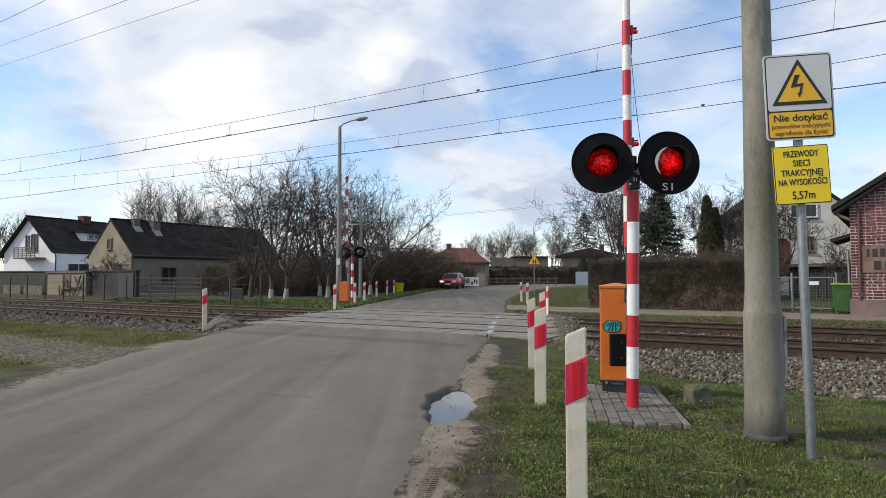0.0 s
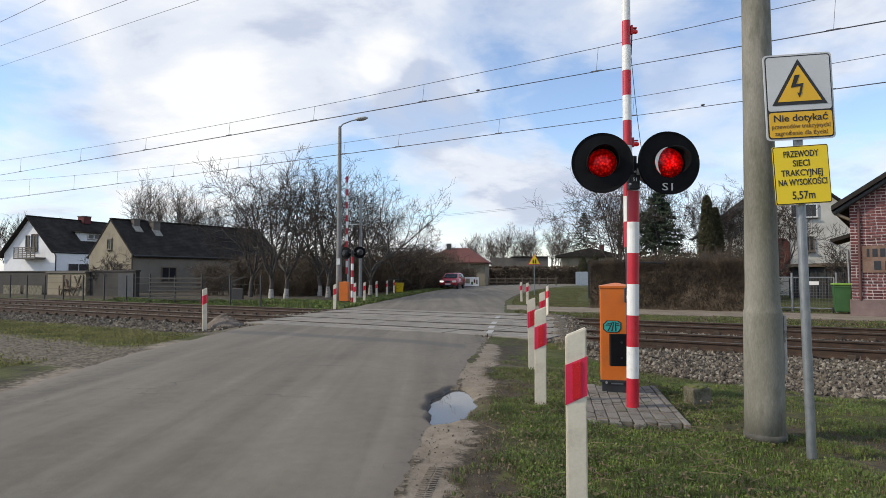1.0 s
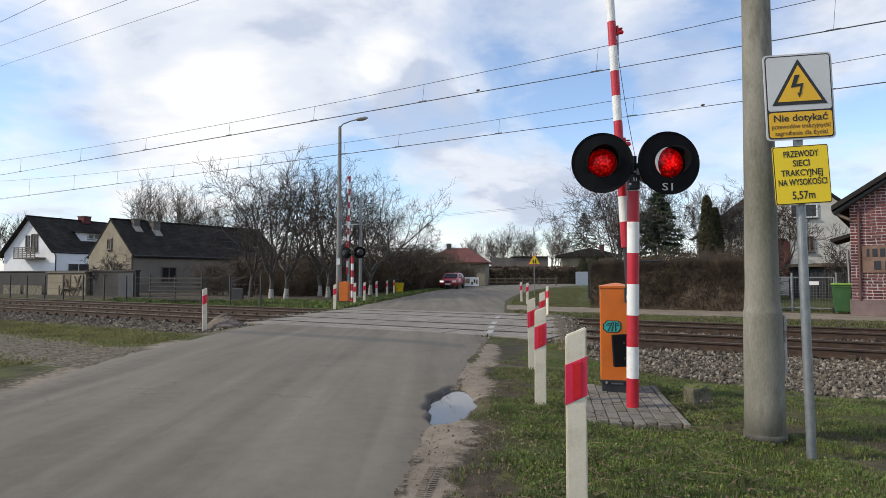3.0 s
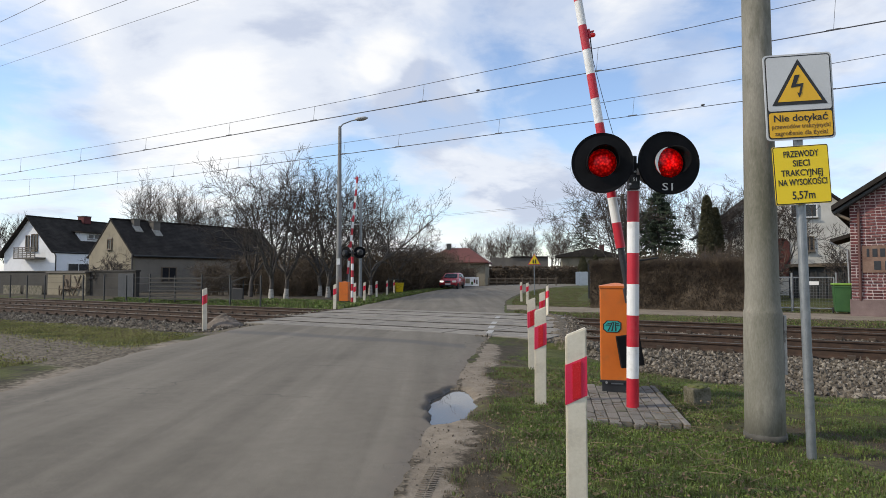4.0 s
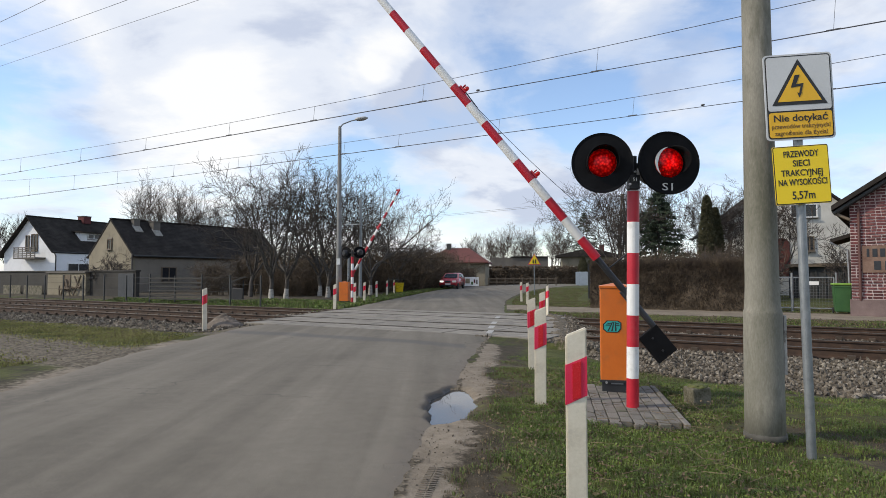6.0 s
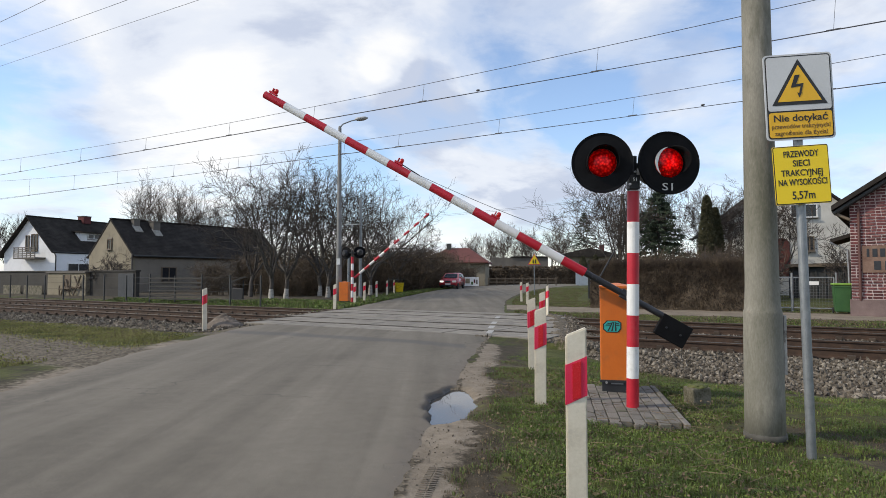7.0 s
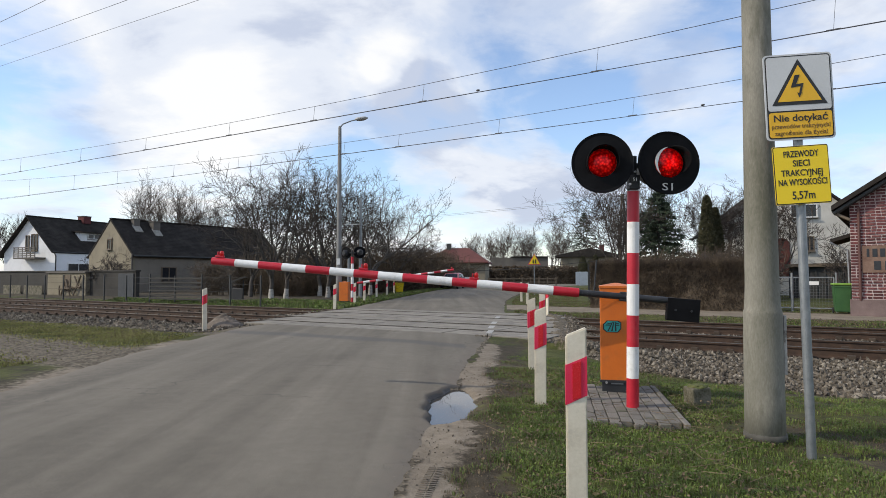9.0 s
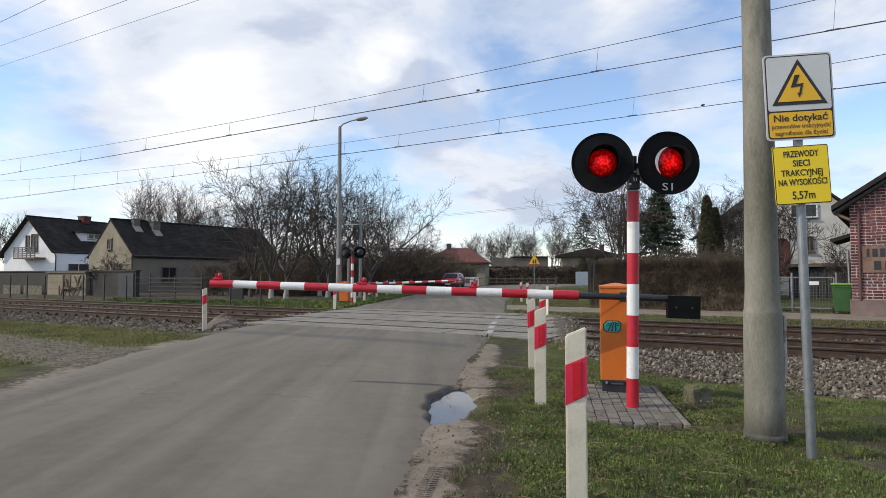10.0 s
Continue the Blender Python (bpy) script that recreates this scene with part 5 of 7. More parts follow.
# ---- bare trees ----
def bare_tree(label, m, height, spread, seed, trunk=0.13, fork=0.22, limbs=6, levels=4, per=5, lime=False, up=0.35, twig=0.008, group="", wander=0.18, twigs=None, wide=(0.45, 1.05)):
    """A leafless tree: a trunk that forks into limbs, boughs and many fine twigs."""
    rnd = random.Random(seed)
    tree = thing("tree", m, label, "bare tree", group)
    wood, fine = Tubes(6), Tubes(3)

    def jitter(a):
        return Vector((rnd.gauss(0, a), rnd.gauss(0, a), rnd.gauss(0, a)))

    def grow(p, d, length, r, level):
        n = 5 if level < 2 else 4
        pts, rad = [p.copy()], [r]
        for i in range(n):
            d = (d + jitter(wander if level < 2 else wander * 0.6) + Vector((0, 0, up * (0.25 if level < 2 else 0.12)))).normalized()
            p = p + d * (length / n)
            pts.append(p.copy())
            rad.append(max(twig * 0.6, r * (1 - 0.62 * (i + 1) / n)))
        (wood if level < 2 else fine).add(pts, rad)
        if level >= levels:
            return
        count = max(2, per + rnd.randint(-1, 1) + (2, 0, -1, -2)[level])
        for k in range(count):
            f = 0.25 + 0.75 * (k + rnd.random()) / count
            i = min(n - 1, int(f * n))
            q = pts[i] + (pts[i + 1] - pts[i]) * (f * n - i)
            along_d = (pts[i + 1] - pts[i]).normalized()
            side = along_d.cross(jitter(1.0)).normalized()
            a = rnd.uniform(*wide)
            grow(q, along_d * math.cos(a) + side * math.sin(a), length * (rnd.uniform(0.34, 0.56) if level < 2 else rnd.uniform(0.45, 0.75)), max(twig, rad[i] * rnd.uniform(0.4, 0.6)), level + 1)

    bole = height * fork
    stem = Tubes(10)
    lean = Vector((rnd.uniform(-0.1, 0.1), rnd.uniform(-0.1, 0.1), 1)).normalized()
    pts = [lean * (bole * i / 6) + Vector((rnd.gauss(0, 0.02), rnd.gauss(0, 0.02), -0.1)) for i in range(7)]
    stem.add(pts, [trunk * (1.25 - 0.45 * min(1, i / 3)) for i in range(7)])
    finish("trunk", stem.mesh("trunk"), M_BARK, tree, smooth=True)
    if lime:
        coat = Tubes(10)
        coat.add([pts[i] + Vector((0, 0, 0.01)) for i in range(4)], [trunk * (1.25 - 0.45 * min(1, i / 3)) + 0.004 for i in range(4)])
        finish("limewash_coat", coat.mesh("limewash_coat"), M_LIME, tree, "flaking white limewash", smooth=True)
    for k in range(limbs):
        a = 2 * math.pi * (k + rnd.random() * 0.6) / limbs
        lean_out = spread * rnd.uniform(0.5, 1.1) if k else 0.15
        d = Vector((math.cos(a) * lean_out, math.sin(a) * lean_out, height * rnd.uniform(0.6, 0.85))).normalized()
        at = pts[-1] if k < 3 else pts[rnd.choice((4, 5, 6))]
        grow(at.copy(), d, (height - bole) * rnd.uniform(0.64, 0.84), trunk * rnd.uniform(0.42, 0.58), 0)
    finish("branchwork", wood.mesh("branchwork"), M_BARK, tree)
    finish("crown", fine.mesh("crown"), twigs or M_TWIG, tree, "leafless crown of fine twigs")
    return tree


ORCHARD = "row of bare orchard trees"
for k, (x, y, h, sp, lime) in enumerate(((-9.0, 32.2, 7.7, 4.4, True), (-8.45, 33.2, 7.6, 4.0, True), (-11.6, 37.0, 7.2, 4.2, False), (-6.8, 36.2, 8.3, 4.2, True), (-4.9, 41.5, 8.4, 4.4, True), (-3.6, 48.5, 7.4, 4.4, True), (-5.9, 45.0, 8.2, 4.0, False), (-7.7, 38.6, 8.4, 4.0, True))):
    bare_tree("leafless orchard tree with limewashed trunk" if lime else "leafless dark-barked orchard tree", pose(x, y, -0.1, 0, 0, k * 57), h * 0.97, sp * 1.08, 40 + k, 0.135, 0.2, 7, 4, 4, lime, 0.20, 0.0105, ORCHARD, 0.19, wide=(0.45, 1.05))
bare_tree("small gnarled leafless fruit tree by the fence", pose(-21.6, 40.0, -0.2), 3.4, 3.0, 71, 0.10, 0.3, 5, 3, 6, False, 0.1, 0.012, "", 0.35)
FAR = "distant bare trees"
for k, (x, y, h, sp, tw) in enumerate(((-40.3, 85, 12.3, 5, 0.014), (-35.6, 86, 12.1, 5, 0.014), (-33.4, 90, 10.6, 5, 0.014), (-39, 88, 11.4, 5, 0.014), (-69, 98, 9.6, 4, 0.016), (-75, 100, 9.6, 4, 0.016), (-63, 102, 8.6, 4, 0.016), (-56, 108, 8.2, 4, 0.016),
                                     (6.0, 120, 8.6, 3, 0.013), (10.5, 124, 8.6, 4, 0.013), (15.3, 122, 9.0, 4, 0.014), (18.5, 128, 10.0, 4, 0.014), (21.2, 120, 10.0, 2.8, 0.011), (24.6, 128, 10.0, 4, 0.014), (12.5, 132, 10.5, 4, 0.014), (2.5, 110, 6.0, 3, 0.014), (14.2, 51, 9.8, 5, 0.014), (16.8, 47, 8.6, 4.5, 0.013), (12.6, 40, 7.0, 3.8, 0.012), (17.4, 37.5, 7.0, 3.4, 0.012), (19.4, 36, 6.4, 3.2, 0.011), (20.2, 31, 3.8, 3.0, 0.010), (15.5, 30.5, 3.4, 2.6, 0.010), (12.2, 29.0, 3.0, 2.4, 0.010))):
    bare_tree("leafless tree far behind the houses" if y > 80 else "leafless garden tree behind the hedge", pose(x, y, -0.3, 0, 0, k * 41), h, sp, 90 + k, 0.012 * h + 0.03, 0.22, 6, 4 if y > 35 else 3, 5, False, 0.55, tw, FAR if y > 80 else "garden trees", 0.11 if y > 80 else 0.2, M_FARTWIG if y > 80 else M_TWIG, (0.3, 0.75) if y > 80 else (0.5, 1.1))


def shrub(m, height, width, seed, stems=34):
    """A leafless thicket of many thin stems from one root."""
    rnd = random.Random(seed)
    s = thing("shrub", m, "tangled leafless brown shrub", "shrub", "leafless thickets")
    t = Tubes(3)
    for _ in range(stems):
        a = rnd.uniform(0, 6.28)
        p = Vector((rnd.gauss(0, width * 0.22), rnd.gauss(0, width * 0.22), -0.1))
        d = Vector((math.cos(a) * rnd.uniform(0, 0.6), math.sin(a) * rnd.uniform(0, 0.6), 1)).normalized()
        pts = [p]
        for i in range(4):
            d = (d + Vector((rnd.gauss(0, 0.15), rnd.gauss(0, 0.15), 0.05))).normalized()
            pts.append(pts[-1] + d * height * rnd.uniform(0.18, 0.27))
        t.add(pts, [0.03, 0.025, 0.02, 0.014, 0.008])
        for j in range(1, 5):
            for _ in range(5):
                e = (Vector((rnd.gauss(0, 1), rnd.gauss(0, 1), rnd.gauss(0.5, 0.6)))).normalized()
                q = pts[j]
                q2 = q + e * height * rnd.uniform(0.10, 0.22)
                t.add([q, q2, q2 + (e + Vector((rnd.gauss(0, 0.5), rnd.gauss(0, 0.5), 0.3))).normalized() * height * 0.12], [0.013, 0.011, 0.007])
    finish("brushwood", t.mesh("brushwood"), M_BRUSH, s)
    return s


shrubs = [shrub(pose(-14, 42, -0.2), 3.0, 2.6, k) for k in (5, 6, 7)]
spots = [(-9.3, 38.4, 0.6), (-7.5, 39.6, 0.65), (-10.3, 39.4, 0.7), (-8.9, 41.6, 0.8), (-6.6, 42.0, 0.7), (-11.2, 40.2, 0.75), (-13.0, 41, 1.0), (-11.0, 42, 1.0), (-9.2, 43.5, 1.05), (-7.6, 45, 1.0), (-15.2, 40.5, 0.9), (-8.3, 40, 0.8), (-6.8, 49, 1.0), (-5.6, 51.5, 1.1), (-4.4, 54.0, 1.1), (-3.6, 57, 1.45), (-2.6, 60.5, 1.5), (-1.8, 64, 1.6), (-1.2, 68, 1.6), (-4.0, 62, 1.4), (-6.0, 58, 1.4), (-8.0, 52, 1.2), (-2.9, 52.8, 0.7), (-0.2, 72, 1.1), (-5.2, 45.5, 0.85), (-4.6, 48.2, 0.9), (1.0, 75, 1.15), (2.9, 76, 0.95), (-0.6, 74, 1.3), (2.0, 74.5, 0.8), (-14.2, 47, 1.15), (-12.4, 48.5, 1.2), (-10.6, 50, 1.2), (-9.0, 48, 1.15), (-7.4, 50.5, 1.2), (-11.4, 45.4, 1.0), (-13.4, 44, 0.95), (-9.6, 53.5, 1.3), (-6.4, 54.5, 1.25), (-15.8, 50, 1.2), (-8.4, 46.2, 0.9), (12.6, 34.0, 1.05), (14.2, 33.2, 1.1), (15.6, 34.0, 1.1), (16.6, 33.0, 1.0), (11.2, 35.5, 1.0), (13.4, 32.4, 0.9), (-9.5, 47, 1.5), (-7.5, 48, 1.5), (-5.2, 50.5, 1.6), (-3.4, 53, 1.5), (-2.2, 57, 1.5), (-1.0, 61, 1.5), (-11.5, 46.5, 1.45), (0.2, 65, 1.4)]
for k, (x, y, s) in enumerate(spots):
    if k < 3:
        shrubs[k].matrix_basis = pose(x, y, -0.2, 0, 0, 50 * k) @ Matrix.Diagonal((s, s, s * 0.8, 1))
    else:
        copy_thing(shrubs[k % 3], pose(x, y, -0.2, 0, 0, 73 * k)).scale = (s, s, s * 0.85)


# ---- hedges and evergreens ----
def clump_cloud(count, inside, size, seed, droop=0.0):
    """Many small folded leaves, each a bent pair of triangles."""
    rnd = random.Random(seed)
    verts, faces = [], []
    for _ in range(count):
        p, out_dir = inside(rnd)
        d = (out_dir * 0.7 + Vector((rnd.gauss(0, 0.6), rnd.gauss(0, 0.6), rnd.gauss(0.1 - droop, 0.5)))).normalized()
        u = d.orthogonal().normalized()
        u = Matrix.Rotation(rnd.uniform(0, 6.28), 3, d) @ u
        s = size * rnd.uniform(0.6, 1.4)
        i = len(verts)
        verts += [p, p + d * s * 0.55 + u * s * 0.32, p + d * s, p + d * s * 0.5 - u * s * 0.32 + u.cross(d) * s * 0.15]
        faces += [(i, i + 1, i + 2), (i, i + 2, i + 3)]
    return verts, faces


def hedge(m, length, depth, height, count, seed, mat, label, leaf=0.07, stems=60):
    h = thing("hedge", m, label, "hedge")
    bm = bmesh.new()
    nx = int(length / 0.5)
    rnd = random.Random(seed)
    rings = []
    for i in range(nx + 1):
        x = -length / 2 + length * i / nx
        top = height * (1 + 0.03 * wobble(x, seed, 0.8))
        row = []
        for yy, zz in ((-0.5, -0.05), (-0.5, 0.35), (-0.47, 0.8), (-0.34, 0.95), (0, 0.97), (0.34, 0.95), (0.47, 0.8), (0.5, 0.35), (0.5, -0.05)):
            row.append(bm.verts.new((x, yy * depth * 0.82 + rnd.gauss(0, 0.03), zz * top * 0.95 + rnd.gauss(0, 0.02))))
        rings.append(row)
    for a, b in zip(rings, rings[1:]):
        for k in range(8):
            bm.faces.new((a[k], a[k + 1], b[k + 1], b[k]))
    bm.faces.new(rings[0])
    bm.faces.new(rings[-1][::-1])
    part("hedge_core", bm, M_BRUSH, h, "dense dark twigs inside")

    def inside(r):
        x = r.uniform(-length / 2, length / 2)
        top = height * (1 + 0.03 * wobble(x, seed, 0.8))
        if r.random() < 0.3:
            y = r.uniform(-0.45, 0.45) * depth
            return Vector((x, y, top * (0.9 + 0.06 * r.random()))), Vector((0, 0, 1))
        if r.random() < 0.12:
            e = r.choice((-1, 1))
            return Vector((e * length / 2, r.uniform(-0.45, 0.45) * depth, r.uniform(0, 0.9) * top)), Vector((e, 0, 0))
        z = r.uniform(-0.02, 0.93)
        return Vector((x, -depth * (0.42 - 0.10 * max(0, z - 0.7)) + r.gauss(0, 0.03), z * top)), Vector((0, -1, 0.2))

    v, f = clump_cloud(count, inside, leaf, seed)
    finish("leaves", data_mesh("leaves", v, f), mat, h, "dry brown clinging leaves")
    t = Tubes(3)
    for _ in range(int(length * stems)):
        p, d = inside(rnd)
        p -= d * 0.06
        d = (d * 0.35 + Vector((rnd.gauss(0, 0.28), rnd.gauss(0, 0.15), 1.0))).normalized()
        reach = rnd.uniform(0.10, 0.34)
        q = p + d * reach * 0.5
        t.add([p, q, q + (d + Vector((rnd.gauss(0, 0.3), rnd.gauss(0, 0.2), 0.1))).normalized() * reach * 0.5], [0.007, 0.005, 0.0025])
    tagged(finish("brushwood", t.mesh("brushwood"), M_HEDGETWIG, h, "fine upright hedge twigs"), kind="stuff")
    return h


hedge(TRACK @ pose(-4.2, 24.9, -0.05), 5.9, 1.3, 1.86, 9000, 3, M_HEDGE, "clipped brown winter hedge with dry leaves", 0.05, 2200)
hedge(pose(-7.0 + 19.5, 90, -0.2), 15, 2.0, 2.75, 2600, 4, M_BRUSH, "long dark clipped hedge across the street", 0.3)


def evergreen(m, height, width, seed, kind, label, name="conifer_tree"):
    e = thing(name, m, label, "conifer tree", "garden conifers")
    rnd = random.Random(seed)
    t = Tubes(6)
    t.add([Vector((0, 0, -0.2)), Vector((0, 0, height * 0.9))], [0.10, 0.02])
    finish("trunk", t.mesh("trunk"), M_BARK, e)
    if kind == "column":
        def inside(r):
            z = r.random()
            taper = min(1.0, 0.55 + z * 2.2) * (1 - max(0, z - 0.62) / 0.40) ** 0.6 if z < 0.99 else 0.05
            a = r.uniform(0, 6.28)
            rr = width / 2 * taper * (0.78 + 0.22 * r.random()) * (1 + 0.14 * noise.noise(Vector((math.cos(a) * 2, math.sin(a) * 2, z * 7 + seed))))
            return Vector((math.cos(a) * rr, math.sin(a) * rr, z * height)), Vector((math.cos(a) * 0.5, math.sin(a) * 0.5, 0.9))
        v, f = clump_cloud(13000, inside, 0.11, seed)
        finish("foliage", data_mesh("foliage", v, f), M_THUJA, e)
        return e
    boughs = []
    levels = int(height / 0.30)
    for i in range(levels):
        z = height * (0.08 + 0.9 * i / levels)
        reach = width / 2 * (1 - i / levels) ** 0.85 + 0.08
        for k in range(rnd.randint(6, 9)):
            a = rnd.uniform(0, 6.28)
            r = reach * rnd.uniform(0.65, 1.15)
            boughs.append((z, a, r))
    t = Tubes(3)
    for z, a, r in boughs:
        d = Vector((math.cos(a), math.sin(a), 0))
        t.add([Vector((0, 0, z)), Vector((0, 0, z)) + d * r * 0.5 + Vector((0, 0, -0.10 * r)), Vector((0, 0, z)) + d * r + Vector((0, 0, -0.12 * r))], [0.02, 0.014, 0.006])
    finish("boughs", t.mesh("boughs"), M_BARK, e)

    def inside(r):
        z, a, reach = r.choice(boughs)
        f = r.random() ** 0.6
        d = Vector((math.cos(a), math.sin(a), 0))
        return Vector((0, 0, z)) + d * reach * f + Vector((r.gauss(0, 0.07), r.gauss(0, 0.07), -0.12 * reach * f + r.gauss(0, 0.05))), d + Vector((0, 0, -0.2))
    v, f = clump_cloud(17000, inside, 0.13, seed, 0.3)
    finish("foliage", data_mesh("foliage", v, f), M_NEEDLE, e)
    return e


evergreen(pose(13.35, 38, -0.2), 6.9, 6.2, 11, "spruce", "dark green spruce behind the hedge")
evergreen(pose(23.6, 103, -0.2), 12.4, 8.5, 12, "spruce", "dark spruce in a far garden")
evergreen(pose(14.85, 34.5, -0.2), 5.9, 0.85, 13, "column", "narrow columnar thuja with winter-brown foliage")
evergreen(pose(15.6, 35.2, -0.2), 5.3, 0.85, 14, "column", "narrow columnar thuja with winter-brown foliage")
for k, (x, h) in enumerate(((20.0, 4.2), (21.0, 3.6), (21.8, 4.4))):
    evergreen(pose(x, 88, -0.2), h, 1.3, 20 + k, "column", "small columnar thuja by the far house")


# ---- the far end of the street ----
def hip_house():
    h = thing("house", pose(1.6, 80, 0, 0, 0, -8), "low house with a red hipped tile roof", "house")
    # Wall in beige instead of cream: its shade is put into the colour.
    bm = bmesh.new()
    box(bm, (0.6, 4, 1.4), (6.6, 8, 3.4), 0.02)
    part("wall", bm, M_BEIGE, h)
    bm = bmesh.new()
    a = [bm.verts.new(v) for v in ((-4.2, -0.6, 3.0), (4.3, -0.6, 3.0), (4.3, 8.6, 3.0), (-4.2, 8.6, 3.0))]
    low = [bm.verts.new(v.co - Vector((0, 0, 0.16))) for v in a]
    r = [bm.verts.new((-1.6, 4, 5.0)), bm.verts.new((1.4, 4, 5.0))]
    bm.faces.new((a[0], a[1], r[1], r[0]))
    bm.faces.new((a[1], a[2], r[1]))
    bm.faces.new((a[2], a[3], r[0], r[1]))
    bm.faces.new((a[3], a[0], r[0]))
    bm.faces.new(low[::-1])
    for i in range(4):
        bm.faces.new((a[i], low[i], low[(i + 1) % 4], a[(i + 1) % 4]))
    part("roof", bm, M_ROOFRED, h)
    chimney(h, -1.3, 3.6, 4.5, 0.6, 1.0, M_FENCEDARK)
    for x in (-0.6, 1.9):
        window(h, x, -0.03, 1.6, 1.2, 1.2, 0, frame_mat=M_WOOD)


hip_house()
for m, size, wall, lab in ((pose(14.6, 118, 0, 0, 0, -6), (10.5, 7, 4.8), M_GREYWALL, "flat grey building at the end of the street"), (pose(22.5, 96, 0, 0, 0, -10), (8.0, 8, 4.4), M_BEIGE, "cream house with a low dark roof")):
    h = thing("house", m, lab, "house")
    bm = bmesh.new()
    box(bm, (0, 0, size[2] / 2 - 0.2), size, 0.02)
    part("wall", bm, wall, h)
    bm = bmesh.new()
    if size[0] > 9:
        box(bm, (1.8, 0, size[2] - 0.1), (size[0] - 3.6, size[1] + 0.6, 0.22), 0.03)
    else:
        prism(bm, [(-size[0] / 2 - 0.9, size[2] - 0.35), (size[0] / 2 + 0.9, size[2] - 0.35), (size[0] / 2 + 0.9, size[2] - 0.15), (0.2, size[2] + 1.0), (-size[0] / 2 - 0.9, size[2] - 0.15)], -size[1] / 2 - 0.7, size[1] / 2)
    part("roof", bm, M_ROOFDARK, h)
    for x in (-size[0] * 0.3, 0.1, size[0] * 0.3):
        window(h, x, -size[1] / 2 - 0.03, 2.0, 1.3, 1.2, 0)
    if size[0] < 9:
        chimney(h, 2.2, 0, size[2] + 0.3, 0.7, 1.3, M_CHIM)


def far_fences():
    f = thing("rail_fence", pose(0, 0, 0), "low wooden post and rail fence by the road bend", "fence")
    for k in range(9):
        x = 5.5 + k * 1.05
        bm = bmesh.new()
        box(bm, (x, 75 + 0.1 * k, 0.45), (0.12, 0.12, 1.15), 0.01)
        part("fence_post", bm, M_WOOD, f)
    for z in (0.45, 0.85):
        bm = bmesh.new()
        box(bm, (9.7, 75.3, z), (8.6, 0.06, 0.11), 0.01, rot=Matrix.Rotation(0.095, 3, "Z"))
        part("fence_rail", bm, M_WOOD, f)
    g = thing("sheet_fence", pose(18.3, 80, 0), "pale blue-grey corrugated sheet fence", "fence")
    mat = surf("blue_grey_sheet", [(0.34, 0.38, 0.42), (0.44, 0.48, 0.52)], 2, 20, 0.6, 0.1)
    for k in range(9):
        bm = bmesh.new()
        box(bm, (-0.96 + 0.24 * k, 0.02 * (k % 2), 0.85), (0.235, 0.03, 1.75 + 0.03 * (k % 3)), 0.005)
        part("fence_sheet", bm, mat, g)
    d = thing("dark_fence", pose(0, 0, 0), "short dark fence posts with rails along the far verge", "fence")
    for k in range(13):
        y = 44 + k * 1.7
        x = -3.9 + (y - 44) * 0.10
        bm = bmesh.new()
        box(bm, (x, y, 0.5), (0.10, 0.10, 1.2), 0.01)
        part("fence_post", bm, M_FENCEDARK, d)
    for z in (0.4, 0.95):
        t = Tubes(4)
        t.add([Vector((-3.9, 44, z)), Vector((-1.86, 64.4, z))], [0.03] * 2)
        finish("fence_rail", t.mesh("fence_rail"), M_FENCEDARK, d)
    b = thing("banner", pose(3.0, 64.5, 0, 0, 0, -8), "white printed banner stretched on a frame", "banner")
    bm = bmesh.new()
    box(bm, (0, 0, 0.62), (1.5, 0.04, 0.95), 0.01)
    part("sheet", bm, M_RENDERW, b)
    for x, w, z, h, mt in ((-0.42, 0.45, 0.68, 0.5, M_BEIGE), (0.3, 0.16, 0.65, 0.4, M_CHIM), (0.05, 0.2, 0.45, 0.3, M_BIN), (0.55, 0.14, 0.6, 0.45, M_GREYWALL)):
        bm = bmesh.new()
        box(bm, (x, -0.025, z), (w, 0.01, h), 0.002)
        part("print_bar", bm, mt, b)
    for x in (-0.72, 0.72):
        bm = bmesh.new()
        box(bm, (x, 0.04, 0.5), (0.05, 0.05, 1.2), 0.004)
        part("stake", bm, M_STEEL, b)


far_fences()


def school_sign():
    s = thing("road_sign", pose(5.96, 40.2, 0), "yellow triangular children warning sign on a post", "road sign")
    bm = bmesh.new()
    rod(bm, (0, 0, -0.1), (0, 0, 2.5), 0.035, n=10)
    part("post", bm, M_STEEL, s)
    for k, (half, y, mat, nm) in enumerate(((0.42, -0.04, M_POSTRED, "rim"), (0.36, -0.052, M_YELLOW, "face"))):
        bm = bmesh.new()
        prism(bm, [(-half, 2.2 - half * 0.577), (half, 2.2 - half * 0.577), (0, 2.2 + half * 1.155)], y - 0.008, y)
        part(nm, bm, mat, s)
    for x in (-0.08, 0.08):
        bm = bmesh.new()
        box(bm, (x, -0.064, 2.14), (0.07, 0.006, 0.2), 0.01)
        box(bm, (x, -0.064, 2.27), (0.06, 0.006, 0.06), 0.01)
        part("figure_mark", bm, M_INK, s)


school_sign()


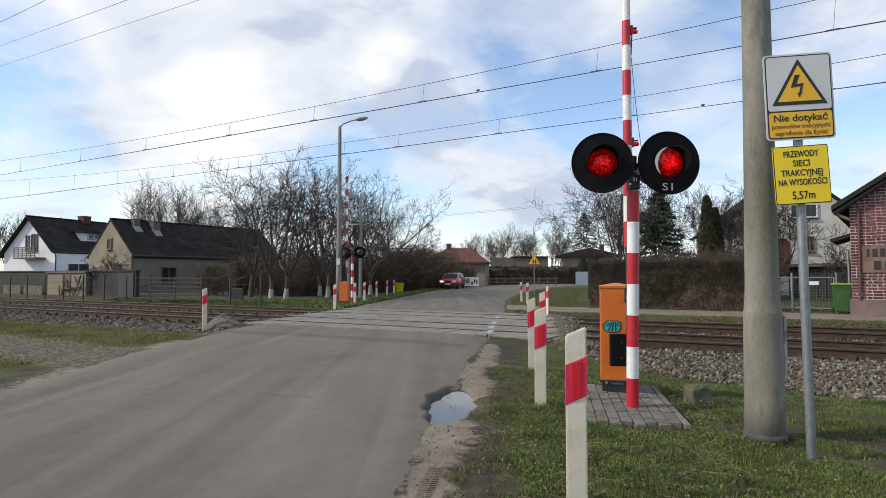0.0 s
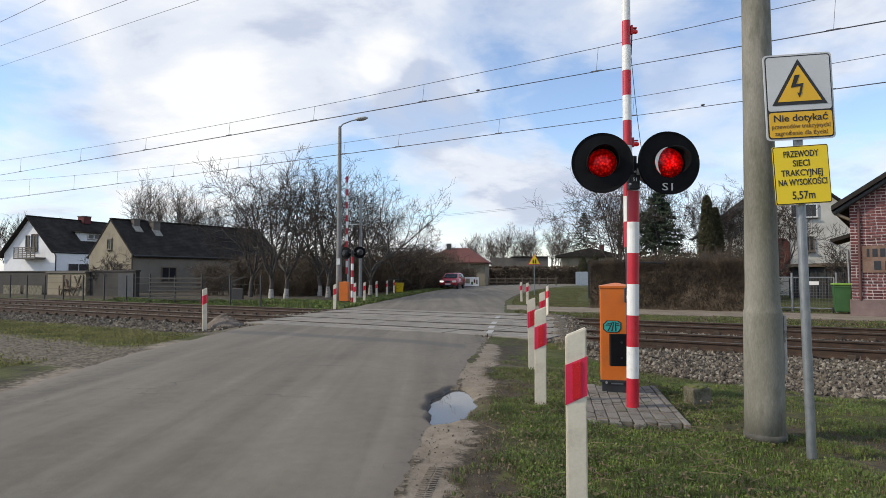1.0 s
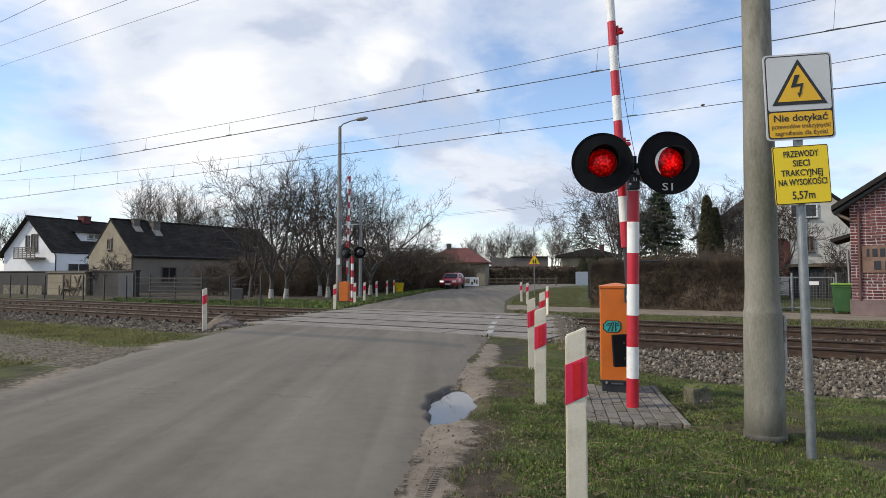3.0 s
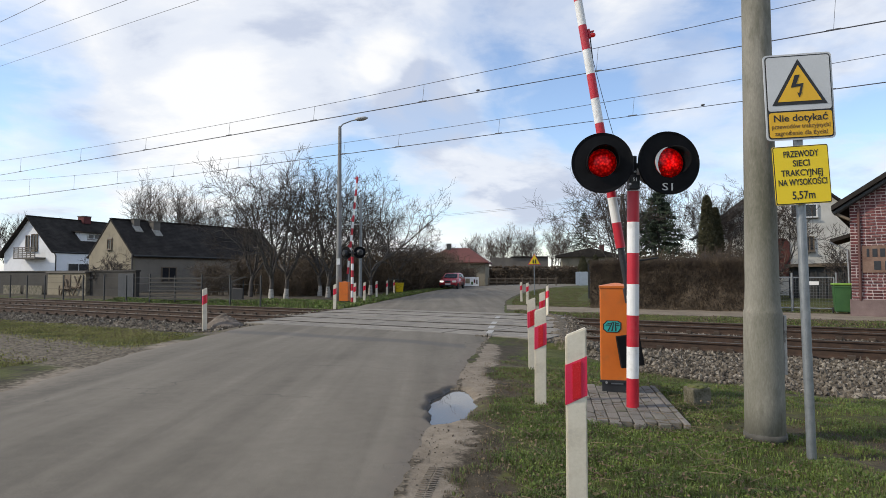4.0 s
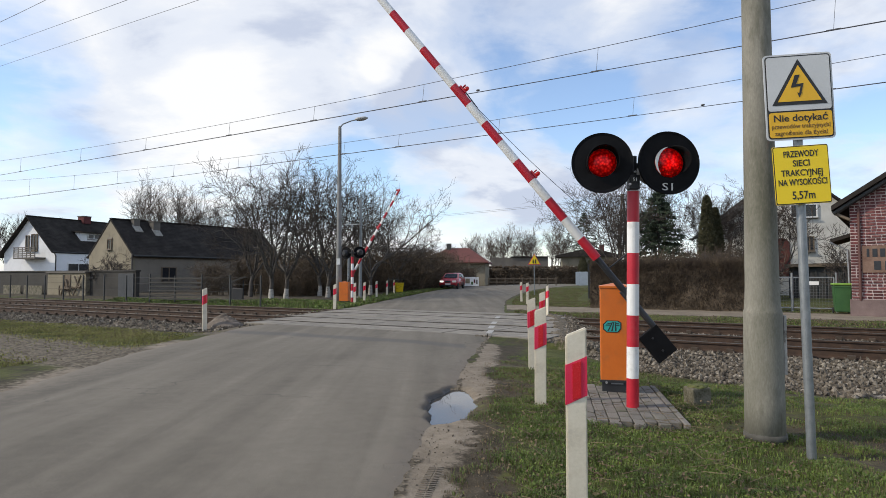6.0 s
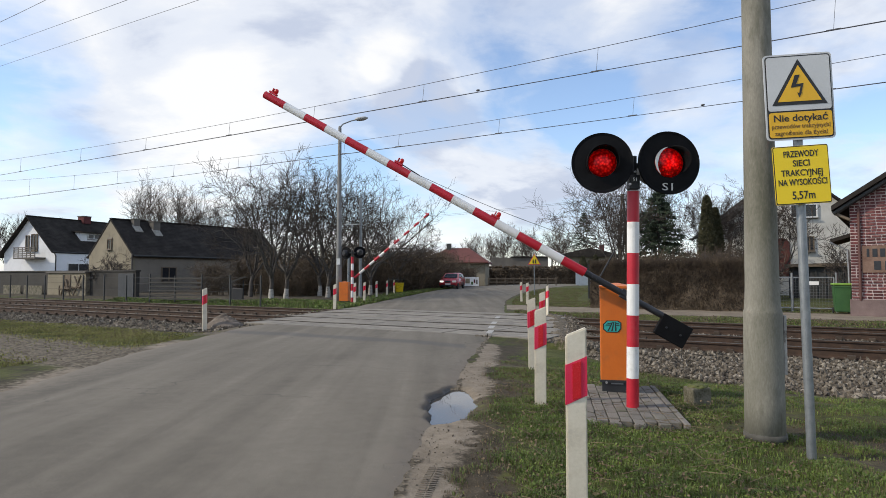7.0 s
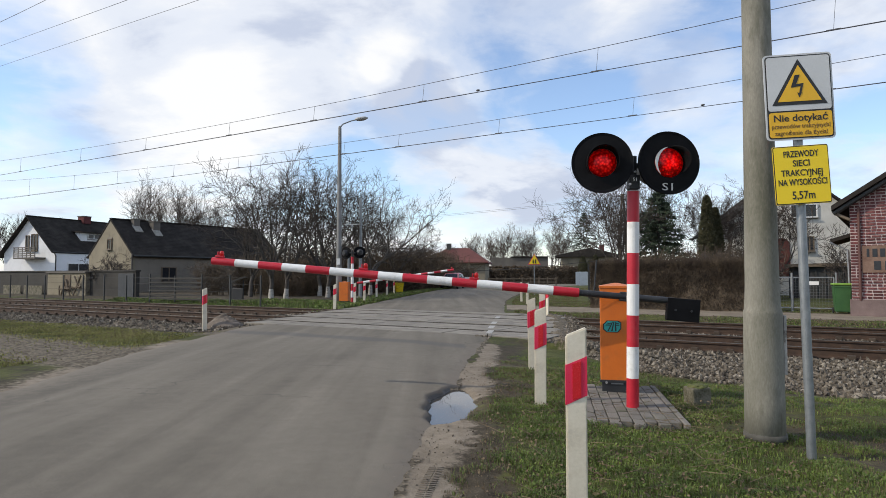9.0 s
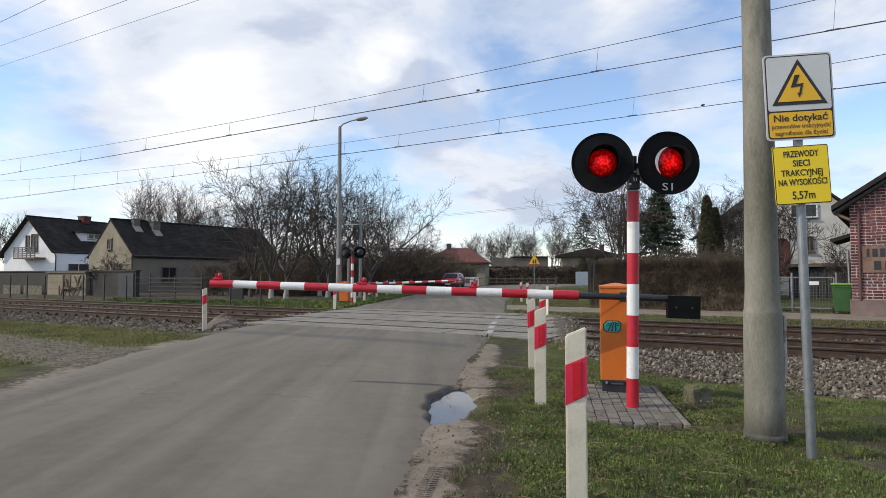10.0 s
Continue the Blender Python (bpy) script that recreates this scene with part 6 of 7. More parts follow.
def red_car():
    c = thing("car", pose(0.92, 58.9, 0.0, 0, 0, -14), "small red hatchback parked at the roadside, facing the crossing", "car")
    prof = [(-1.95, 0.30), (-1.98, 0.55), (-1.85, 0.78), (-1.0, 0.95), (-0.25, 1.42), (0.3, 1.50), (1.4, 1.46), (1.75, 1.15), (1.92, 0.85), (1.93, 0.35)]
    bm = bmesh.new()
    rows = []
    for x, tuck in ((-0.84, 0.0), (-0.80, 0.05), (0.80, 0.05), (0.84, 0.0)):
        row = []
        for y, z in prof:
            narrow = 0.82 if z > 1.1 else (0.96 if abs(y) > 1.8 else 1.0)
            row.append(bm.verts.new((x * narrow, y, z + (0.02 if abs(x) < 0.82 else 0))))
        rows.append(row)
    for a, b in zip(rows, rows[1:]):
        for k in range(len(prof)):
            j = (k + 1) % len(prof)
            bm.faces.new((a[k], a[j], b[j], b[k]))
    bm.faces.new(rows[0][::-1])
    bm.faces.new(rows[-1])
    bmesh.ops.bevel(bm, geom=list(bm.edges), offset=0.035, segments=2, affect="EDGES")
    part("body", bm, M_CARRED, c, smooth=True)

    def quad(name, pts, mat, lab="", depth=(0, -0.015, 0)):
        bm = bmesh.new()
        lo = [bm.verts.new(p) for p in pts]
        hi = [bm.verts.new(Vector(p) + Vector(depth)) for p in pts]
        bm.faces.new(lo)
        bm.faces.new(hi[::-1])
        for i in range(len(pts)):
            bm.faces.new((lo[i], lo[(i + 1) % len(pts)], hi[(i + 1) % len(pts)], hi[i]))
        return part(name, bm, mat, c, lab)

    quad("windscreen", [(-0.64, -0.93, 1.03), (0.64, -0.93, 1.03), (0.56, -0.32, 1.40), (-0.56, -0.32, 1.40)], M_GLASS, "dark windscreen", (0, -0.03, 0.03))
    for s in (-1, 1):
        quad("side_window", [(s * 0.79, -0.75, 1.02), (s * 0.79, 0.25, 1.04), (s * 0.69, 0.25, 1.40), (s * 0.69, -0.25, 1.38)], M_GLASS, "dark side window", (s * 0.03, 0, 0.0))
        quad("side_window", [(s * 0.79, 0.35, 1.04), (s * 0.79, 1.35, 1.06), (s * 0.69, 1.2, 1.38), (s * 0.69, 0.35, 1.40)], M_GLASS, "dark side window", (s * 0.03, 0, 0.0))
        bm = bmesh.new()
        box(bm, (s * 0.60, -1.93, 0.70), (0.36, 0.10, 0.17), 0.04)
        part("headlight", bm, glowing("car_headlight", (1.0, 0.96, 0.9), 0.9 if s < 0 else 0.15), c, "clear headlight")
        bm = bmesh.new()
        box(bm, (s * 0.93, -0.62, 1.05), (0.18, 0.12, 0.13), 0.04)
        part("wing_mirror", bm, M_CARRED, c)
        for y in (-1.2, 1.2):
            w = Matrix.Translation((s * 0.76, y, 0.30)) @ pose(0, 0, 0, 0, 90, 0)
            bm = bmesh.new()
            turned(bm, [(0.19, -0.09), (0.27, -0.09), (0.30, -0.05), (0.30, 0.05), (0.27, 0.09), (0.19, 0.09)], 20, w)
            wheel = part("wheel", bm, M_TYRE, c, "black tyre")
            bm = bmesh.new()
            turned(bm, [(0.0, -0.07), (0.19, -0.09), (0.19, 0.09), (0.0, 0.07)], 16, w)
            part("rim", bm, M_STEEL, wheel, "silver rim")
    bm = bmesh.new()
    box(bm, (0, -1.97, 0.68), (0.55, 0.06, 0.13), 0.02)
    part("grille", bm, M_BLACK, c)
    bm = bmesh.new()
    box(bm, (0, -2.01, 0.46), (0.52, 0.03, 0.12), 0.006)
    part("plate_bar", bm, M_FRAMEW, c, "blank pale plate")
    bm = bmesh.new()
    box(bm, (0, -1.98, 0.33), (1.3, 0.06, 0.12), 0.02)
    part("bumper_grille", bm, M_BLACK, c)


red_car()


# ---- by the far track: bins, brick house, gate ----
def wheelie_bin(m, lab, mat, lid):
    b = thing("wheelie_bin", m, lab, "waste bin")
    bm = bmesh.new()
    lo = [bm.verts.new((x * 0.24, y * 0.27, 0.06)) for x, y in ((-1, -1), (1, -1), (1, 1), (-1, 1))]
    hi = [bm.verts.new((x * 0.30, y * 0.35, 0.95)) for x, y in ((-1, -1), (1, -1), (1, 1), (-1, 1))]
    bm.faces.new(lo[::-1])
    bm.faces.new(hi)
    for i in range(4):
        bm.faces.new((lo[i], lo[(i + 1) % 4], hi[(i + 1) % 4], hi[i]))
    bmesh.ops.bevel(bm, geom=list(bm.edges), offset=0.03, segments=2, affect="EDGES")
    part("body", bm, mat, b)
    bm = bmesh.new()
    box(bm, (0, 0.0, 0.99), (0.66, 0.78, 0.07), 0.03)
    part("lid", bm, lid, b)
    bm = bmesh.new()
    box(bm, (0, -0.35, 0.91), (0.62, 0.04, 0.06), 0.01)
    part("rim", bm, mat, b)
    for s in (-1, 1):
        bm = bmesh.new()
        turned(bm, [(0.0, -0.03), (0.10, -0.03), (0.10, 0.03), (0.0, 0.03)], 16, Matrix.Translation((s * 0.27, 0.24, 0.10)) @ pose(0, 0, 0, 0, 90, 0))
        part("wheel", bm, M_TYRE, b)


wheelie_bin(pose(13.42, 20.75, -0.03, 0, 0, -25) @ Matrix.Diagonal((0.86, 0.86, 1.0, 1)), "green wheelie bin with a lime lid beside the brick house", M_BIN, M_BINLID)
wheelie_bin(pose(-3.3, 46.2, -0.06, 0, 0, 15) @ Matrix.Diagonal((1.0, 1.0, 0.75, 1)), "small yellow grit bin on the far verge", M_YELLOW, M_YELLOW)

brick_house = thing("brick_house", pose(13.16, 19.85, -0.05, 0, 0, -36.5), "old red brick railway house with a dark overhanging roof", "house")
HALF, EAVE, PEAK = 4.2, 3.66, 6.44
bm = bmesh.new()
prism(bm, [(0.0, 0), (2 * HALF, 0), (2 * HALF, EAVE), (HALF, PEAK), (0.0, EAVE)], 0.0, 0.4)
gable = part("gable_wall", bm, M_MORTAR, brick_house, "mottled red brick gable with pale joints")
bm = bmesh.new()
box(bm, (0.2, 4.4, EAVE / 2), (0.4, 8, EAVE))
part("side_wall", bm, M_BRICK, brick_house)
bm = bmesh.new()
box(bm, (1.6, -0.03, 0.26), (3.3, 0.10, 0.56), 0.02)
part("plinth", bm, M_PLINTH, brick_house, "rendered plinth")
slope = (PEAK - EAVE) / HALF
for s in (0, 1):
    bm = bmesh.new()
    lo, hi = -0.47, HALF
    pts = [(lo, EAVE + slope * lo + 0.04), (hi, PEAK + 0.04), (hi, PEAK + 0.20), (lo, EAVE + slope * lo + 0.20)]
    if s:
        pts = [(2 * HALF - x, z) for x, z in pts][::-1]
    prism(bm, pts, -0.45, 8.6)
    part("roof_slope", bm, M_ROOFDARK, brick_house)
for y in (-0.30, 0.02):
    bm = bmesh.new()
    a, b = Vector((-0.44, y, EAVE - slope * 0.44 - 0.06)), Vector((HALF, y, PEAK - 0.06))
    rod(bm, a, b, 0.07, n=6)
    part("rafter", bm, M_FENCEDARK, brick_house)
bm = bmesh.new()
rod(bm, (-0.40, -0.2, EAVE - 0.34), (0.02, -0.2, EAVE - 0.58), 0.05, n=6)
part("eave_brace", bm, M_WOOD, brick_house)
t = Tubes(8)
t.add([Vector((0.24, -0.07, 3.5)), Vector((0.24, -0.07, 0.5))], [0.04] * 2)
finish("downpipe", t.mesh("downpipe"), surf("brown_pipe", [(0.08, 0.035, 0.03), (0.12, 0.05, 0.04)], 5, 40, 0.6, 0.0), brick_house)
bm = bmesh.new()
prism(bm, [(-0.62, 2.42), (0.02, 2.62), (0.02, 2.74), (-0.62, 2.54)], 0.9, 3.4)
part("porch_roof", bm, M_ROOFDARK, brick_house)
t = Tubes(8)
t.add([Vector((-0.62, 0.85, 2.42)), Vector((-0.12, 0.8, 2.15)), Vector((-0.08, 0.8, 0.4))], [0.04] * 3)
finish("porch_pipe", t.mesh("porch_pipe"), M_STEEL, brick_house)
bm = bmesh.new()
box(bm, (0.72, -0.036, 1.82), (0.86, 0.03, 0.86), 0.006)
board = part("number_board", bm, surf("stained_tan_board", [(0.12, 0.065, 0.047), (0.22, 0.145, 0.108)], 4, 30, 0.9, 0.2), brick_house, "stained tan board with dark bars")
for x, z, w, h in ((0.46, 2.02, 0.07, 0.26), (0.64, 2.02, 0.13, 0.26), (0.84, 2.02, 0.13, 0.26), (1.02, 2.0, 0.10, 0.2), (0.70, 1.62, 0.18, 0.28), (0.96, 1.62, 0.13, 0.28)):
    bm = bmesh.new()
    box(bm, (x, -0.056, z), (w, 0.01, h), 0.003)
    part("board_bar", bm, M_BLACK, board)

cream = gabled_house("house", pose(22.9, 40, 0, 0, 0, -14), 4.5, 4.6, 8.2, 10, M_CREAM, M_CREAM, M_ROOFDARK, "tall cream rendered house with a dark gable roof", 0.4)
window(cream, 0.55, -0.03, 5.45, 1.6, 0.9, 0)
window(cream, 0.85, -0.03, 3.3, 0.55, 1.0, 0, frame_mat=M_WOOD)
bm = bmesh.new()
prism(bm, [(-1.25, 1.2), (-0.3, 1.2)] + [(-0.775 + 0.475 * math.cos(radians(k * 18)), 3.2 + 0.5 * math.sin(radians(k * 18))) for k in range(11)], -0.06, 0.02)
part("arched_door", bm, M_ROOFRED, cream, "arched red-brown doorway")
window(cream, -2.4, -0.03, 2.6, 1.0, 1.3, 0)


def wooden_shed():
    s = thing("shed", TRACK @ pose(1.45, 41.7, 0), "low dark wooden shed with a brown sheet roof", "shed")
    bm = bmesh.new()
    box(bm, (0, 0, 0.8), (3.6, 2.0, 1.9), 0.01)
    part("shed_body", bm, M_FENCEDARK, s)
    bm = bmesh.new()
    prism(bm, [(-2.0, 1.72), (2.0, 1.80), (2.0, 1.98), (-2.0, 1.90)], -1.3, 1.2)
    part("shed_roof", bm, M_WOOD, s, "reddish brown sheet roof")
    for k in range(9):
        bm = bmesh.new()
        box(bm, (-1.7 + 0.42 * k, -1.03, 0.8), (0.10, 0.05, 1.8), 0.01)
        part("shed_plank", bm, M_FENCEDARK, s)


wooden_shed()


def yard_gate():
    g = thing("yard_gate", TRACK @ pose(0.0, 25.3, 0), "galvanised tube and mesh yard gate", "gate")
    for x0, x1 in ((-1.75, -0.15), (-0.1, 1.15)):
        t = Tubes(8)
        for a, b in (((x0, 0.1), (x1, 0.1)), ((x0, 1.18), (x1, 1.18)), ((x0, 0.1), (x0, 1.18)), ((x1, 0.1), (x1, 1.18))):
            t.add([Vector((a[0], 0, a[1])), Vector((b[0], 0, b[1]))], [0.024] * 2)
        leaf = finish("gate_leaf", t.mesh("gate_leaf"), M_STEEL, g)
        t = Tubes(3)
        n = int((x1 - x0) / 0.09)
        for k in range(n):
            t.add([Vector((x0 + k * 0.09, 0, 0.1)), Vector((x0 + k * 0.09, 0, 1.18))], [0.003] * 2)
        for k in range(10):
            t.add([Vector((x0, 0, 0.15 + k * 0.1)), Vector((x1, 0, 0.15 + k * 0.1))], [0.003] * 2)
        finish("gate_mesh", t.mesh("gate_mesh"), M_STEEL, leaf)
    for x in (-1.82, -0.125, 1.22):
        bm = bmesh.new()
        rod(bm, (x, 0, -0.1), (x, 0, 1.35), 0.04, n=10)
        part("gate_post", bm, M_STEEL, g)
    bm = bmesh.new()
    box(bm, (0.55, -0.03, 0.98), (0.30, 0.01, 0.13), 0.004)
    part("gate_plate", bm, M_FRAMEW, g, "small white plate")


yard_gate()


def hedge_corner_post():
    p = thing("fence_post", pose(8.2, 34.6, -0.1), "tall thin black steel post by the hedge corner", "post")
    bm = bmesh.new()
    box(bm, (0, 0, 1.0), (0.11, 0.11, 2.0), 0.01)
    part("tube", bm, M_FENCEDARK, p)
    bm = bmesh.new()
    box(bm, (0, 0, 2.01), (0.13, 0.13, 0.03), 0.006)
    part("cap", bm, M_FENCEDARK, p)


hedge_corner_post()


def dish_stand():
    s = thing("roofed_post_box", pose(-11.2, 33.6, -0.15, 0, 0, 15), "small grey metal cabinet with a tilted cover", "cabinet")
    bm = bmesh.new()
    box(bm, (0, 0, 0.35), (0.55, 0.4, 0.7), 0.02)
    part("cabinet_body", bm, M_GREYWALL, s)
    for x in (-0.3, 0.3):
        bm = bmesh.new()
        rod(bm, (x, 0, 0), (x, 0, 1.15), 0.03, n=8)
        part("cabinet_post", bm, M_FENCEDARK, s)
    bm = bmesh.new()
    box(bm, (0.05, 0, 1.2), (0.8, 0.5, 0.06), 0.01, rot=Matrix.Rotation(-0.35, 3, "Y"))
    part("cover", bm, M_GREYWALL, s)


dish_stand()


def grey_mast(m, height, r, label):
    p = thing("steel_mast", m, label, "pole")
    bm = bmesh.new()
    rod(bm, (0, 0, 0), (0, 0, height), r, r * 0.8, 12)
    part("tube", bm, M_STEEL, p)
    bm = bmesh.new()
    box(bm, (0, 0, 0.03), (0.5, 0.5, 0.10), 0.02)
    part("footing", bm, M_CONC, p)
    return p


cctv = grey_mast(pose(-4.82, 35.9, -0.05), 5.8, 0.10, "grey steel mast with a small camera arm")
bm = bmesh.new()
box(bm, (-0.5, 0, 4.3), (0.9, 0.04, 0.04))
box(bm, (-0.75, -0.1, 4.4), (0.14, 0.34, 0.14), 0.03)
part("mast_arm", bm, M_FRAMEW, cctv)
grey_mast(pose(-4.48, 29.2, -0.05), 2.3, 0.06, "short grey steel mast behind the signal")


# ---- other wires ----
def wooden_pole(m, height, legs):
    p = thing("utility_pole", m, "grey weathered wooden utility pole with a crossbar", "utility pole", "wooden utility poles")
    for x in legs:
        bm = bmesh.new()
        rod(bm, (x, 0, -0.3), (x * 0.15, 0, height), 0.13, 0.09, 10)
        part("pole_leg", bm, M_WOOD, p)
    bm = bmesh.new()
    box(bm, (0, 0, height - 0.25), (1.0, 0.1, 0.1), 0.01)
    part("crossbar", bm, M_WOOD, p)


wooden_pole(pose(17.0, 58.0, 0, 0, 0, 20), 8.95, (-0.55, 0.55))
wooden_pole(pose(-17.4, 79.0, 0, 0, 0, 20), 8.1, (0.0,))
def cable(pts, r, label):
    t = Tubes(4)
    a, b = Vector(pts[0]), Vector(pts[1])
    t.add([a + (b - a) * (i / 24) - Vector((0, 0, pts[2] * math.sin(math.pi * i / 24))) for i in range(25)], [r] * 25)
    tagged(finish("cable", t.mesh("cable"), M_CABLE), label, "cable", "service cables")


cable(((-24.35, 30.0, 10.75), (-2.6, 10.0, 6.3), 0.0), 0.0045, "thin dark service cable high over the road")
cable(((-24.35, 30.0, 11.7), (-4.44, 10.0, 6.1), 0.0), 0.0045, "thin dark service cable high over the road")
cable(((-26, 30.0, 11.95), (0.5, 9.0, 8.9), 0.25), 0.008, "thin dark service cable high over the road")
cable(((-17.4, 79, 7.9), (17.0, 58, 8.75), 0.3), 0.012, "thin dark service cable over the far street")
cable(((-17.4, 79, 7.75), (17.0, 58, 8.6), 0.3), 0.012, "thin dark service cable over the far street")


# ---- small things on the near verge ----
def paving():
    p = thing("paved_patch", pose(1.78, 6.18, -0.055, 0, 0, -10), "patch of weathered grey pavers under the barrier drive", "paving", kind="structure")
    bm = bmesh.new()
    box(bm, (0, 0, 0.03), (0.092, 0.192, 0.06), 0.006)
    first = None
    for i in range(9):
        for j in range(8):
            x = -0.35 + 0.10 * j
            if first is None:
                ob = first = part("paver", bm, M_PAVER, p)
            else:
                ob = first.copy()
                scene.collection.objects.link(ob)
            ob.matrix_basis = pose(x, -0.87 + 0.20 * i + (0.10 if j % 2 else 0.0), random.uniform(-0.006, 0.004), random.uniform(-0.8, 0.8), random.uniform(-1.2, 1.2), random.uniform(-0.8, 0.8))
    for i in range(2):
        bm = bmesh.new()
        box(bm, (0.435, -0.45 + i * 0.95, 0.03), (0.05, 0.93, 0.06), 0.008)
        part("edging_stone", bm, M_PAVER, p)


paving()


def kerb_block():
    bm = bmesh.new()
    box(bm, (0, 0, 0.075), (0.20, 0.17, 0.20), 0.015)
    b = thing("concrete_block", pose(2.56, 6.25, -0.04, 2, -3, 12), "small broken concrete block topped with moss", "concrete block")
    part("block", bm, M_MOSS, b)
    bm = bmesh.new()
    got = bmesh.ops.create_icosphere(bm, subdivisions=3, radius=1.0)["verts"]
    for v in got:
        v.co *= 1 + 0.25 * noise.noise(v.co * 3)
        v.co = Vector((v.co.x * 0.10 + 0.01, v.co.y * 0.085, v.co.z * 0.03 + 0.172))
    part("moss", bm, surf("green_moss", [(0.04, 0.055, 0.012), (0.09, 0.10, 0.03), (0.13, 0.12, 0.05)], 20, 90, 1.0, 0.6), b, "green moss cushion")


kerb_block()


def soil_heap():
    bm = bmesh.new()
    n = 34
    grid = []
    for j in range(n + 1):
        row = []
        for i in range(n + 1):
            x, y = -1.0 + 2.0 * i / n, -0.8 + 1.6 * j / n
            r = math.hypot(x / 0.85, y / 0.65)
            z = 0.36 * max(0, 1 - r) ** 0.8 * (1 + 0.35 * noise.noise(Vector((x * 3, y * 3, 1)))) + 0.05 * noise.noise(Vector((x * 9, y * 9, 4))) * max(0, 1.1 - r)
            row.append(bm.verts.new((x, y, z - 0.06 * (r > 1))))
        grid.append(row)
    for j in range(n):
        for i in range(n):
            bm.faces.new((grid[j][i], grid[j][i + 1], grid[j + 1][i + 1], grid[j + 1][i]))
    ob = part("soil_heap", bm, M_SOIL, None, "", pose(-5.62, 15.9, -0.04, 0, 0, -25) @ Matrix.Diagonal((0.62, 0.62, 0.85, 1)))
    tagged(ob, "low heap of dug earth and rubble beside the track", "soil heap")


soil_heap()
def heap_spot(r):
    a, q = r.uniform(0, 6.28), abs(r.gauss(0, 0.5))
    return Vector((-5.5 + math.cos(a) * q * 0.7, 15.9 + math.sin(a) * q * 0.5, max(-0.02, 0.20 - 0.42 * q)))


tagged(stone_mesh("rubble_bits", 260, heap_spot, 0.035, M_BALLAST), "scattered rubble round the earth heap", "rubble", kind="stuff")


def track_spot(r):
    y = 2.4 + 6.5 * r.random() ** 1.4
    x = along(ROAD_RIGHT, y) + abs(r.gauss(0, 0.3)) - 0.12
    if 4.8 < y < 7.2 and pit_depth(x, y) > 0:
        x += 0.8
    return Vector((x, y, ground_zones(x, y)[0] + 0.004))


tagged(stone_mesh("edge_pebbles", 380, track_spot, 0.009, M_BALLAST), "pebbles and grit along the road edge", "gravel", kind="stuff")


def tread_marks():
    """The print of a tyre pressed into the sandy edge."""
    bm = bmesh.new()
    y = 2.4
    while y < 4.1:
        x = along(ROAD_RIGHT, y) + 0.13 + 0.012 * math.sin(y * 3)
        h = ground_zones(x, y)[0]
        for side in (-1, 1):
            box(bm, (x + side * 0.026, y, h + 0.001), (0.045, 0.014, 0.007), rot=Matrix.Rotation(side * 0.35, 3, "Z"))
        y += 0.034
    tagged(part("tread_print", bm, surf("pressed_sand", [(0.10, 0.082, 0.062), (0.16, 0.135, 0.105)], 8, 60, 0.95, 0.2)), "tyre tread print pressed in the sandy road edge", "tyre print", kind="stuff")


tread_marks()


# ---- grass ----
def blades(name, count, spot, length, width, mat, seed, label):
    """Single bent blades of grass, each three triangles."""
    rnd = random.Random(seed)
    verts, faces = [], []
    made = tries = 0
    while made < count and tries < count * 12:
        tries += 1
        got = spot(rnd)
        if got is None:
            continue
        p, size = got
        a = rnd.uniform(0, 6.28)
        d = Vector((math.cos(a), math.sin(a), 0))
        u = Vector((-d.y, d.x, 0)) * width * rnd.uniform(0.6, 1.3)
        h = length * size * rnd.uniform(0.5, 1.3)
        bend = rnd.uniform(0.15, 0.9) * h
        i = len(verts)
        verts += [p - u, p + u, p + d * bend * 0.35 + Vector((0, 0, h * 0.62)) - u * 0.7, p + d * bend * 0.35 + Vector((0, 0, h * 0.62)) + u * 0.7, p + d * bend + Vector((0, 0, h * (0.95 - 0.35 * bend / h)))]
        faces += [(i, i + 1, i + 3, i + 2), (i + 2, i + 3, i + 4)]
        made += 1
    return tagged(finish(name, data_mesh(name, verts, faces), mat), label, "grass", kind="stuff")


def on_paving(x, y):
    q = pose(1.78, 6.18, 0, 0, 0, -10).inverted() @ Vector((x, y, 0))
    return -0.40 < q.x < 0.47 and -0.94 < q.y < 0.94


def verge(lo, hi, need, base):
    def spot(r):
        y = lo + (hi - lo) * r.random() ** 1.5
        x = along(ROAD_RIGHT, y) + r.uniform(0.15, 1.0 + y * 0.75)
        if on_paving(x, y):
            return None
        h, sand, gravel, lush = ground_zones(x, y)
        clump = wobble(x, y, 2.2, 20.0) + 0.6 * wobble(x, y, 6.5, 21.0)
        keep = base + need * lush + 1.25 * clump - sand - gravel * 2.2
        if r.random() > keep:
            return None
        return Vector((x, y, h - 0.005)), 0.55 + 0.7 * max(0, lush) + 0.9 * max(0.0, clump)
    return spot


def left_strip(r):
    x = r.uniform(-38, -9.5)
    d = r.choice((r.gauss(7.8, 0.75), r.gauss(7.8, 0.75), r.gauss(4.5, 0.35), r.gauss(19.3, 0.4)))
    p = on_track(x, d)
    h, sand, gravel, lush = ground_zones(p.x, p.y)
    if p.x > along(ROAD_LEFT, p.y) - 0.2 or p.y < 2 or r.random() < 0.7 * gravel + 0.5 * sand:
        return None
    return Vector((p.x, p.y, h)), 0.8 + 0.7 * max(0, wobble(p.x, p.y, 0.8, 3.0))


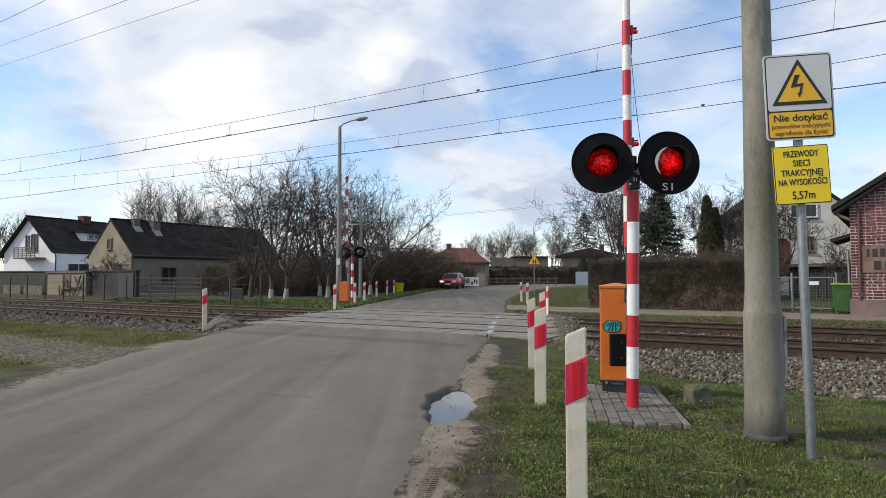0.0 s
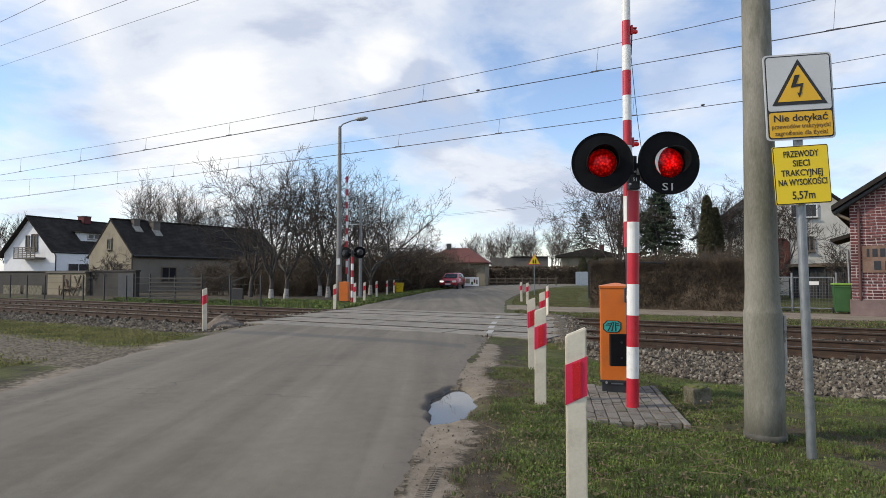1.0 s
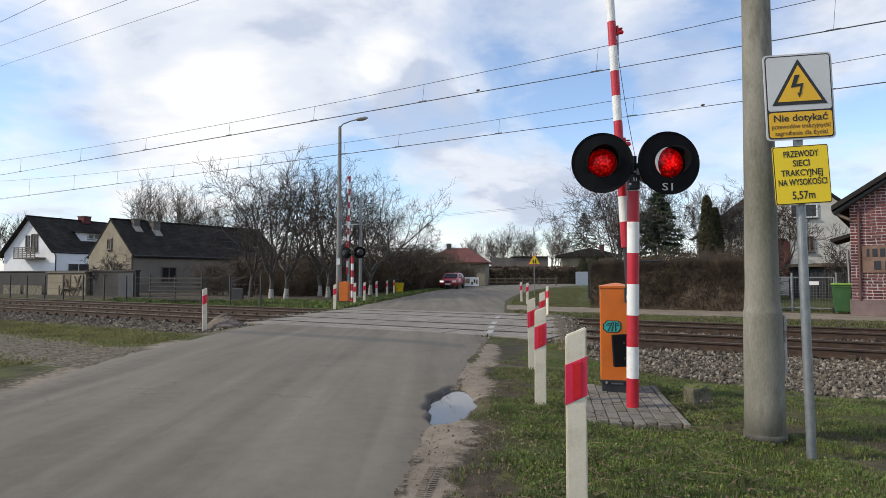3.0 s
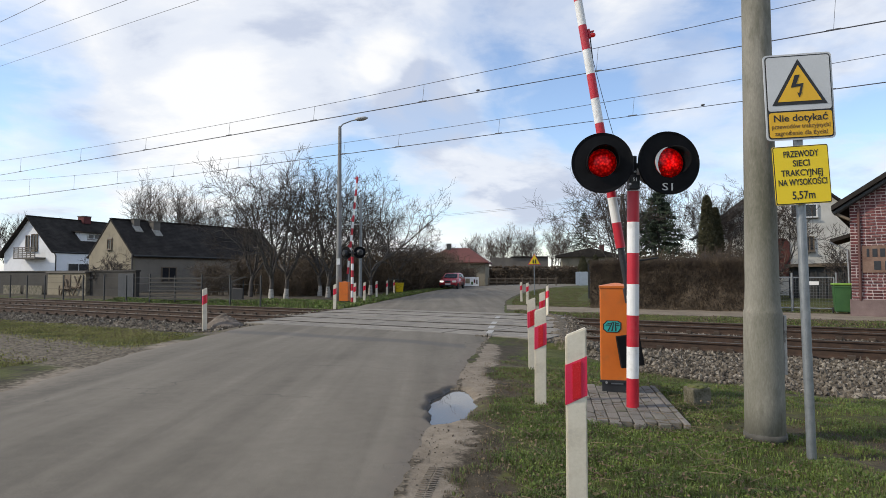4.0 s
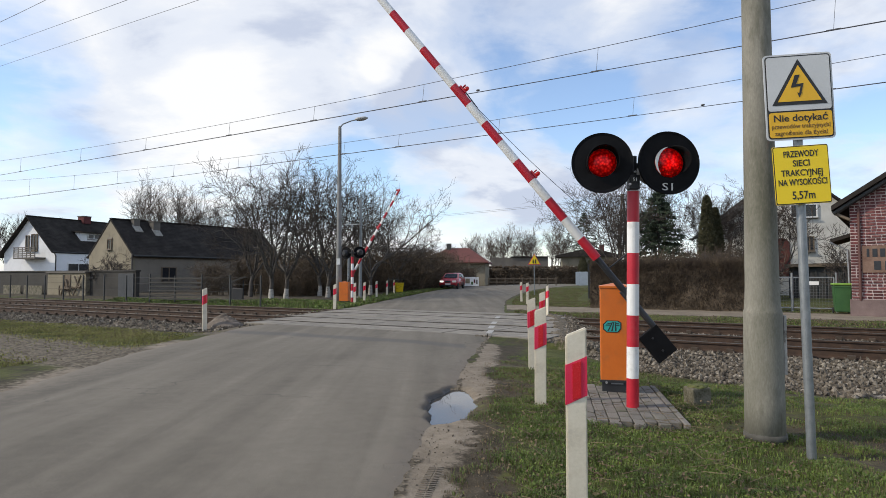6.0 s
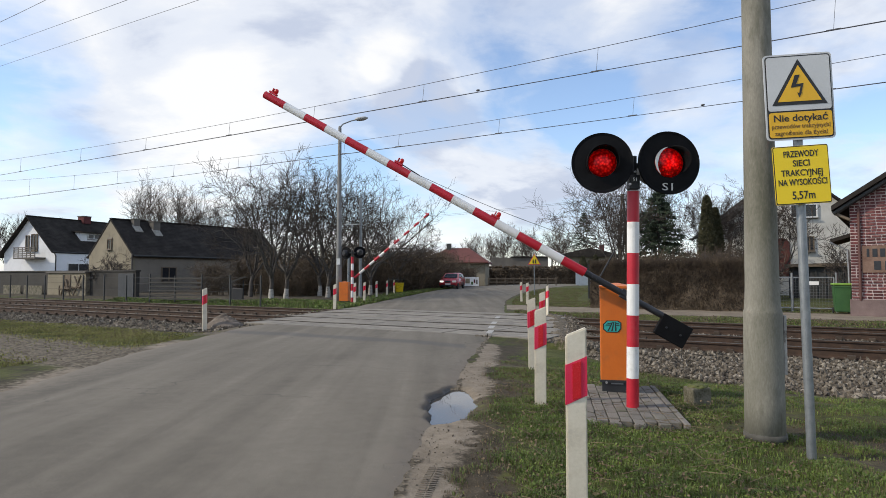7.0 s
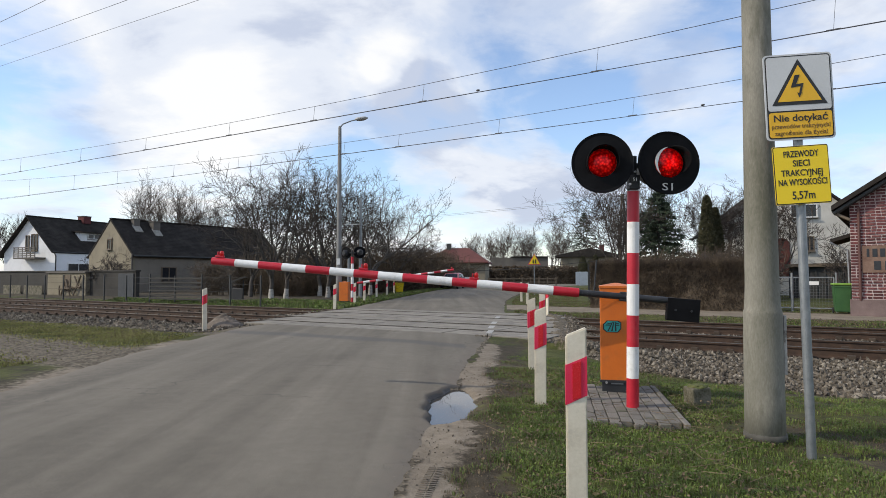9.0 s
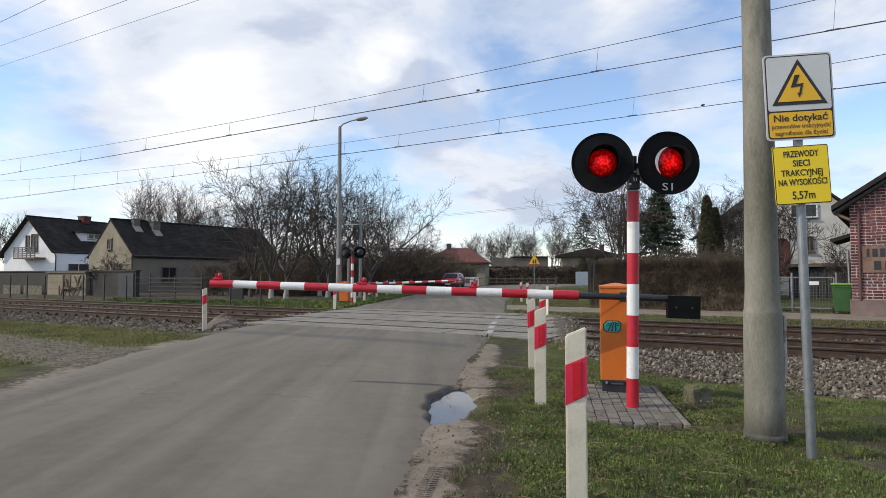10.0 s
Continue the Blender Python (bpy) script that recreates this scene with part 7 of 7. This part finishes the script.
def right_bank(r):
    p = on_track(r.uniform(-15, 3), r.choice((r.gauss(20.0, 0.4), r.uniform(24.7, 30.0))))
    if r.random() < 0.45:
        y = 24 + 40 * r.random() ** 1.5
        p = Vector((along(ROAD_RIGHT, y) + r.uniform(0.25, 1.0 + y * 0.08), y, 0))
    if p.x < along(ROAD_RIGHT, p.y) + 0.25 or ground_zones(p.x, p.y)[1] > 0.4:
        return None
    h = ground_zones(p.x, p.y)[0]
    patch = 0.5 + wobble(p.x, p.y, 0.8, 5.0) + 0.5 * wobble(p.x, p.y, 2.6, 7.0)
    return (Vector((p.x, p.y, h)), 0.5 + 0.6 * max(0.0, patch)) if r.random() < 0.3 + patch else None


def far_bank(r):
    if r.random() < 0.55:
        s = r.uniform(-32, -11.2)
        p = on_track(s, r.gauss(19.9, 0.55) if s < -24 else r.uniform(19.3, 23.6))
        if p.x > along(ROAD_LEFT, p.y) - 0.15:
            return None
    else:
        y = r.uniform(23, 62)
        p = Vector((along(ROAD_LEFT, y) - abs(r.gauss(0.2, 0.8)), y, 0))
    h = ground_zones(p.x, p.y)[0]
    return Vector((p.x, p.y, h)), 1.0 + 0.8 * wobble(p.x, p.y, 0.5, 5.0)


blades("near_grass", 120000, verge(2.3, 10.4, 0.9, 0.18), 0.040, 0.0022, M_BLADE, 1, "short fresh green grass on the near verge")
blades("near_dead_grass", 80000, verge(2.3, 9.8, 0.05, 0.62), 0.036, 0.0018, M_STRAW, 2, "matted dead brown grass on the near verge")
blades("left_grass", 120000, left_strip, 0.034, 0.008, M_YELLOWGRASS, 3, "thin grass strips beside the gravel lane")
blades("left_dead_grass", 40000, left_strip, 0.04, 0.007, M_STRAW, 4, "dry grass among the thin green strips")
blades("bank_grass", 40000, far_bank, 0.14, 0.014, M_BLADE, 5, "rough green grass on the bank beyond the tracks")
blades("garden_edge_grass", 34000, right_bank, 0.045, 0.009, M_BLADE, 8, "short green grass before the clipped hedge")
blades("garden_edge_dead_grass", 40000, right_bank, 0.05, 0.008, M_STRAW, 9, "dry grass before the clipped hedge")
blades("bank_dead_grass", 8000, far_bank, 0.14, 0.012, M_STRAW, 6, "dry grass on the bank beyond the tracks")


def weed_spot(r):
    while True:
        y = 2.3 + 5.5 * r.random() ** 1.5
        x = along(ROAD_RIGHT, y) + r.uniform(0.4, 1.0 + y * 0.75)
        if on_paving(x, y):
            continue
        h, sand, gravel, lush = ground_zones(x, y)
        clump = wobble(x, y, 2.2, 20.0) + 0.6 * wobble(x, y, 6.5, 21.0)
        if r.random() < 0.8 * lush + 0.9 * clump - 0.35 - gravel:
            return Vector((x, y, h + r.uniform(0.0, 0.035))), Vector((r.gauss(0, 0.7), r.gauss(0, 0.7), 0.7))


v, f = clump_cloud(34000, weed_spot, 0.015, 8)
tagged(finish("verge_weeds", data_mesh("verge_weeds", v, f), M_BLADE), "low broad-leaved weeds in lush clumps on the verge", "weeds", kind="stuff")


def litter_spot(r):
    x, y = 1.78, 6.18
    while on_paving(x, y):
        y = 2.4 + 6 * r.random() ** 1.4
        x = along(ROAD_RIGHT, y) + r.uniform(0.35, 2.6)
    return Vector((x, y, 0.01)), Vector((r.gauss(0, 1), r.gauss(0, 1), 0.25))


v, f = clump_cloud(3200, litter_spot, 0.022, 9)
tagged(finish("fallen_leaves", data_mesh("fallen_leaves", v, f), M_STRAW), "old fallen leaves and litter in the grass", "leaf litter", kind="stuff")
t = Tubes(3)
rnd = random.Random(31)
for _ in range(240):
    y = 2.5 + 6 * rnd.random() ** 1.3
    p = Vector((along(ROAD_RIGHT, y) + rnd.uniform(0.4, 2.4), y, 0.012))
    a = rnd.uniform(0, 6.28)
    d = Vector((math.cos(a), math.sin(a), rnd.uniform(0, 0.3)))
    t.add([p, p + d * rnd.uniform(0.04, 0.14), p + d * rnd.uniform(0.16, 0.24) + Vector((rnd.gauss(0, 0.02), rnd.gauss(0, 0.02), 0))], [0.0025, 0.002, 0.0012])
tagged(finish("dry_stalks", t.mesh("dry_stalks"), M_STRAW), "dry broken stalks lying in the grass", "plant litter", kind="stuff")


# ---- bricks of the railway house ----
def gable_bricks():
    """Headers and stretchers in uneven courses; the courses near the eye's height are single bricks, those above are one mesh."""
    rnd = random.Random(77)
    protos = []
    for w in (0.245, 0.115):
        bm = bmesh.new()
        box(bm, (0, 0, 0), (w, 0.03, 0.066), 0.006)
        protos.append(part("brick", bm, M_BRICK, gable))
    used = [False, False]
    high = bmesh.new()
    for row in range(50):
        z = 0.60 + row * 0.097
        x = 0.004
        k = row % 2
        while x < 1.50:
            k = 1 if rnd.random() < 0.6 else 0
            w = (0.245, 0.115)[k]
            spot = (x + w / 2, -0.006 + rnd.uniform(-0.004, 0.003), z + rnd.uniform(-0.003, 0.003))
            if z > 2.55:
                if z < EAVE + slope * x - 0.03:
                    box(high, spot, (w, 0.03, 0.066))
            else:
                if used[k]:
                    ob = protos[k].copy()
                    scene.collection.objects.link(ob)
                else:
                    ob, used[k] = protos[k], True
                ob.matrix_basis = pose(*spot, 0, rnd.uniform(-0.6, 0.6), 0)
            x += w + rnd.uniform(0.024, 0.036)
    tagged(part("high_bricks", high, M_BRICK, gable), kind="stuff")


gable_bricks()


# ---- movement ----
def motions():
    near = ((0.0, 90.1), (1.6, 90.1), (2.0, 89.8), (2.5, 88.9), (3.0, 87.1), (3.5, 84.5), (4.0, 81.1), (4.5, 75.9), (5.0, 69.1), (5.5, 60.8), (5.7, 57.1), (6.2, 46.9), (6.8, 33.8), (7.0, 29.6), (7.5, 20.8), (8.0, 13.6), (8.5, 8.4), (9.0, 4.9), (9.5, 2.65), (10.0, 1.75))
    walk(arm_near, [(t, Matrix.Translation((0.1245, -0.3315, 1.03)) @ pose(0, 0, 0, 0, 0, 9.0) @ arm_frame(a)) for t, a in near])
    far = ((0.0, 90.0), (1.9, 90.0), (2.3, 89.8), (2.7, 89.3), (3.2, 88.0), (3.8, 85.6), (4.5, 80.4), (5.0, 74.8), (5.5, 68.7), (5.7, 65.8), (6.2, 56.6), (6.8, 44.5), (7.0, 40.2), (7.5, 30.6), (8.0, 21.0), (8.5, 13.2), (9.0, 7.8), (9.5, 4.2), (10.0, 2.0))
    walk(arm_far, [(t, Matrix.Translation((0.0, -0.32, 0.86)) @ arm_frame(a)) for t, a in far])
    rows_r, rows_l = [], []
    for n in range(10):
        rows_r += [(n + t, d) for t, d in ((0.0, 0.045), (0.1, 0.016), (0.3, 0.016), (0.4, 0.04), (0.5, 0.20), (0.6, 0.47), (0.9, 0.47))]
        rows_l += [(n + t, d) for t, d in ((0.0, 0.10), (0.1, 0.26), (0.2, 0.47), (0.4, 0.47), (0.5, 0.045), (0.6, 0.016), (0.88, 0.016))]
    rows_r.append((10.0, 0.045))
    rows_l.append((10.0, 0.05))
    walk(disc_right, [(t, disc_right_at @ Matrix.Translation((0, 0, -d))) for t, d in rows_r])
    walk(disc_left, [(t, disc_left_at @ Matrix.Translation((0, 0, -d))) for t, d in rows_l])


motions()
